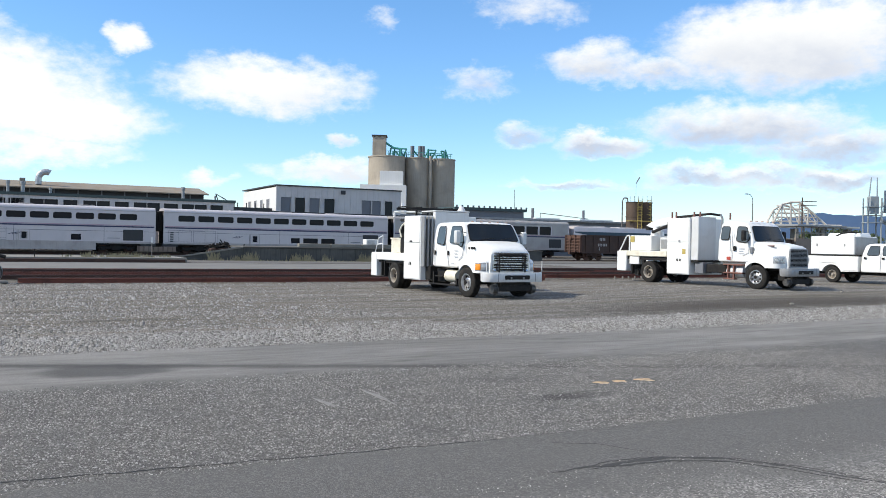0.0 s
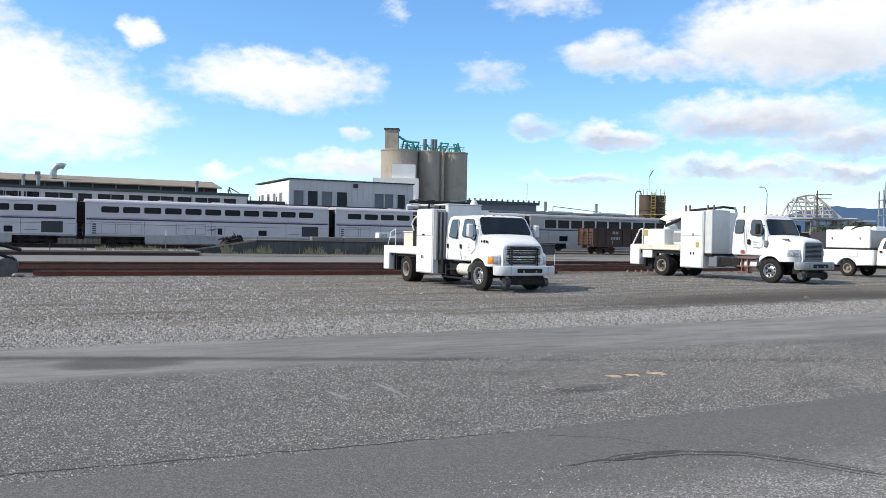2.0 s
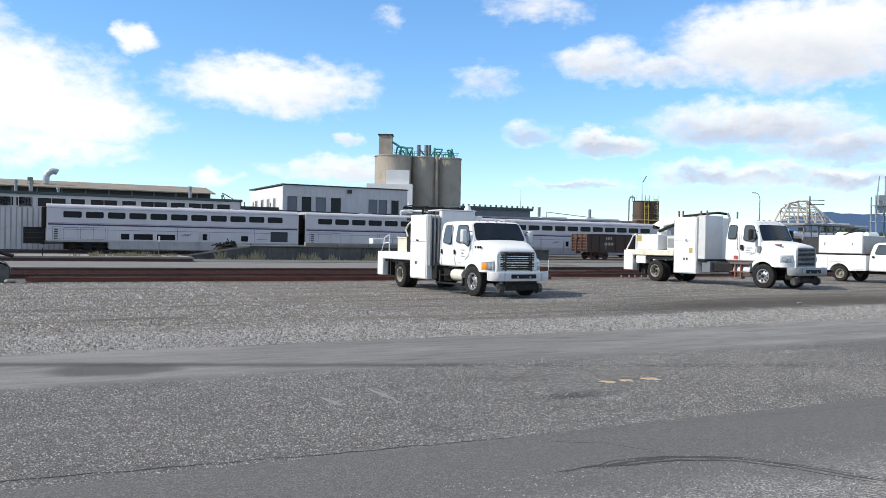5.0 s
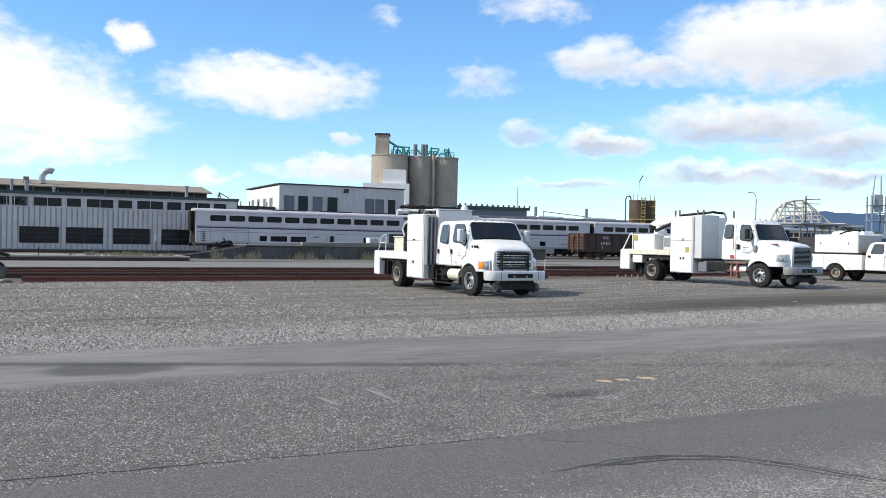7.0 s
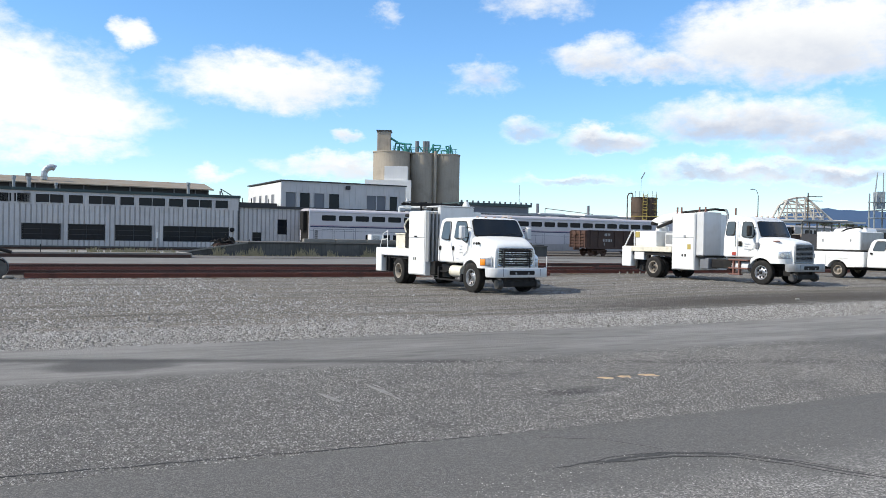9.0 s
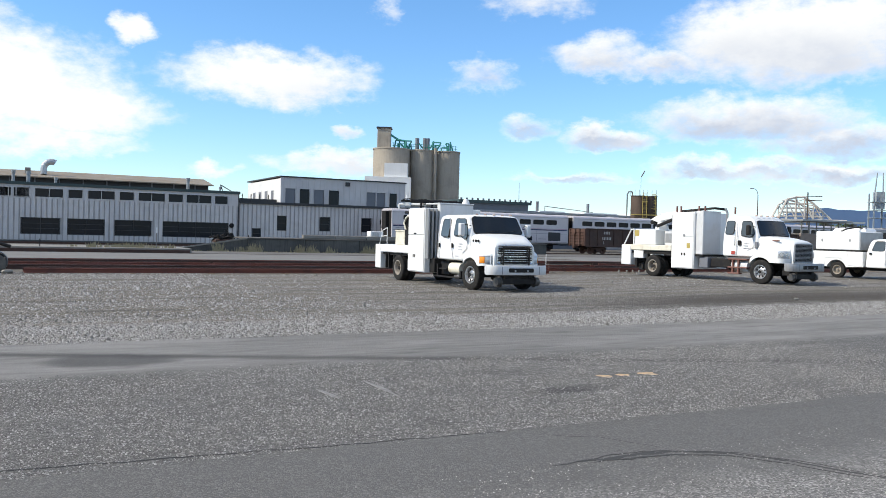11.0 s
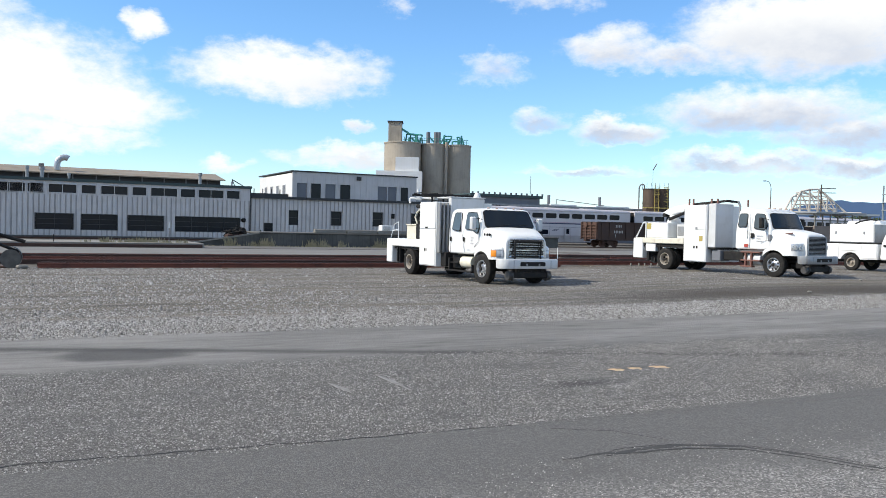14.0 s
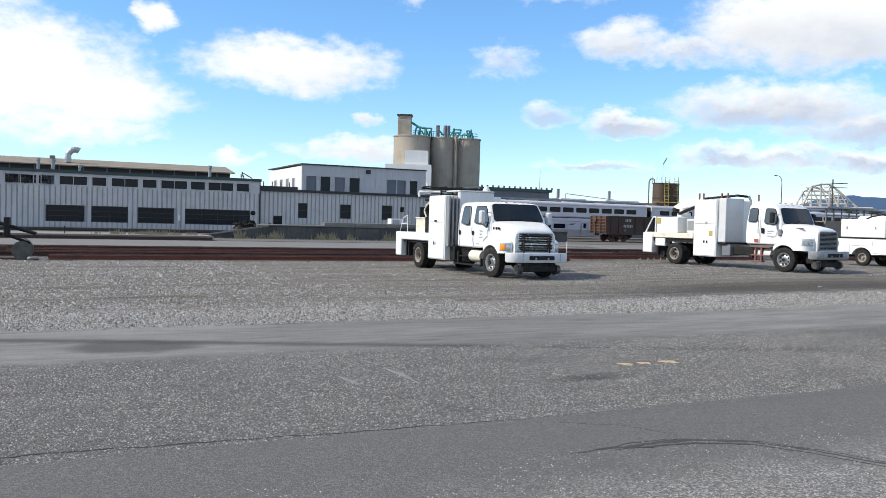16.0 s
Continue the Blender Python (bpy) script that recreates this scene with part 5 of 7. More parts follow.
def bogie(ob, x, gauge=0.72):
    t = part("bogie", B(), M_BLACK, ob)
    bm = B()
    for y in (-1.0, 1.0):
        box(bm, -1.75, 1.75, y - 0.09, y + 0.09, 0.42, 0.72, 0.04)
        box(bm, -0.4, 0.4, y - 0.14, y + 0.14, 0.3, 0.9, 0.04)
        for a in (-1.25, 1.25):
            box(bm, a - 0.2, a + 0.2, y - 0.16, y + 0.16, 0.3, 0.62, 0.03)
    box(bm, -0.5, 0.5, -1.0, 1.0, 0.5, 0.85)
    t.data = mesh_of("bogie", bm, M_BLACK)
    t.matrix_basis = pose(x, 0, 0)
    for a in (-1.25, 1.25):
        bm = B()
        cyl(bm, (0, -1.05, 0), (0, 1.05, 0), 0.08, 0.08, 8)
        for y in (-gauge, gauge):
            cyl(bm, (0, y - 0.065, 0), (0, y + 0.065, 0), 0.45, 0.45, 20)
            cyl(bm, (0, y * 1.1 - 0.02, 0), (0, y * 1.1 + 0.02, 0), 0.18, 0.18, 8)
        w = part("wheelset", bm, M_RUSTDARK, t, m=pose(a, 0, 0.45))
        ROLLING.append(w)


def body_shell(bm, x0, x1, half, z0, z1, round_=0.5, holes=()):
    """Closed car body: two side sheets with openings, rounded shoulders, roof, ends and floor."""
    for sgn in (-1, 1):
        y0, y1 = (-half, -half + 0.1) if sgn < 0 else (half - 0.1, half)
        slab_with_openings(bm, x0, x1, y0, y1, z0, z1 - round_, holes)
    n = 8
    prof = [(half - round_ * (1 - math.cos(a)) * 1.0, z1 - round_ + round_ * math.sin(a) * 0.9) for a in np.linspace(0, math.pi / 2, n)]
    ring = [(-y, z) for y, z in prof] + [(0, z1)] + prof[::-1]
    side_panel(bm, ring, x0, x1)
    for x in (x0, x1):
        v = [bm.verts.new((x, y, z)) for y, z in ring] + [bm.verts.new((x, half, z0)), bm.verts.new((x, -half, z0))]
        bm.faces.new(v)
    box(bm, x0 + 0.02, x1 - 0.02, -half + 0.1, half - 0.1, z0, z0 + 0.1)


def coach(name, label, lower, doors, panels, ac=False, windows=None, warm=False, rear_lamp=False):
    ob = thing(name, label, "train car", yard(0, 90.85, 0.2), "passenger train")
    H, half, x0, x1 = 4.72, 1.55, 0.42, CAR - 0.42
    wins = windows if windows is not None else [(1.85 + 2.02 * k, 1.85 + 2.02 * k + 1.66) for k in range(11)]
    zw = (3.36, 3.98)
    holes = [(a, b, *zw) for a, b in wins] + list(lower) + [(d - 0.22, d + 0.22, 1.36, 2.0) for d in doors]
    bm = B()
    body_shell(bm, x0, x1, half, 1.1, H, 0.42, holes)
    shell = M_SILVERWARM if warm else M_SILVER
    part("body", bm, shell, ob, smooth=True)
    # lower skirt between the trucks, stripe and seams
    for y in (-half, half - 0.1):
        part("skirt", boxed(6.0, x1 - 5.6, y + 0.02, y + 0.08, 0.33, 1.1), M_SILVERLOW, ob)
        part("lower_panel", boxed(x0, x1, y - 0.012 if y < 0 else y + 0.1, y if y < 0 else y + 0.112, 1.0, 1.18), M_SILVERLOW, ob)
    for y0, y1 in ((-half - 0.014, -half), (half, half + 0.014)):
        part("stripe", boxed(x0, x1, y0, y1, 2.62, 2.76), M_NAVY, ob, "dark blue stripe")
        part("stripe", boxed(x0, x1, y0, y1, 2.80, 2.86), M_REDSTRIPE, ob, "thin dull red stripe")
        part("roof_gutter", boxed(x0, x1, y0 * 1.008, y1 * 1.008, H - 0.46, H - 0.41), M_SILVERLOW, ob)
    for a, b in wins:
        for y in (-half + 0.03, half - 0.05):
            part("window", boxed(a, b, y, y + 0.02, *zw), M_TRAINGLASS, ob)
        bm = B()
        for q in ((a, b, zw[0], zw[0] + 0.04), (a, b, zw[1] - 0.04, zw[1]), (a, a + 0.05, *zw), (b - 0.05, b, *zw)):
            box(bm, q[0], q[1], -half - 0.006, -half + 0.03, q[2], q[3])
        part("window_gasket", bm, M_BLACK, ob)
        bm = B()
        hole = rounded([(a, zw[0]), (b, zw[0]), (b, zw[1]), (a, zw[1])], 0.17)
        rim = rounded([(a - 0.05, zw[0] - 0.05), (b + 0.05, zw[0] - 0.05), (b + 0.05, zw[1] + 0.05), (a - 0.05, zw[1] + 0.05)], 0.06)
        rings = [[bm.verts.new((x, y, z)) for x, z in line] for y, line in ((-half + 0.02, rim), (-half - 0.012, rim), (-half - 0.012, hole), (-half + 0.02, hole))]
        for p, q in zip(rings, rings[1:]):
            for i in range(len(p)):
                bm.faces.new((p[i], p[(i + 1) % len(p)], q[(i + 1) % len(p)], q[i]))
        part("window_frame", bm, shell, ob)
    for h in lower:
        part("window", boxed(h[0], h[1], -half + 0.03, -half + 0.05, h[2], h[3]), M_TRAINGLASS, ob)
        part("window", boxed(h[0], h[1], half - 0.05, half - 0.03, h[2], h[3]), M_TRAINGLASS, ob)
    for d in doors:
        bm = B()
        for q in ((d - 0.5, d + 0.5, 2.2, 2.24), (d - 0.5, d - 0.46, 0.5, 2.2), (d + 0.46, d + 0.5, 0.5, 2.2), (d - 0.3, d + 0.3, 2.02, 2.06), (d - 0.3, d - 0.26, 1.3, 2.02), (d + 0.26, d + 0.3, 1.3, 2.02)):
            box(bm, q[0], q[1], -half - 0.02, -half, q[2], q[3])
        dd = part("door", bm, M_SILVERLOW, ob)
        for y in (-half + 0.03, half - 0.05):
            part("door_window", boxed(d - 0.22, d + 0.22, y, y + 0.02, 1.36, 2.0), M_TRAINGLASS, dd)
        part("grab_rail", boxed(d - 0.62, d - 0.58, -half - 0.06, -half - 0.02, 0.7, 2.1), M_GREYMETAL, dd)
    for a, b, z0, z1, solid in panels:
        bm = B()
        if solid:
            box(bm, a, b, -half - 0.02, -half, z0, z1)
            part("grille", bm, M_DARKTRIM if solid == 2 else M_SILVERLOW, ob)
        else:
            for q in ((a, b, z0, z0 + 0.03), (a, b, z1 - 0.03, z1), (a, a + 0.03, z0, z1), (b - 0.03, b, z0, z1)):
                box(bm, q[0], q[1], -half - 0.012, -half, q[2], q[3])
            part("hatch_seam", bm, M_BOARD, ob)
    for k in range(5):
        part("step", boxed(1.05, 1.38, -half - 0.05, -half, 1.25 + k * 0.22, 1.37 + k * 0.22), M_DARKTRIM, ob)
    for x in (4.1, CAR - 4.1):
        bogie(ob, x)
        # plain black block added to stand in for the shade under the car
        part("bogie_shade_block", boxed(x - 2.1, x + 2.1, -0.55, 0.55, 0.22, 1.08, 0.05), M_BLACK, ob)
        part("underframe", boxed(x - 3.4, x + 2.6, -1.3, 1.3, 0.82, 1.09), M_BLACK, ob)
    part("end_sill", boxed(x0 - 0.1, x0 + 1.4, -half + 0.05, half - 0.05, 0.75, 1.1), M_DARKTRIM, ob)
    part("end_sill", boxed(x1 - 1.4, x1 + 0.1, -half + 0.05, half - 0.05, 0.75, 1.1), M_DARKTRIM, ob)
    for a, b in ((-0.02, x0), (x1, CAR + 0.02)):
        part("diaphragm", boxed(a, b, -0.6, 0.6, 2.3, 4.4, 0.05), M_BLACK, ob)
        part("coupler", boxed(a, b, -0.2, 0.2, 0.7, 1.05), M_BLACK, ob)
    for x in (x0 - 0.02, x1 + 0.005):
        part("vestibule_end", boxed(x, x + 0.015, -half + 0.2, half - 0.2, 1.1, H - 0.3), M_BLACK, ob)
    for x in (x0 - 0.03, x1 - 0.09):
        part("end_frame", boxed(x, x + 0.12, -half - 0.02, -half + 0.16, 1.1, H - 0.4), M_SILVER, ob)
        part("end_frame", boxed(x, x + 0.12, half - 0.16, half + 0.02, 1.1, H - 0.4), M_SILVER, ob)
    for x in (7.5, 13.0, 18.5):
        part("roof_hatch", boxed(x, x + 1.3, -0.5, 0.5, H - 0.01, H + 0.07, 0.02), M_SILVERLOW, ob)
    return ob


def bars_logo(ob, x, z):
    """A plain slanted mark in place of the emblem."""
    bm = B()
    for k in range(3):
        prism(bm, [(x + k * 0.28, z), (x + k * 0.28 + 0.5, z + 0.2 + k * 0.02), (x + k * 0.28 + 0.62, z + 0.2 + k * 0.02), (x + k * 0.28 + 0.16, z)], -1.57, -1.55)
    part("emblem", bm, M_NAVY, ob, "plain dark slanted mark")


hatches = [(0.9, 5.7, 1.25, 2.45, 0), (1.9, 3.2, 1.25, 2.4, 0), (3.4, 4.6, 1.25, 2.4, 0), (0.43, 25.4, 2.2, 2.235, 0), (5.9, 5.94, 0.4, 2.6, 0), (12.6, 12.64, 1.2, 2.6, 0), (20.6, 20.64, 1.2, 2.6, 0), (20.9, 22.1, 1.5, 1.56, 0)]
car_tail = coach("passenger_coach", "two-level silver passenger coach with a blue stripe, last of the train",
                 [(7.15, 7.95, 1.3, 1.88), (8.35, 10.2, 1.3, 1.88), (10.6, 12.4, 1.3, 1.88), (19.2, 19.95, 1.3, 1.88)], [15.4], hatches + [(22.4, 24.3, 1.3, 2.4, 2)])
bars_logo(car_tail, 12.9, 1.75)
car_b = coach("baggage_coach", "two-level silver coach with baggage hatches and a blue stripe",
              [(17.6, 18.5, 1.3, 1.88)], [13.5], hatches + [(9.0, 9.1, 1.25, 2.4, 0), (9.3, 12.0, 1.2, 2.4, 0), (9.9, 11.0, 1.35, 1.95, 0), (11.0, 12.0, 1.35, 1.95, 0), (22.4, 24.3, 1.3, 2.4, 2)])
bars_logo(car_b, 12.1, 1.75)
car_c = coach("passenger_coach", "two-level silver passenger coach with a blue stripe",
              [(13.9, 14.9, 1.3, 1.88), (15.3, 17.0, 1.3, 1.88), (17.4, 19.0, 1.3, 1.88)], [9.9], hatches + [(22.4, 24.3, 1.3, 2.4, 2)])
bars_logo(car_c, 7.4, 1.75)


def lounge():
    ob = coach("lounge_car", "two-level silver lounge car with tall panorama windows", [(4.9, 6.2, 1.3, 1.95), (8.4, 9.6, 1.3, 1.95), (14.5, 16.2, 1.3, 1.95)], [11.6],
               [(1.9, 3.2, 1.25, 2.4, 0), (22.4, 24.3, 1.3, 2.4, 2)], windows=[(2.6 + 2.03 * k, 2.6 + 2.03 * k + 1.78) for k in range(10)], warm=True)
    for k in range(10):
        a = 2.6 + 2.03 * k
        part("panorama_pane", boxed(a, a + 1.78, -1.565, -1.552, 2.95, 3.95), M_TRAINGLASS, ob)
        for x in (a - 0.1, a + 1.78):
            part("window_post", boxed(x, x + 0.1, -1.6, -1.55, 2.9, 4.05), M_SILVER, ob)
        bm = B()
        side_panel(bm, [(-1.57, 4.22), (-1.50, 4.45), (-1.30, 4.66)], a, a + 1.85)
        part("roof_pane", bm, M_BOARD, ob)
    return ob


car_lounge = lounge()


def locomotive():
    ob = thing("locomotive", "silver diesel locomotive with a dark blue band", "locomotive", yard(0, 90.85, 0.2), "passenger train")
    bm = B()
    prism(bm, [(0.5, 1.0), (19.2, 1.0), (20.4, 1.6), (20.6, 2.2), (19.2, 3.2), (18.2, 4.15), (0.5, 4.15)], -1.5, 1.5, 0.12)
    part("body", bm, M_SILVER, ob, smooth=True)
    for y0, y1 in ((-1.53, -1.5), (1.5, 1.53)):
        bm = B()
        prism(bm, [(0.6, 3.5), (0.6, 3.38), (4.5, 2.85), (7.0, 1.9), (18.4, 1.9), (18.4, 3.5)], y0, y1)
        part("blue_band", bm, M_TRAINBLUE, ob, "tapering dark blue band")
    part("roof_fan", boxed(1.5, 6.0, -1.1, 1.1, 4.15, 4.3, 0.04), M_SILVERLOW, ob)
    part("roof_fan", boxed(8.5, 11, -1.1, 1.1, 4.15, 4.27, 0.04), M_SILVERLOW, ob)
    for y in (-1.52, 1.5):
        part("cab_window", boxed(17.4, 18.3, y, y + 0.02, 2.75, 3.35), M_TRAINGLASS, ob)
    part("fuel_tank", boxed(7.5, 13.0, -1.3, 1.3, 0.35, 1.0, 0.1), M_BLACK, ob)
    part("windscreen", boxed(18.9, 19.0, -1.2, 1.2, 2.9, 3.5, m=None), M_TRAINGLASS, ob)
    for x in (3.6, 16.6):
        bogie(ob, x)
    return ob


loco = locomotive()
TRAIN = [(car_tail, 0.0), (car_b, CAR), (car_c, 2 * CAR), (car_lounge, 3 * CAR), (loco, 4 * CAR)]

# where the last car's rear end stands along the track: seconds, metres
TAIL = [(0, -37.6), (0.5, -33.2), (1, -28.85), (1.5, -24.6), (2, -20.45), (2.5, -16.35), (3, -12.35), (3.5, -8.45), (4, -4.65), (4.6, -0.2), (5.2, 4.1), (5.8, 8.5), (6.5, 13.6),
        (7, 17.1), (7.5, 20.4), (8, 23.5), (8.5, 26.45), (9, 29.2), (9.6, 32.4), (10.3, 36.0), (11, 39.3), (11.5, 41.45), (12, 43.2), (12.5, 44.65), (13, 45.8), (13.5, 46.75),
        (14, 47.55), (14.5, 48.15), (15, 48.55), (15.5, 48.72), (16, 48.75)]


# ---- freight wagons ----
def letters(text, size, material, parent, m, name="lettering"):
    cu = bpy.data.curves.new("lettering", "FONT")
    cu.body, cu.size, cu.extrude, cu.align_x = text, size, 0.004, "CENTER"
    tmp = bpy.data.objects.new("lettering", cu)
    scene.collection.objects.link(tmp)
    bpy.context.view_layer.update()
    me = bpy.data.meshes.new_from_object(tmp.evaluated_get(bpy.context.evaluated_depsgraph_get()))
    bpy.data.objects.remove(tmp)
    me.materials.clear()
    me.materials.append(material)
    ob = new(name, me)
    ob.parent = parent
    ob.matrix_basis = m
    return ob


M_GONDOLA = surf("dark_brown_wagon_steel", (0.040, 0.024, 0.020), (0.068, 0.040, 0.032), (0.65, 0.85), 0.1, 0.8, 20, 0.1, 0.35, (0.10, 0.060, 0.042), 0.35)
M_GONDEND = surf("rusty_wagon_end", (0.07, 0.034, 0.024), (0.105, 0.055, 0.038), (0.7, 0.9), 0, 0.9, 14, 0.15, 0.5, (0.06, 0.03, 0.02), 0.5)
M_STENCIL = surf("worn_white_stencil", (0.45, 0.44, 0.42), (0.33, 0.32, 0.31), (0.7, 0.8), 0, 2, 20, 0, 0, (0.12, 0.08, 0.07), 0.4)


def gondola(s, top, label, marked, length=16.4):
    ob = thing("gondola_wagon", label, "freight wagon", yard(s, 76.92, 0.19), "freight wagons")
    half = 1.45
    bm = B()
    box(bm, 0, length, -half, -half + 0.08, 0.95, top)
    box(bm, 0, length, half - 0.08, half, 0.95, top)
    part("side", bm, M_GONDOLA, ob)
    part("floor", boxed(0.05, length - 0.05, -half + 0.08, half - 0.08, 0.9, 1.05), M_GONDOLA, ob)
    for x in (0.5, 1.6, 3.9, 5.2, 6.6, 8.0, 9.4, 10.8, 12.2, 13.6, 15.0, length - 0.4):
        part("side_stake", boxed(x - 0.07, x + 0.07, -half - 0.09, -half, 0.95, top - 0.02), M_GONDOLA, ob)
    part("top_rail", boxed(-0.02, length + 0.02, -half - 0.1, -half + 0.1, top, top + 0.1), M_GONDOLA, ob)
    part("top_rail", boxed(-0.02, length + 0.02, half - 0.1, half + 0.1, top, top + 0.1), M_GONDOLA, ob)
    part("sill", boxed(0, length, -half - 0.06, -half + 0.02, 0.8, 0.97), M_GONDOLA, ob)
    for x, y in ((-0.08, 0), (length, length)):
        part("end_wall", boxed(x, x + 0.08, -half, half, 0.95, top + 0.05), M_GONDEND, ob)
    for k in range(5):
        z = 1.1 + k * (top - 1.1) / 5
        part("end_rib", boxed(-0.22, -0.08, -half, half, z, z + 0.13, 0.02), M_GONDEND, ob)
    for y in (-half, -half * 0.33, half * 0.33, half - 0.12):
        part("end_post", boxed(-0.26, -0.1, y, y + 0.12, 0.9, top + 0.03), M_GONDEND, ob)
    bm = B()
    tube(bm, [(-0.3, -1.2, 0.9), (-0.3, -1.2, 1.9)], 0.03, 6)
    part("grab_iron", bm, M_GONDEND, ob)
    bm = B()
    lathe(bm, [(0.26, -0.03), (0.3, 0.0), (0.26, 0.03)], "x", 12, (-0.32, 0.5, top - 0.3))
    part("brake_wheel", bm, M_GONDEND, ob)
    for x in (2.0, length - 2.0):
        t = part("bogie", B(), M_RUSTDARK, ob)
        bm = B()
        for y in (-1.05, 1.05):
            box(bm, -1.1, 1.1, y - 0.08, y + 0.08, 0.5, 0.72, 0.04)
            box(bm, -0.35, 0.35, y - 0.1, y + 0.1, 0.28, 0.75, 0.03)
        box(bm, -0.3, 0.3, -1, 1, 0.5, 0.85)
        t.data = mesh_of("bogie", bm, M_RUSTDARK)
        t.matrix_basis = pose(x, 0, 0)
        for a in (-0.87, 0.87):
            bm = B()
            cyl(bm, (0, -1, 0), (0, 1, 0), 0.07, 0.07, 8)
            for y in (-0.72, 0.72):
                cyl(bm, (0, y - 0.065, 0), (0, y + 0.065, 0), 0.42, 0.42, 20)
            part("wheelset", bm, M_GONDEND, t, m=pose(a, 0, 0.42))
    part("coupler", boxed(-0.75, -0.08, -0.15, 0.15, 0.65, 0.95, 0.03), M_RUSTDARK, ob)
    if marked:
        for k, (w, z) in enumerate(((1.7, 2.25), (2.6, 1.62))):
            n = 4 if k == 0 else 6
            for i in range(n):
                part("stencil_bar", boxed(2.9 + i * 0.22 - n * 0.11, 2.9 + i * 0.22 - n * 0.11 + 0.12, -half - 0.012, -half - 0.001, z, z + 0.3), M_STENCIL, ob, "worn white stencil bar")
        part("stencil_bar", boxed(2.4, 2.46, -half - 0.012, -half - 0.001, 1.15, 1.5), M_STENCIL, ob)
    return ob


gondola(57.3, 2.78, "rusty brown steel gondola wagon with worn white stencils", True)
gondola(75.2, 2.9, "rusty brown steel gondola wagon on the siding", False)


def loading_shelter():
    """A taupe dock wall with an open shelter over it."""
    ob = thing("loading_shelter", "open loading shelter with a pale flat roof on a brown wall", "shelter", yard(0, 75.4))
    part("wall", boxed(91.9, 100.8, 0, 0.3, 0.0, 3.35, 0.02), M_TAUPE, ob, "plain brown wall")
    part("end_wall", boxed(100.5, 100.8, 0.3, 3.2, 0.0, 3.35, 0.02), M_TAUPE, ob)
    part("floor", boxed(91.9, 100.8, 0.3, 3.2, 3.1, 3.3), M_CONC, ob)
    part("back_wall", boxed(91.9, 100.8, 3.2, 3.4, 0.0, 3.35), M_TAUPE, ob)
    part("rail", boxed(91.9, 100.8, 0.02, 0.14, 4.0, 4.14, 0.01), M_CONC, ob)
    for x in np.arange(92.0, 100.8, 1.45):
        part("post", boxed(x, x + 0.14, 0.02, 0.16, 3.35, 4.9, 0.01), M_CONC, ob)
    part("roof", boxed(91.6, 101.4, -0.5, 3.8, 4.95, 5.2, 0.02), M_GREYMETAL, ob, "pale grey flat roof")


loading_shelter()


# ---- trucks ----
def tyre_mesh(r, w):
    bm = B()
    lathe(bm, [(r * 0.56, -w * 0.46), (r * 0.72, -w * 0.5), (r * 0.92, -w * 0.49), (r * 0.985, -w * 0.42), (r, -w * 0.3), (r, w * 0.3), (r * 0.985, w * 0.42), (r * 0.92, w * 0.49), (r * 0.72, w * 0.5), (r * 0.56, w * 0.46)], "y", 36, caps=(False, False))
    for k in range(44):
        a = 2 * math.pi * k / 44
        m = Matrix.Rotation(a, 4, "Y")
        for y0, y1 in ((-w * 0.34, -w * 0.14), (-w * 0.08, w * 0.08), (w * 0.14, w * 0.34)):
            box(bm, r - 0.012, r + 0.008, y0, y1, -0.022, 0.022, m=m)
    return mesh_of("wheel", bm, M_TYRE, True)


def rim_mesh(r, w, dish, material):
    """dish > 0: the centre stands out; < 0: it lies deep inside, as on twin wheels."""
    bm = B()
    c = -w * 0.5 - dish
    lathe(bm, [(r * 0.57, -w * 0.47), (r * 0.585, -w * 0.5), (r * 0.53, -w * 0.5), (r * 0.50, -w * 0.36), (r * 0.47, c + 0.04), (r * 0.30, c + 0.01), (r * 0.27, c), (r * 0.16, c), (r * 0.15, c - 0.07), (r * 0.11, c - 0.10), (0.01, c - 0.10)], "y", 30, caps=(False, True))
    for k in range(10):
        a = 2 * math.pi * k / 10
        cyl(bm, (math.cos(a) * r * 0.21, c - 0.025, math.sin(a) * r * 0.21), (math.cos(a) * r * 0.21, c + 0.01, math.sin(a) * r * 0.21), 0.018, 0.018, 6)
    return mesh_of("rim", bm, material, True)


def hand_hole_mesh(r, w, dish):
    bm = B()
    c = -w * 0.5 - dish
    for k in range(8):
        a = 2 * math.pi * (k + 0.5) / 8
        p = Vector((math.cos(a) * r * 0.375, c + 0.02, math.sin(a) * r * 0.385))
        cyl(bm, p + Vector((0, -0.014, 0)), p + Vector((0, 0.03, 0)), r * 0.082, r * 0.082, 10)
    cyl(bm, (0, c - 0.112, 0), (0, c - 0.06, 0), r * 0.13, r * 0.15, 14)
    return mesh_of("hand_hole", bm, M_BLACK)


TYRE = tyre_mesh(0.515, 0.28)
RIM_F, RIM_R = rim_mesh(0.515, 0.28, -0.065, M_ALU), rim_mesh(0.515, 0.28, -0.16, M_RIMDULL)
HOLES_F, HOLES_R = hand_hole_mesh(0.515, 0.28, -0.065), hand_hole_mesh(0.515, 0.28, -0.16)


def add_wheel(ob, x, y, steer=0.0, front=True, tyre=None, scale=1.0, plain=False):
    flip = 0 if y < 0 else 180
    m = pose(x, y, 0.515 * scale, 0, 0, flip + steer) @ Matrix.Scale(scale, 4)
    w = share("wheel", TYRE, ob, m)
    share("rim", RIM_F if front else RIM_R, w, Matrix())
    if not plain:
        share("hand_hole", HOLES_F if front else HOLES_R, w, Matrix())


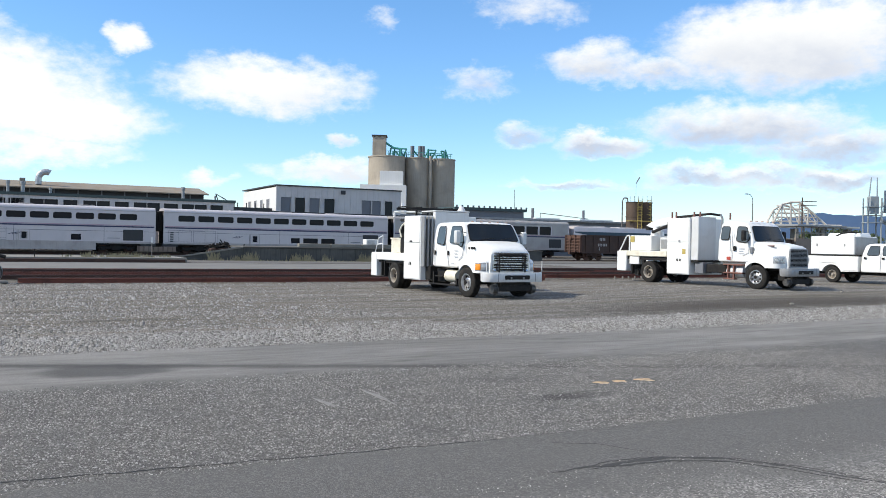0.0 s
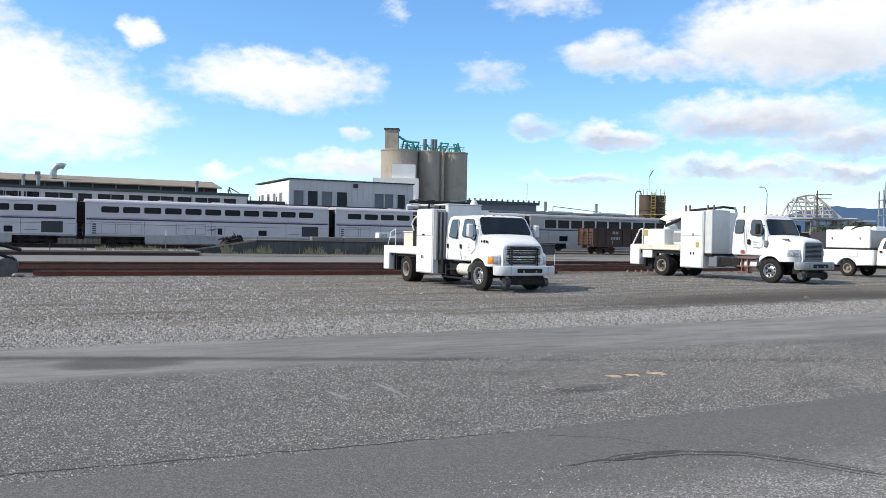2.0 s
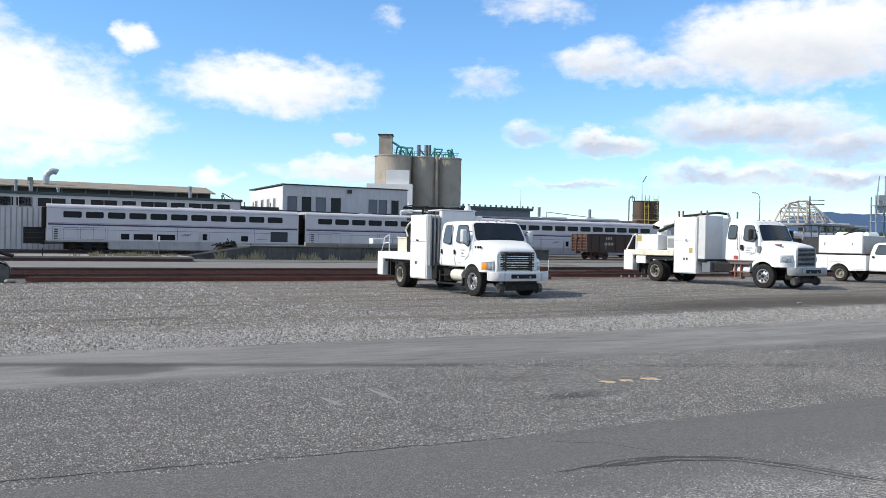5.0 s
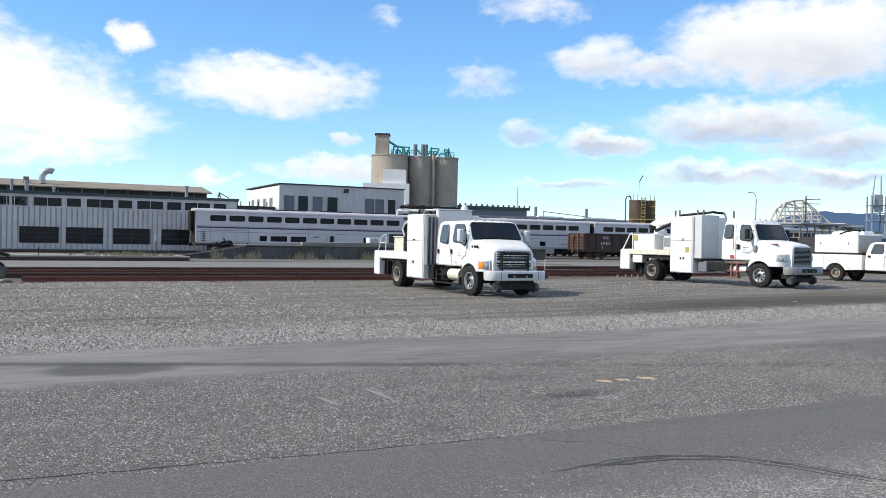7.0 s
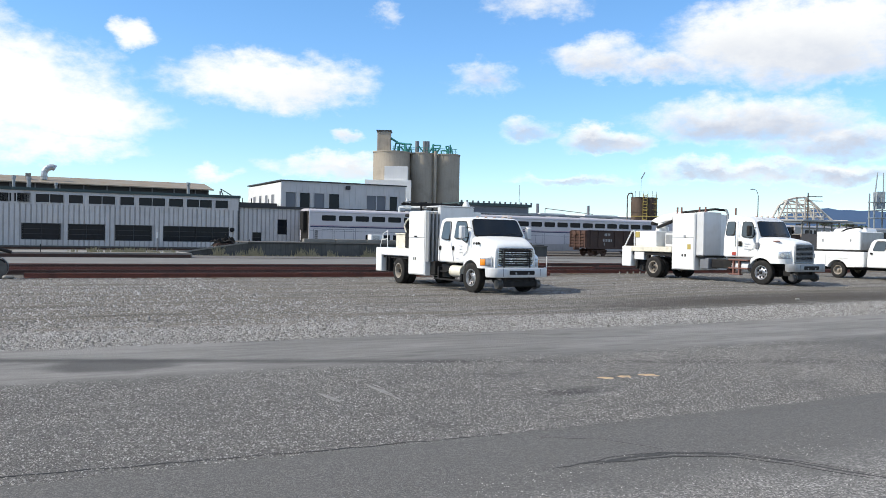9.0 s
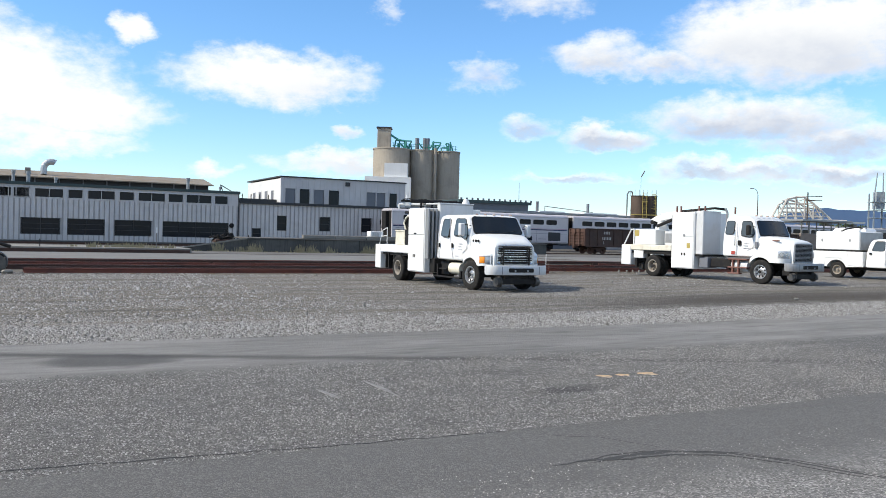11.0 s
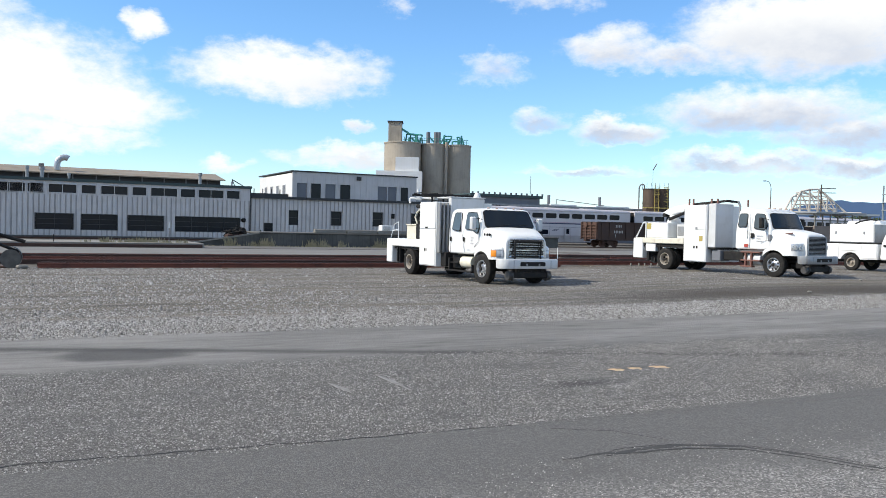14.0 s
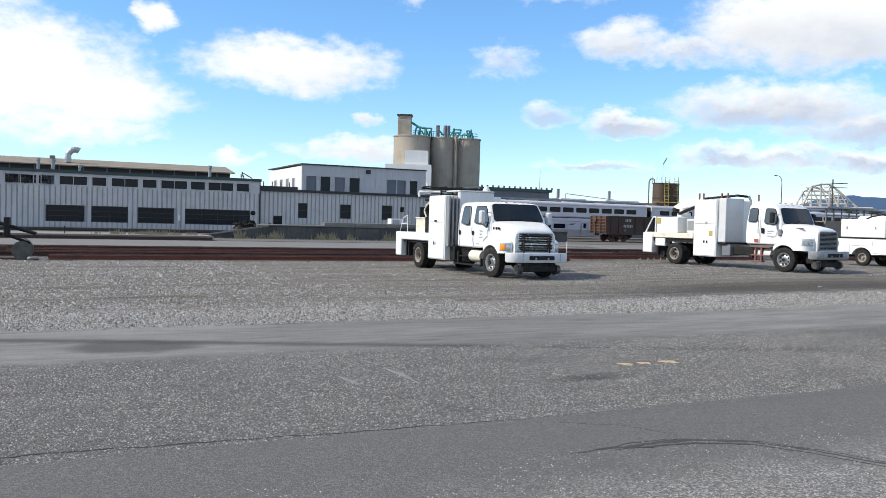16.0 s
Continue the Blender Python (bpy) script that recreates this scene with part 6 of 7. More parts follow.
def hood_sections(x0, x1, w0, w1, z0, z1, base):
    out = []
    for k in range(7):
        t = k / 6
        x, w = x0 + (x1 - x0) * t, w0 + (w1 - w0) * (t ** 0.8)
        z = z0 + (z1 - z0) * (t ** 1.35)
        drop = 0.0 if k < 5 else (0.02 if k == 5 else 0.09)
        ring = []
        for y, dz in ((-1, 0), (-1, 0.62), (-0.97, 0.82), (-0.82, 0.94), (-0.45, 0.99), (0, 1.0), (0.45, 0.99), (0.82, 0.94), (0.97, 0.82), (1, 0.62), (1, 0)):
            ring.append((x + (0.03 if dz < 0.9 and k == 6 else 0), y * w, base + (z - drop - base) * dz))
        out.append(ring)
    return out


def cab_body(ob, prof, half, roof_half, z_tuck, win_mat, paint, bow=0.10, r=0.07):
    """A cab with rounded edges, tapering flanks and a bowed front; gives the flank's half width by height."""
    top, front = max(z for _, z in prof), max(x for x, _ in prof)

    def side_y(z):
        t = max(0.0, (z - z_tuck) / (top - z_tuck))
        return half + (roof_half - half) * t
    line = rounded(prof, 0.13)
    bm = B()
    rings = []
    steps = [(-1, a) for a in np.linspace(math.pi / 2, 0.2, 5)] + [(f, 0.0) for f in np.linspace(-1, 1, 9)] + [(1, a) for a in np.linspace(0.2, math.pi / 2, 5)]
    for f, a in steps:
        ring = []
        for x, z in shrunk(line, r * (1 - math.cos(a))):
            h = side_y(z)
            y = f * (h - r + r * math.sin(a))
            crown = 0.035 * (y / h) ** 2 * ss(top - 0.3, top, z)
            ring.append((x - bow * (y / h) ** 2 * ss(front - 1.1, front - 0.3, x), y, z - crown))
        rings.append(ring)
    loft(bm, rings)
    part("cab", bm, paint, ob, "white painted cab", True)
    return side_y


def side_pane(ob, pts, side_y, name="side_window"):
    """Glass and rubber on both flanks; pts are (x, z) corners."""
    for sgn in (-1, 1):
        for grow, off, mat, nm in ((0.028, 0.005, M_BLACK, "window_rubber"), (0.0, 0.011, M_SIDEGLASS, name)):
            bm = B()
            a, b = [], []
            for x, z in shrunk(rounded(pts, 0.09), -grow):
                y = side_y(z)
                a.append(bm.verts.new((x, sgn * (y + off), z)))
                b.append(bm.verts.new((x, sgn * (y - 0.02), z)))
            n = len(a)
            bm.faces.new(a), bm.faces.new(b[::-1])
            for i in range(n):
                bm.faces.new((a[i], a[(i + 1) % n], b[(i + 1) % n], b[i]))
            part(nm, bm, mat, ob)


def windscreen(ob, xb, zb, xt, zt, wb, wt, half=1.1, bow=0.10):
    """A bowed screen with round corners in a rubber seal, and its wipers."""
    d = Vector((zt - zb, 0, xb - xt)).normalized()

    def at(v, y, off):
        return Vector((xb + (xt - xb) * v - bow * (y / half) ** 2, y, zb + (zt - zb) * v)) + d * off
    for grow, off, mat, nm in ((0.03, 0.010, M_BLACK, "windscreen_rubber"), (0.0, 0.018, M_GLASS, "windscreen")):
        bm = B()
        rows = []
        tall = math.hypot(xt - xb, zt - zb)
        for v in (0.0, 0.03, 0.08, 0.16, 0.5, 0.84, 0.92, 0.97, 1.0):
            e = min(v, 1 - v) / 0.16
            w = wb + (wt - wb) * v + grow - (0.11 * (1 - math.sqrt(1 - (1 - e) ** 2)) if e < 1 else 0.0)
            vv = v + (v - 0.5) * 2 * grow / tall
            rows.append([[bm.verts.new(at(vv, w * u, o)) for u in np.linspace(-1, 1, 11)] for o in (off, -0.05)])
        for (a, ai), (b, bi) in zip(rows, rows[1:]):
            for i in range(10):
                bm.faces.new((a[i], a[i + 1], b[i + 1], b[i]))
            bm.faces.new((a[0], b[0], bi[0], ai[0])), bm.faces.new((a[10], ai[10], bi[10], b[10]))
        for r, k in ((rows[0], 1), (rows[-1], -1)):
            for i in range(10):
                bm.faces.new((r[0][i], r[1][i], r[1][i + 1], r[0][i + 1])[::k])
        part(nm, bm, mat, ob, smooth=True)
    for y in (-0.55, 0.15):
        bm = B()
        tube(bm, [at(0.02, y, 0.035), at(0.1, y + 0.3, 0.035), at(0.14, y + 0.55, 0.035)], 0.009, 5)
        part("wiper", bm, M_BLACK, ob)


def mirror(ob, x, z, y, paint=None):
    for sgn in (-1, 1):
        c = sgn * (y + 0.2)
        bm = B()
        line = rounded([(c - 0.11, z), (c + 0.11, z), (c + 0.11, z + 0.46), (c - 0.11, z + 0.46)], 0.06)
        loft(bm, [[(xx, a, b) for a, b in shrunk(line, g)] for xx, g in ((x - 0.05, 0.0), (x + 0.03, 0.005), (x + 0.08, 0.04))])
        part("mirror", bm, paint or M_BLACK, ob, "" if paint else "tall black side mirror", True)
        part("mirror_glass", boxed(x - 0.056, x - 0.05, c - 0.09, c + 0.09, z + 0.03, z + 0.43), M_CHROME, ob)
        for zz in (z + 0.05, z + 0.41):
            bm = B()
            tube(bm, [(x + 0.12, sgn * (y - 0.1), zz - 0.04), (x + 0.06, sgn * (y + 0.02), zz), (x, sgn * (y + 0.12), zz)], 0.013, 6)
            part("mirror_arm", bm, M_BLACK, ob)


def seam(ob, pts, y, material=None, name="door_seam"):
    bm = B()
    for (a, b), (c, d) in zip(pts, pts[1:]):
        cyl(bm, (a, y, b), (c, y, d), 0.012, 0.012, 5)
    part(name, bm, material or M_DECAL, ob)


M_MARKER = surf("faded_marker_lens", (0.55, 0.33, 0.24), (0.5, 0.4, 0.34), (0.2, 0.3), 0, 5, 40)


def rail_gear(ob, x, z=0.30, tag="rail_wheel"):
    part("rail_gear_axle", boxed(x - 0.12, x + 0.12, -0.75, 0.75, z - 0.06, z + 0.14, 0.02), M_BLACK, ob)
    for sgn in (-1, 1):
        bm = B()
        cyl(bm, (x, sgn * 0.78 - 0.07, z + 0.02), (x, sgn * 0.78 + 0.07, z + 0.02), 0.155, 0.155, 18)
        cyl(bm, (x, sgn * 0.70 - 0.015, z + 0.02), (x, sgn * 0.70 + 0.015, z + 0.02), 0.19, 0.19, 18)
        part(tag, bm, M_RAILGEAR, ob, smooth=True)
    for sgn in (-1, 1):
        part("rail_gear_arm", boxed(x - 0.5, x + 0.1, sgn * 0.5 - 0.06, sgn * 0.5 + 0.06, z + 0.1, z + 0.32, 0.02), M_BLACK, ob)


def tilt_hood(ob, x0, nose, fn, half, cx, arch_r, zc0, zc1, w0, w1, zs0, zs1, z_rear, z_front, g0, cowl):
    """Hood and fenders in one moulded piece; gives corner(name, a0, a1, z0, z1, material, out) for lamps on its front corners."""
    def width(x):
        return w0 + (w1 - w0) * ss(cowl - 0.1, nose, x)
    xs = set(np.round(np.linspace(x0, nose, 30), 4))
    xs |= {round(cx + arch_r * math.cos(a), 4) for a in np.linspace(0.02, math.pi - 0.02, 28)}
    xs |= {round(fn - 0.32 + 0.32 * math.sin(a), 4) for a in np.linspace(0, math.pi / 2, 12)} | {round(fn + 0.004, 4)}
    xs |= {round(nose - 0.2 + 0.2 * math.sin(a), 4) for a in np.linspace(0, math.pi / 2, 8)}
    rings = []
    for x in sorted(v for v in xs if x0 <= v <= nose):
        t, w = max(0.0, (x - cowl + 0.1) / (nose - cowl + 0.1)), width(x)
        u = min(1.0, max(0.0, (x - nose + 0.2) / 0.2))
        zc = zc0 + (zc1 - zc0) * t ** 1.4 - 0.10 * (1 - math.sqrt(1 - u * u))
        v = min(1.0, max(0.0, (x - fn + 0.32) / 0.32))
        zs = zs0 + (zs1 - zs0) * ss(0, 0.85, t) - 0.07 * (1 - math.sqrt(1 - v * v))
        zs = min(zs, zc - 0.14)
        flare = 0.515 + math.sqrt(max(0.0, (arch_r + 0.15) ** 2 - min(0.0, x - cx) ** 2))
        zs = flare + (zs - flare) * ss(cowl - 0.16, cowl + 0.06, x)
        fy = max(w + 0.012, w + (half - w) * math.sqrt(1 - v * v)) if x <= fn else w + 0.012
        dx = x - cx
        zb = z_rear if dx < 0 else z_front
        if abs(dx) < arch_r:
            zb = max(zb, 0.515 + math.sqrt(arch_r ** 2 - dx * dx))
        if x > fn:
            zb = g0
        zb = min(zb, zs - 0.12)
        hi = max(zs + 0.03, zc - 0.17)
        side = [(0, zc), (0.45 * w, zc - 0.008), (0.78 * w, zc - 0.03), (0.92 * w, zc - 0.065), (0.985 * w, min(zc - 0.1, hi + 0.05)), (w, hi), (w + (fy - w) * 0.12, zs + 0.005),
                (w + (fy - w) * 0.6, zs - 0.012), (w + (fy - w) * 0.9, zs - 0.045), (fy, zs - 0.11), (fy, zs * 0.5 + zb * 0.5 - 0.03), (fy, zb), (fy - 0.06, zb + 0.01)]
        ring = [(x, -y, z) for y, z in side[::-1]] + [(x, y, z) for y, z in side[1:]]
        rings.append(ring)
    bm = B()
    vs = [[bm.verts.new(p) for p in r] for r in rings]
    for a, b in zip(vs, vs[1:]):
        for i in range(len(a) - 1):
            bm.faces.new((a[i], a[i + 1], b[i + 1], b[i]))
    bm.faces.new(vs[-1]), bm.faces.new(vs[0][::-1])
    part("hood", bm, M_WHITE, ob, "white sloping hood with moulded fenders", True)
    part("wheel_well", boxed(cx - arch_r, fn - 0.1, -0.74, 0.74, 0.8, zs1 - 0.16, 0.03), M_BLACK, ob)
    wf = width(fn)

    def corner(name, a0, a1, z0, z1, material, out=0.012, label=""):
        for sgn in (-1, 1):
            bm = B()
            rows = []
            for a in np.linspace(radians(a0), radians(a1), 9):
                nx, ny = math.sin(a) / 0.32, math.cos(a) / (half - wf)
                q = math.hypot(nx, ny)
                rows.append([bm.verts.new((fn - 0.32 + 0.32 * math.sin(a) + nx / q * o, sgn * (wf + (half - wf) * math.cos(a) + ny / q * o), z)) for z, o in ((z0, -0.03), (z0, out * 0.5), (z0 + 0.02, out), (z1 - 0.02, out), (z1, out * 0.5), (z1, -0.03))])
            for p, q in zip(rows, rows[1:]):
                for i in range(6):
                    bm.faces.new((p[i], p[(i + 1) % 6], q[(i + 1) % 6], q[i]))
            bm.faces.new(rows[0]), bm.faces.new(rows[-1][::-1])
            part(name, bm, material, ob, label, True)
    return corner


def grille(ob, x, half, z0, z1, bars, split, metal):
    """Radiator grille: a rounded surround, a dark opening and bright bars."""
    line = rounded([(-half, z0), (half, z0), (half * 0.97, z1), (-half * 0.97, z1)], 0.09)
    bm = B()
    inner = shrunk(line, 0.055)
    rings = [[bm.verts.new((xx, y, z)) for y, z in ln] for xx, ln in ((x - 0.04, line), (x + 0.035, line), (x + 0.045, shrunk(line, 0.015)), (x + 0.035, inner), (x - 0.0, inner))]
    n = len(line)
    for a, b in zip(rings, rings[1:]):
        for i in range(n):
            bm.faces.new((a[i], a[(i + 1) % n], b[(i + 1) % n], b[i]))
    part("grille_frame", bm, metal, ob, smooth=True)
    part("grille_opening", boxed(x - 0.01, x + 0.008, -half + 0.05, half - 0.05, z0 + 0.05, z1 - 0.05), M_BLACK, ob)
    for k in range(bars):
        z = z0 + 0.085 + (z1 - z0 - 0.17) * k / (bars - 1)
        h = 0.36 * (z1 - z0 - 0.17) / (bars - 1)
        part("grille_bar", boxed(x + 0.012, x + 0.045, -half + 0.045, half - 0.045, z - h / 2, z + h / 2, 0.006), metal, ob)
    if split:
        part("grille_bar", boxed(x + 0.012, x + 0.055, -half + 0.03, half - 0.03, split - 0.035, split + 0.035, 0.01), metal, ob)


def bumper(ob, x, half, z0, z1, paint, opening=True):
    """A bowed steel bumper whose ends wrap back, with a rolled face."""
    bm = B()
    rings = []
    for u in np.linspace(-1, 1, 25):
        back = 0.05 * u * u + 0.24 * max(0.0, (abs(u) - 0.78) / 0.22) ** 2
        rings.append([(x + d - back, u * half, z) for d, z in ((-0.12, z0 + 0.03), (-0.02, z0), (0.0, z0 + 0.03), (0.0, z1 - 0.04), (-0.03, z1), (-0.14, z1))])
    loft(bm, rings)
    part("bumper", bm, paint, ob, smooth=True)
    for y in (-half * 0.62, half * 0.62):
        part("bumper_seam", boxed(x - 0.03, x - 0.012, y - 0.008, y + 0.008, z0 + 0.02, z1 - 0.03), M_BOARD, ob)
    if opening:
        hole = rounded([(-0.5, z0 + 0.09), (0.5, z0 + 0.09), (0.5, z1 - 0.09), (-0.5, z1 - 0.09)], 0.04)
        bm = B()
        loft(bm, [[(xx, y, z) for y, z in hole] for xx in (x - 0.06, x + 0.006)])
        part("bumper_opening", bm, M_BLACK, ob)
        for y in (-0.25, 0.25):
            part("tow_hook", boxed(x, x + 0.03, y - 0.03, y + 0.03, z0 + 0.1, z0 + 0.17, 0.01), M_GREYMETAL, ob)


def decal_lines(ob, x, z, y, n, w, colour=None):
    for k in range(n):
        part("decal_bar", boxed(x, x + w * (1 - 0.25 * (k % 2)), y - 0.006, y, z - k * 0.11, z - k * 0.11 + 0.026), colour or M_DECAL, ob, "small plain lettering bar")


def chassis(ob, L, rear, front, rx=0.0):
    for y in (-0.43, 0.43):
        part("frame_rail", boxed(-rear, front, y - 0.05, y + 0.05, 0.72, 0.98), M_BLACK, ob)
    for x in (rx, L):
        bm = B()
        cyl(bm, (x, -0.9, 0.515), (x, 0.9, 0.515), 0.09, 0.09, 10)
        cyl(bm, (x, -0.2, 0.515), (x, 0.2, 0.515), 0.2, 0.2, 12)
        part("axle", bm, M_BLACK, ob)
    for y in (-1.08, 1.08):
        add_wheel(ob, rx, y, front=False)
        add_wheel(ob, rx, y - math.copysign(0.33, y), front=False, plain=True)
    for y in (-1.02, 1.02):
        add_wheel(ob, L, y, steer=4)
    part("engine_block", boxed(L - 0.6, L + 0.6, -0.38, 0.38, 0.6, 1.2, 0.05), M_BLACK, ob)
    part("gearbox", boxed(L - 2.4, L - 0.6, -0.25, 0.25, 0.5, 0.95, 0.05), M_BLACK, ob)


def truck_crew():
    L, half = 5.23, 1.18
    m = Matrix.Translation((T1[0], T1[1], 0)) @ Matrix.Rotation(T1_TURN, 4, "Z")
    ob = thing("crew_cab_truck", "white crew-cab rail service truck with a tall tool cabinet", "truck", m, "rail service trucks")
    chassis(ob, L, 2.3, 6.2, -0.42)
    part("bed", boxed(-2.6, 0.48, -1.2, 1.2, 1.1, 1.42, 0.03), M_WHITE, ob, "white flat bed")
    part("bed_underside", boxed(-2.2, 0.4, -1.1, 1.1, 1.0, 1.1), M_BLACK, ob)
    part("tail_locker", boxed(-2.66, -2.12, -1.22, -0.75, 0.42, 1.42, 0.03), M_WHITE, ob)
    part("tail_locker", boxed(-2.66, -2.12, 0.75, 1.22, 0.42, 1.42, 0.03), M_WHITE, ob)
    part("tail_board", boxed(-2.66, -2.56, -0.75, 0.75, 0.75, 1.42, 0.02), M_WHITE, ob)
    for x in (-1.75, -1.5):
        part("bed_bracket", boxed(x, x + 0.07, -1.15, -0.95, 0.45, 1.1), M_BLACK, ob)
    rail_gear(ob, -1.55, 0.42)
    bm = B()
    tube(bm, [(-2.5, -1.1, 1.42), (-2.2, -1.1, 2.0), (-1.75, -1.1, 2.12), (-1.75, -1.1, 1.42)], 0.018, 6)
    tube(bm, [(-2.35, -1.1, 1.75), (-1.75, -1.1, 1.78)], 0.02, 6)
    part("grab_rail", bm, M_WHITE, ob)
    # generator crate and pump on the bed
    part("crate", boxed(-1.05, 0.1, -1.05, -0.1, 1.42, 1.98, 0.02), M_CREAM, ob, "cream equipment crate")
    part("crate_lid", boxed(-1.08, 0.13, -1.08, -0.07, 1.98, 2.03, 0.01), M_CREAM, ob)
    bm = B()
    box(bm, -0.12, 0.4, -1.1, -0.55, 1.42, 2.2, 0.04)
    cyl(bm, (-0.05, -1.0, 2.2), (-0.05, -1.0, 2.55), 0.14, 0.11, 12)
    cyl(bm, (0.28, -0.95, 2.2), (0.28, -0.95, 2.72), 0.12, 0.1, 10)
    box(bm, -0.2, 0.42, -1.08, -0.9, 2.68, 2.8, 0.03)
    part("pump", bm, M_BLACK, ob, "dark pump with hoses")
    bm = B()
    tube(bm, [(0.1, -1.14, 2.05), (-0.05, -1.16, 2.3), (0.08, -1.14, 2.5), (0.3, -1.12, 2.62), (0.42, -1.1, 2.4)], 0.035, 8)
    part("hose", bm, M_CREAM, ob, "pale hose over the pump")
    # tall tool cabinet
    part("cabinet", boxed(0.5, 1.9, -1.22, 1.22, 0.42, 2.88, 0.02), M_WHITE, ob, "tall white tool cabinet")
    part("cabinet_door", boxed(0.54, 1.86, -1.245, -1.221, 1.86, 2.84, 0.01), M_WHITE, ob)
    part("cabinet_door", boxed(0.54, 1.86, -1.245, -1.221, 0.46, 1.83, 0.01), M_WHITE, ob)
    for x in (1.0, 1.12):
        part("latch", boxed(x, x + 0.05, -1.262, -1.245, 0.98, 1.10, 0.005), M_BLACK, ob)
    part("latch", boxed(1.05, 1.25, -1.262, -1.245, 1.87, 1.93, 0.005), M_BLACK, ob)
    # box and lid are greyed: shade on their front put into the colour
    part("body_box", boxed(1.905, 2.14, -0.72, 0.75, 1.0, 3.04, 0.02), M_GREYWHITE, ob, "body box behind the cab, greyed for shade")
    part("box_lid", boxed(1.0, 2.16, -0.74, 0.77, 3.045, 3.09, 0.01), M_GREYWHITE, ob)
    for y in (-1.18, -1.02, -0.86):
        part("slide_rail", boxed(1.905, 2.1, y, y + 0.07, 0.95, 2.85, 0.01), M_GREYMETAL, ob)
    # black puts in the shade on the cabinet's lower front
    part("lower_locker", boxed(1.905, 2.3, -1.0, -0.4, 0.45, 0.98, 0.02), M_BLACK, ob)
    # rack across the bed behind the cabinet
    for x, y0, y1 in ((-0.2, -1.25, 1.3), (0.42, -1.15, 1.3)):
        part("rack_beam", boxed(x, x + 0.1, y0, y1, 3.15, 3.24, 0.01), M_BLACK, ob, "dark rack beam")
    for y in (-1.2, -0.5, 0.2, 0.9):
        part("rack_slat", boxed(-0.15, 0.48, y, y + 0.06, 3.24, 3.28), M_BLACK, ob)
    for y in (-0.75, -0.25, 0.35):
        part("rack_stand", boxed(0.5, 0.58, y, y + 0.06, 2.88, 3.16, 0.01), M_BLACK, ob)
    for z in (2.95, 3.06):
        part("rack_rung", boxed(0.5, 0.56, -0.75, 0.4, z, z + 0.03), M_BLACK, ob)
    bm = B()
    tube(bm, [(-0.3, -1.28, 2.86), (-0.3, -1.28, 3.06), (0.48, -0.5, 3.06), (0.48, -0.5, 2.9)], 0.045, 7)
    part("hose_guide", bm, M_WHITE, ob)
    bm = B()
    cyl(bm, (-0.15, -1.0, 3.24), (-0.15, -1.0, 3.42), 0.06, 0.06, 8)
    part("beacon_post", bm, M_WHITE, ob)
    bm = B()
    cyl(bm, (1.2, 0.95, 2.88), (1.2, 0.95, 3.32), 0.28, 0.08, 14)
    part("cone_cover", bm, M_CLADWHITE, ob, "white cone cover", True)
    # crew cab
    prof = [(2.78, 0.98), (4.76, 0.98), (4.90, 1.07), (5.06, 1.13), (5.26, 1.16), (5.28, 1.94), (4.90, 2.56), (4.64, 2.63), (3.12, 2.63), (2.86, 2.56), (2.80, 2.0)]
    sy = cab_body(ob, prof, half - 0.02, half - 0.14, 1.8, M_GLASS, M_WHITE)
    side_pane(ob, [(3.06, 1.86), (3.64, 1.80), (3.66, 2.44), (3.14, 2.44)], sy)
    side_pane(ob, [(4.03, 1.88), (4.55, 1.86), (4.90, 1.72), (5.0, 1.94), (4.74, 2.44), (4.06, 2.45)], sy)
    windscreen(ob, 5.265, 1.965, 4.93, 2.52, 0.99, 0.90, half)
    for sgn in (-1, 1):
        y = sgn * (half + 0.0)
        seam(ob, [(3.0, 2.45), (2.96, 1.4), (3.0, 1.02)], y)
        seam(ob, [(3.8, 2.5), (3.82, 1.8), (3.95, 1.35), (4.05, 1.05)], y)
        seam(ob, [(5.06, 1.72), (4.98, 1.42), (4.72, 1.26)], y - sgn * 0.006)
        part("door_handle", boxed(2.98, 3.03, y - 0.03, y + 0.03, 1.42, 1.58, 0.01), M_BLACK, ob)
        part("door_handle", boxed(3.96, 4.01, y - 0.03, y + 0.03, 1.42, 1.58, 0.01), M_BLACK, ob)
    decal_lines(ob, 4.4, 1.58, -half + 0.012, 3, 0.26)
    decal_lines(ob, 4.2, 1.12, -half + 0.012, 1, 0.2)
    for k in range(3):
        part("side_vent", boxed(5.28 + k * 0.13, 5.34 + k * 0.13, -1.125 + 0.016 * k, -1.02, 1.65, 1.74, 0.02), M_BLACK, ob)
    for y in (-0.7, -0.35, 0, 0.35, 0.7):
        part("marker_light", boxed(4.80, 4.90, y - 0.04, y + 0.04, 2.60, 2.645, 0.015), M_MARKER, ob, "small faded roof light")
    corner = tilt_hood(ob, 4.76, 6.24, 6.14, half, L, 0.60, 1.97, 1.68, half - 0.08, 0.80, 1.62, 1.30, 0.84, 0.86, 0.86, 5.27)
    corner("headlight_bezel", 8, 86, 0.93, 1.20, M_GREYMETAL, 0.006)
    corner("turn_signal", 12, 44, 0.96, 1.17, M_ORANGE, 0.014, "amber turn signal")
    corner("headlight", 48, 80, 0.96, 1.17, M_LENS, 0.014, "clear headlight")
    grille(ob, 6.24, 0.74, 0.94, 1.57, 7, 1.2, M_CHROME)
    part("badge", boxed(5.98, 6.10, -0.13, 0.13, 1.67, 1.715, 0.012), M_GREYMETAL, ob)
    bm = B()
    for y in (-0.52, 0.52):
        tube(bm, [(6.35, y, 0.9), (6.35, y, 1.5)], 0.03, 8)
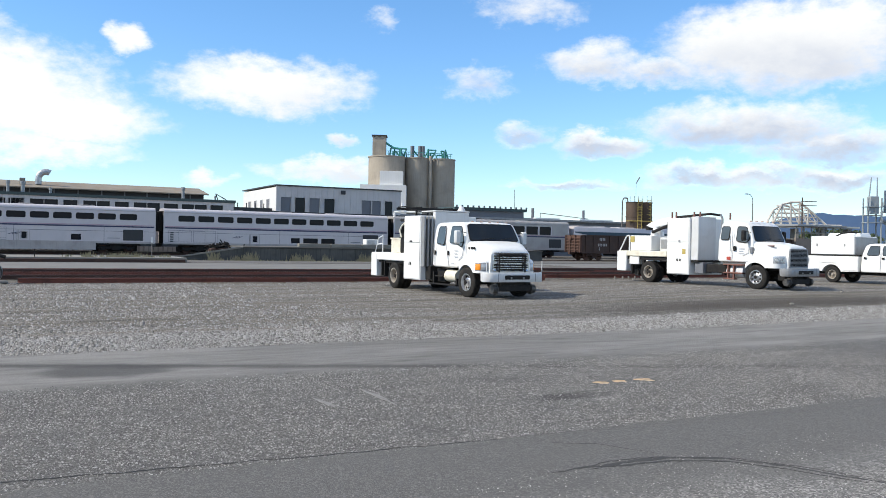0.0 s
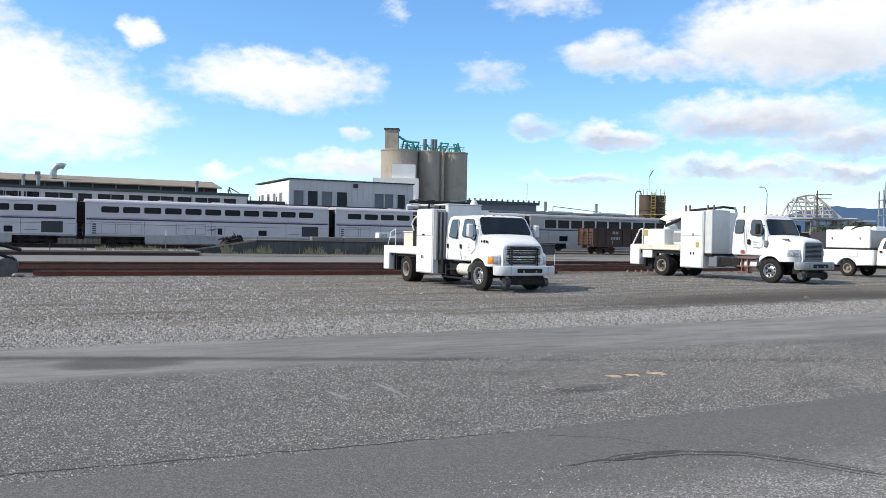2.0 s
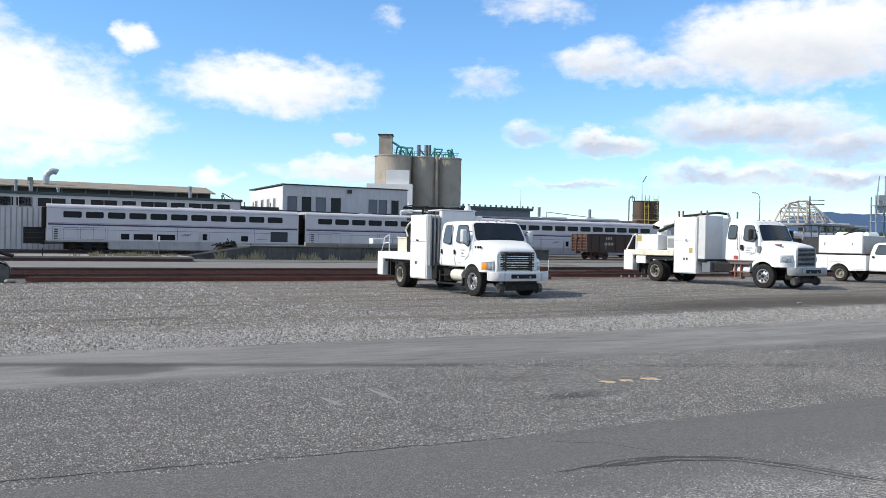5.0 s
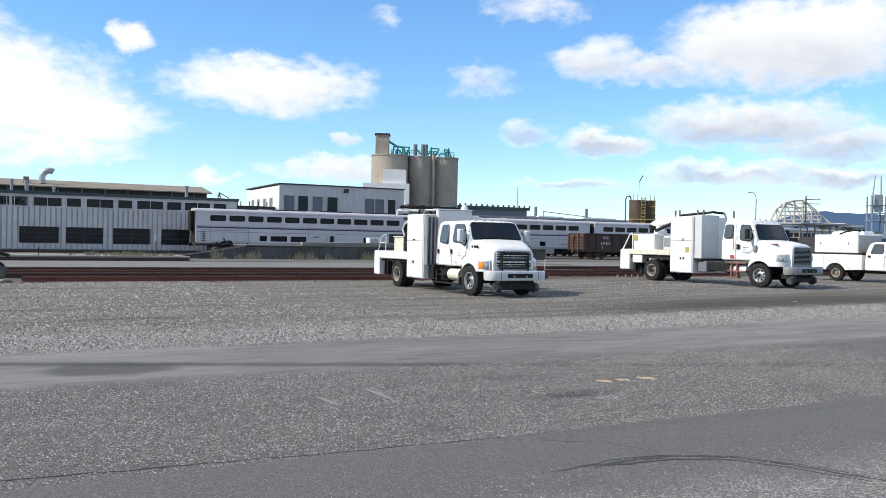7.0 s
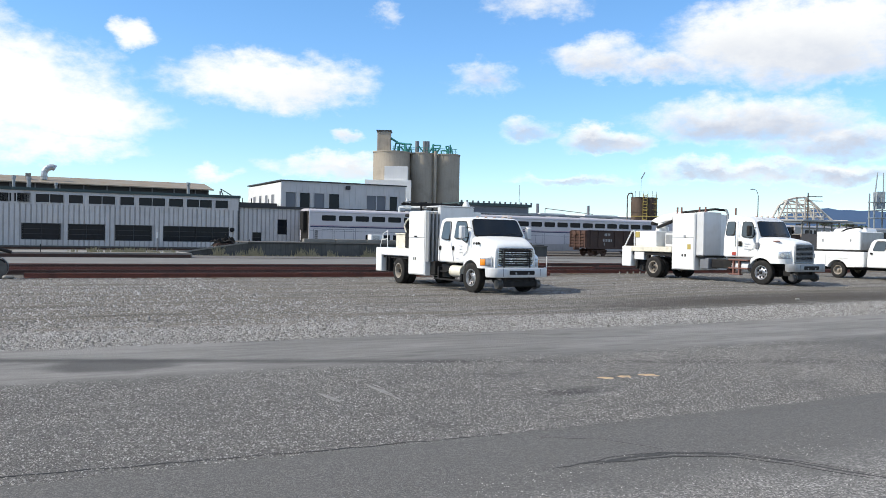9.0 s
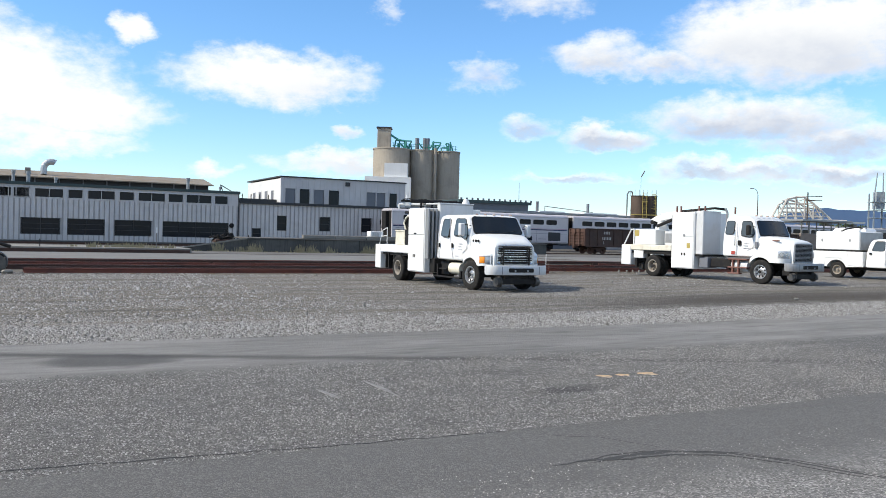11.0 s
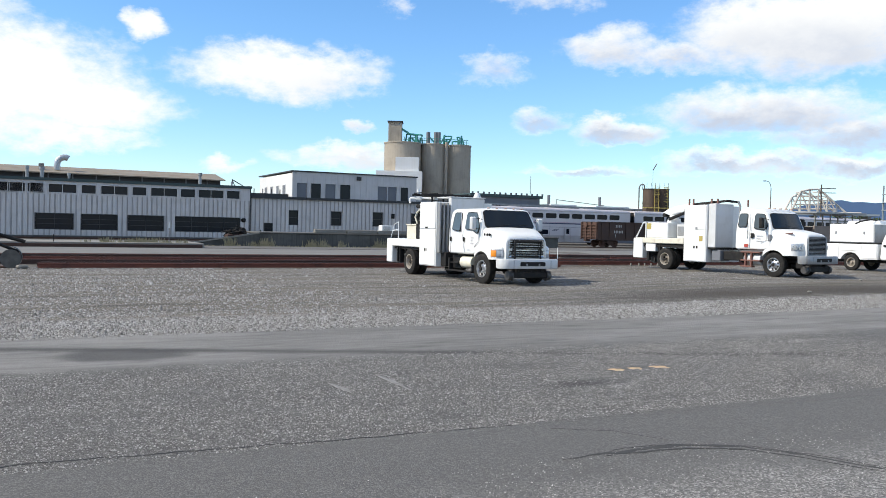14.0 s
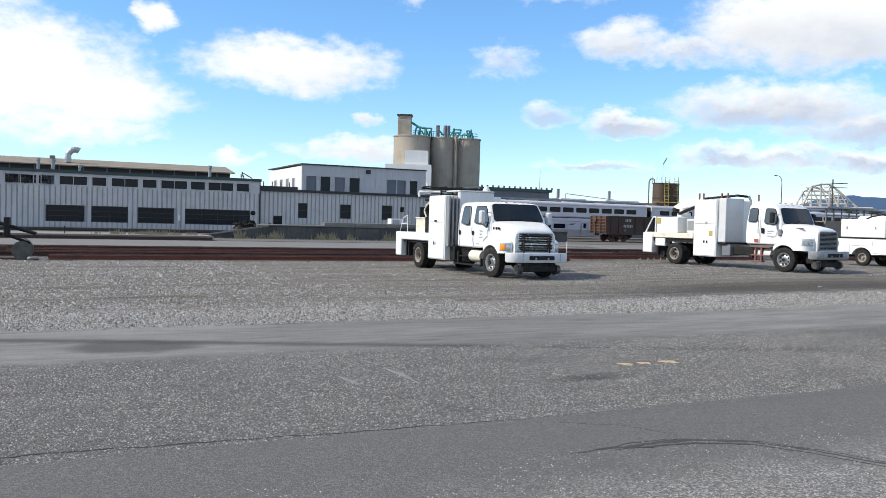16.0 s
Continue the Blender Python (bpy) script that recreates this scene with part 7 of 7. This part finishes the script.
    for z in (1.0, 1.24, 1.48):
        tube(bm, [(6.35, -0.52, z), (6.35, 0.52, z)], 0.022, 8)
    part("grille_guard", bm, M_BLACK, ob, "dark tube grille guard")
    bumper(ob, 6.68, 1.2, 0.58, 0.90, M_GREYWHITE)
    mirror(ob, 4.98, 1.84, half, M_GREYWHITE)
    rail_gear(ob, 6.4, 0.32)
    part("front_crossmember", boxed(6.2, 6.45, -0.7, 0.7, 0.42, 0.6, 0.02), M_BLACK, ob)
    bm = B()
    cyl(bm, (3.6, -0.9, 0.68), (4.4, -0.9, 0.68), 0.22, 0.22, 20)
    part("fuel_tank", bm, M_CREAM, ob, "cream cylindrical fuel tank", True)
    part("step", boxed(2.6, 4.55, -1.2, -0.95, 0.33, 0.38, 0.01), M_BLACK, ob)
    part("step", boxed(2.95, 3.5, -1.15, -0.9, 0.62, 0.66, 0.01), M_BLACK, ob)
    part("step_bracket", boxed(2.7, 2.8, -1.1, -0.6, 0.33, 0.8), M_BLACK, ob)
    part("step_bracket", boxed(4.4, 4.5, -1.1, -0.6, 0.33, 0.6), M_BLACK, ob)
    part("battery_box", boxed(2.75, 3.4, -0.95, -0.55, 0.42, 0.9, 0.02), M_BLACK, ob)
    for y in (-1.12, 1.12):
        bm = B()
        cyl(bm, (6.5, y, 0.92), (6.5, y, 1.3), 0.012, 0.012, 6)
        part("bumper_marker", bm, M_CLADWHITE, ob)
    return ob


def truck_crane():
    L, half = 5.74, 1.18
    m = Matrix.Translation((T2[0], T2[1], ground_z(T2[0], T2[1]))) @ Matrix.Rotation(T2_TURN, 4, "Z")
    ob = thing("crane_truck", "white rail service truck with a folded crane and tall body box", "truck", m, "rail service trucks")
    chassis(ob, L, 2.2, 6.8, -0.35)
    part("bed", boxed(-2.4, 0.78, -1.2, 1.2, 1.25, 1.52, 0.03), M_CREAM, ob, "off-white flat bed")
    part("bed_underside", boxed(-1.9, 0.75, -1.1, 1.1, 1.08, 1.25), M_BLACK, ob)
    part("tail_locker", boxed(-2.5, -1.85, -1.22, -0.8, 0.5, 1.5, 0.03), M_WHITE, ob)
    part("tail_locker", boxed(-2.5, -1.85, 0.8, 1.22, 0.5, 1.5, 0.03), M_WHITE, ob)
    part("tool_box", boxed(-1.7, -1.05, -1.15, -0.8, 0.85, 1.24, 0.02), M_WHITE, ob)
    part("tail_post", boxed(-1.62, -1.5, -1.12, -0.95, 0.4, 1.24), M_BLACK, ob)
    part("tail_post", boxed(-0.85, -0.75, -1.12, -0.95, 0.45, 1.24), M_BLACK, ob)
    rail_gear(ob, -1.5, 0.42)
    bm = B()
    tube(bm, [(-2.42, -1.1, 1.5), (-1.95, -1.1, 2.25), (-1.75, -1.1, 2.28), (-1.75, -1.1, 1.5)], 0.035, 6)
    part("grab_rail", bm, M_WHITE, ob)
    part("cargo_chest", boxed(-1.7, -0.3, -1.1, 0.5, 1.52, 2.28, 0.03), M_WHITE, ob, "white chest on the bed")
    part("warning_label", boxed(-1.68, -1.4, -1.12, -1.101, 1.95, 2.24), M_YELLOW, ob, "yellow warning plate")
    part("cargo_chest", boxed(-0.1, 0.5, -0.7, 0.3, 1.52, 2.2, 0.02), M_GREYWHITE, ob)
    part("chest_panel", boxed(-0.04, 0.42, -0.715, -0.701, 1.65, 2.1, 0.005), M_GREYMETAL, ob)
    # folded crane
    bm = B()
    cyl(bm, (-0.75, -0.2, 2.28), (-0.75, -0.2, 2.5), 0.34, 0.3, 16)
    cyl(bm, (-0.75, -0.2, 2.5), (-0.75, -0.2, 2.75), 0.22, 0.22, 12)
    part("crane_base", bm, M_WHITE, ob, smooth=True)
    bm = B()
    prism(bm, [(-1.35, 2.78), (-0.9, 2.66), (1.0, 2.96), (1.0, 3.16), (0.2, 3.2), (-0.9, 3.0)], -0.42, -0.02, 0.04)
    part("crane_boom", bm, M_WHITE, ob, "white folded crane boom")
    bm = B()
    prism(bm, [(-0.9, 3.04), (0.2, 3.2), (1.9, 3.3), (1.9, 3.2), (0.2, 3.1)], -0.35, 0.0, 0.02)
    part("crane_jib", bm, M_WHITE, ob)
    bm = B()
    tube(bm, [(-0.7, -0.6, 2.45), (0.75, -0.6, 2.92)], 0.08, 8)
    tube(bm, [(-0.95, -0.1, 2.45), (-1.2, -0.1, 2.8)], 0.1, 8)
    part("crane_ram", bm, M_BLACK, ob)
    bm = B()
    cyl(bm, (-1.2, -0.45, 2.66), (-1.2, 0.05, 2.66), 0.1, 0.1, 12)
    part("winch", bm, M_BLACK, ob)
    part("control_head", boxed(0.55, 0.75, -0.95, -0.7, 2.75, 2.98, 0.03), M_BLACK, ob)
    # tall body box
    part("cabinet", boxed(0.82, 2.18, -1.22, 1.1, 0.46, 3.1, 0.02), M_WHITE, ob, "tall white tool cabinet")
    part("cabinet_door", boxed(0.86, 2.14, -1.245, -1.221, 1.98, 3.06, 0.01), M_WHITE, ob)
    part("cabinet_door", boxed(0.86, 2.14, -1.245, -1.221, 0.50, 1.94, 0.01), M_WHITE, ob)
    for x in (1.45, 1.62):
        part("latch", boxed(x, x + 0.08, -1.262, -1.245, 1.08, 1.2, 0.005), M_BLACK, ob)
    part("latch", boxed(1.55, 1.66, -1.262, -1.245, 1.96, 2.08, 0.005), M_GREYMETAL, ob)
    part("warning_label", boxed(1.78, 1.98, -1.252, -1.246, 1.42, 1.66), M_YELLOW, ob, "yellow warning label")
    # greyer than the cabinet: the front's shade is put into the colour
    part("body_box", boxed(2.185, 2.6, -1.12, 0.1, 1.15, 3.16, 0.02), M_GREYWHITE, ob, "body box greyed for its shaded front")
    part("box_sill", boxed(2.19, 2.66, -1.14, 1.1, 1.06, 1.15, 0.01), M_BLACK, ob)
    part("lower_locker", boxed(2.37, 2.85, -1.05, -0.4, 0.55, 1.05, 0.02), M_BOARD, ob)
    bm = B()
    tube(bm, [(2.95, 0.1, 1.0), (2.95, 0.1, 3.1), (2.88, 0.04, 3.3)], 0.05, 10)
    part("exhaust_pipe", bm, M_GREYMETAL, ob, "grey exhaust pipe", True)
    bm = B()
    tube(bm, [(1.0, -0.8, 3.16), (1.9, -0.8, 3.22), (2.72, -0.5, 3.3), (2.78, 0.2, 3.26)], 0.055, 8)
    part("roof_hose", bm, M_BLACK, ob, "black hose over the roof")
    for x, y in ((0.95, -1.1), (1.2, -1.1), (2.1, -0.9), (2.45, -0.9), (2.7, 0.9)):
        part("roof_bracket", boxed(x, x + 0.06, y, y + 0.06, 3.08, 3.4), M_REDSTEEL, ob)
    # extended cab
    prof = [(3.74, 1.13), (5.36, 1.13), (5.50, 1.15), (5.66, 1.18), (5.68, 2.04), (5.40, 2.72), (5.05, 2.92), (4.15, 2.96), (3.86, 2.88), (3.76, 2.1)]
    sy = cab_body(ob, prof, half - 0.02, half - 0.14, 1.9, M_GLASS, M_WHITE)
    side_pane(ob, [(3.88, 2.12), (4.30, 2.12), (4.33, 2.68), (3.92, 2.68)], sy)
    side_pane(ob, [(4.72, 2.06), (5.22, 2.0), (5.40, 2.12), (5.20, 2.66), (4.74, 2.68)], sy)
    windscreen(ob, 5.665, 2.07, 5.405, 2.69, 1.0, 0.91, half)
    for sgn in (-1, 1):
        y = sgn * half
        seam(ob, [(4.55, 2.7), (4.52, 1.2)], y)
        seam(ob, [(5.42, 2.1), (5.36, 1.55), (5.08, 1.42)], y - sgn * 0.006)
        part("door_handle", boxed(4.58, 4.74, y - 0.03, y + 0.03, 1.62, 1.84, 0.02), M_BLACK, ob)
        bm = B()
        tube(bm, [(4.45, sgn * (half + 0.03), 1.6), (4.45, sgn * (half + 0.03), 2.3)], 0.018, 6)
        part("grab_rail", bm, M_CHROME, ob)
    part("air_intake", boxed(5.46, 5.62, -half - 0.03, -half + 0.05, 1.52, 1.8, 0.02), M_BOARD, ob)
    decal_lines(ob, 4.85, 1.72, -half + 0.012, 3, 0.32)
    part("decal_plate", boxed(4.25, 4.45, -half - 0.008, -half - 0.002, 1.22, 1.36), M_RED, ob, "small red plate")
    part("pinstripe", boxed(5.9, 6.45, -0.93, -0.86, 1.84, 1.89, 0.01), M_REDSTEEL, ob)
    for y in (-0.75, -0.4, 0, 0.4, 0.75):
        part("marker_light", boxed(5.12, 5.22, y - 0.05, y + 0.05, 2.90, 2.955, 0.02), M_MARKER, ob, "small faded roof light")
    corner = tilt_hood(ob, 5.22, 6.98, 6.86, half, L, 0.62, 2.06, 1.86, half - 0.08, 0.66, 1.72, 1.50, 0.84, 0.92, 0.90, 5.66)
    corner("headlight_bezel", 10, 84, 1.12, 1.42, M_LENS, 0.008)
    for a in (34, 66):
        for sgn in (-1, 1):
            q = radians(a)
            px, py = 6.54 + 0.32 * math.sin(q), 0.68 + 0.5 * math.cos(q)
            nx, ny = math.sin(q) / 0.32, math.cos(q) / 0.5
            d = Vector((nx, sgn * ny, 0)).normalized()
            c = Vector((px, sgn * py, 1.27))
            bm = B()
            cyl(bm, c - d * 0.03, c + d * 0.022, 0.105, 0.1, 18)
            ring = part("headlight_ring", bm, M_CHROME, ob, smooth=True)
            bm = B()
            cyl(bm, c, c + d * 0.034, 0.075, 0.055, 18)
            part("headlight_lens", bm, M_LENS, ring, smooth=True)
    grille(ob, 6.98, 0.64, 0.94, 1.75, 13, 0, M_GREYMETAL)
    part("badge", boxed(6.76, 6.86, -0.11, 0.11, 1.825, 1.86, 0.01), M_GREYMETAL, ob)
    bumper(ob, 7.36, 1.2, 0.60, 0.93, M_GREYMETAL)
    part("bumper_plate", boxed(7.26, 7.30, -1.02, -0.66, 0.70, 0.86, 0.01), M_RED, ob, "small red plate on the bumper")
    mirror(ob, 5.28, 2.06, half)
    rail_gear(ob, 7.0, 0.33)
    part("front_crossmember", boxed(6.6, 6.95, -0.85, 0.85, 0.4, 0.72, 0.02), M_BLACK, ob)
    bm = B()
    cyl(bm, (4.2, -0.85, 0.72), (5.05, -0.85, 0.72), 0.27, 0.27, 20)
    part("fuel_tank", bm, M_GREYWHITE, ob, "pale grey fuel tank", True)
    for z in (0.98, 0.62, 0.36):
        part("step", boxed(4.1, 5.1 if z > 0.5 else 4.7, -1.22, -0.98, z, z + 0.06, 0.01), M_REDSTEEL, ob, "faded red steel step")
    for x in (4.3, 4.6):
        part("step_bracket", boxed(x, x + 0.07, -1.2, -1.1, 0.36, 1.0), M_REDSTEEL, ob)
    part("underbody_tank", boxed(2.9, 4.0, -0.9, -0.5, 0.6, 1.0, 0.03), M_BLACK, ob)
    return ob


# for grey-white parts, and for body boxes with shade put into the colour
M_GREYWHITE = surf("grey_white_paint_and_shade", (0.60, 0.61, 0.62), (0.52, 0.53, 0.54), (0.35, 0.5), 0, 1.5, 30, 0.02, 0.15, (0.33, 0.30, 0.26), 0.15)
# centre of each rear axle on the ground, and the heading
T1_HEAD, T2_HEAD = (0.4702, -0.8826), (0.528, -0.849)
T1 = (-1.263 - T1_HEAD[1] * 1.2, 33.39 + T1_HEAD[0] * 1.2)
T2 = (10.85 - T2_HEAD[1] * 1.2, 40.44 + T2_HEAD[0] * 1.2)
T1_TURN, T2_TURN = math.atan2(T1_HEAD[1], T1_HEAD[0]), math.atan2(T2_HEAD[1], T2_HEAD[0])
truck_crew()
truck_crane()


T3_TURN = math.degrees(T2_TURN)


def utility_pickup():
    """A pickup with a service body: lockers below, high white boxes above."""
    x, y = 21.64 + 0.849 * 1.05, 44.77 + 0.528 * 1.05
    ob = thing("utility_pickup", "white utility pickup with a high service body, parked on gravel", "pickup truck", pose(x, y, ground_z(x, y), 0, 0, T3_TURN), "rail service trucks")
    half, L = 1.1, 4.3
    sc = 0.43 / 0.515
    for wx in (0, L):
        for wy in (-0.9, 0.9):
            add_wheel(ob, wx, wy, front=False, scale=sc, plain=True)
    for y0 in (-0.4, 0.4):
        part("frame_rail", boxed(-1.5, 5.0, y0 - 0.05, y0 + 0.05, 0.45, 0.62), M_BLACK, ob)
    bm = B()
    pts = [(-1.38, 0.62), (-0.62, 0.62)] + [(0.58 * math.cos(a), 0.45 + 0.54 * math.sin(a)) for a in np.linspace(math.pi * 0.93, math.pi * 0.07, 9)] + [(0.62, 0.62), (1.5, 0.62), (1.5, 1.42), (-1.38, 1.42)]
    prism(bm, pts, -half, half, 0.015)
    part("service_body", bm, M_WHITE, ob, "white service body with side lockers")
    for a, b in ((-1.34, -0.66), (-0.6, 0.62), (0.68, 1.46)):
        z0 = 0.68 if abs(a + b) > 0.5 else 1.06
        part("locker_door", boxed(a, b, -half - 0.02, -half, z0, 1.37, 0.008), M_WHITE, ob)
    part("body_joint", boxed(-1.36, 1.48, -half + 0.03, half - 0.03, 1.42, 1.50), M_BLACK, ob)
    part("upper_box", boxed(-1.25, 1.26, -half + 0.02, half - 0.02, 1.50, 2.48, 0.03), M_WHITE, ob, "white upper tool box")
    part("box_front", boxed(1.26, 1.30, -half + 0.06, half - 0.06, 1.52, 2.44), M_GREYMETAL, ob)
    for xx in (-0.9, 0.7):
        part("latch", boxed(xx, xx + 0.06, -half - 0.012, -half + 0.02, 1.95, 2.08, 0.005), M_GREYMETAL, ob)
    bm = B()
    tube(bm, [(0.1, -0.9, 2.49), (0.4, -0.9, 2.62), (0.8, -0.6, 2.72), (1.1, -0.2, 2.64)], 0.04, 7)
    part("roof_hose", bm, M_BLACK, ob)
    bm = B()
    prism(bm, [(-0.75, 2.48), (-0.6, 2.66), (1.1, 2.68), (1.22, 2.48)], -0.4, 0.6, 0.04)
    part("roof_cover", bm, M_WHITE, ob)
    prof = [(1.55, 0.6), (3.45, 0.6), (3.6, 1.0), (4.05, 1.15), (4.05, 1.38), (3.9, 1.46), (3.4, 2.06), (3.15, 2.12), (1.95, 2.12), (1.75, 2.02), (1.6, 1.5)]
    sy = cab_body(ob, prof, 0.98, 0.82, 1.25, M_GLASS, M_WHITE)
    side_pane(ob, [(1.88, 1.5), (2.52, 1.5), (2.52, 1.97), (2.02, 1.97)], sy)
    side_pane(ob, [(2.72, 1.5), (3.62, 1.5), (3.25, 1.97), (2.72, 1.97)], sy)
    windscreen(ob, 3.9, 1.48, 3.44, 2.02, 0.8, 0.7, 0.98)
    for xx in (2.62,):
        seam(ob, [(xx, 2.0), (xx, 0.7)], -1.0)
    for xx in (1.75, 2.7):
        part("door_handle", boxed(xx, xx + 0.14, -1.02, -0.98, 1.3, 1.4, 0.01), M_BLACK, ob)
    decal_lines(ob, 3.0, 1.25, -0.99, 2, 0.35, M_RED)
    bm = B()
    loft(bm, hood_sections(3.85, 5.0, 0.86, 0.8, 1.42, 1.28, 0.65))
    part("hood", bm, M_WHITE, ob, "white hood", True)
    for sgn in (-1, 1):
        bm = B()
        pts = [(3.7, 0.55)] + [(L + 0.5 * math.cos(a), 0.42 + 0.5 * math.sin(a)) for a in np.linspace(math.pi * 0.9, math.pi * 0.1, 9)] + [(5.05, 0.55), (5.05, 1.05), (3.7, 1.1)]
        prism(bm, pts, -0.98 if sgn < 0 else 0.7, -0.7 if sgn < 0 else 0.98, 0.03)
        part("fender", bm, M_WHITE, ob, smooth=True)
    bumper(ob, 5.3, 0.98, 0.45, 0.7, M_CHROME, False)
    part("rear_bumper", boxed(-1.62, -1.38, -1.0, 1.0, 0.48, 0.66, 0.02), M_BLACK, ob)
    bm = B()
    cyl(bm, (-1.55, -0.9, 0.95), (-1.38, -0.9, 0.95), 0.1, 0.1, 10)
    part("vise", bm, M_BLACK, ob)
    return ob


utility_pickup()


# ---- what moves ----
def motions():
    for car, gap in TRAIN:
        walk(car, [(t, yard(s + gap, 90.85, 0.2)) for t, s in TAIL])
    # the wheels roll with the way run: a row for each 75 degrees or so
    ts, ds = [t for t, _ in TAIL], [s for _, s in TAIL]
    turns, last = [(0.0, 0.0)], 0.0
    for k in range(1, 481):
        t = k / FPS
        deg = math.degrees((float(np.interp(t, ts, ds)) - ds[0]) / 0.45)
        ahead = math.degrees((float(np.interp(min(16.0, t + 1 / FPS), ts, ds)) - ds[0]) / 0.45)
        if ahead - last > 78 or k == 480:
            turns.append((t, deg))
            last = deg
    for w in ROLLING:
        x, y, z = w.matrix_basis.translation
        walk(w, [(t, pose(x, y, z) @ Matrix.Rotation(radians(a), 4, "Y")) for t, a in turns])


motions()
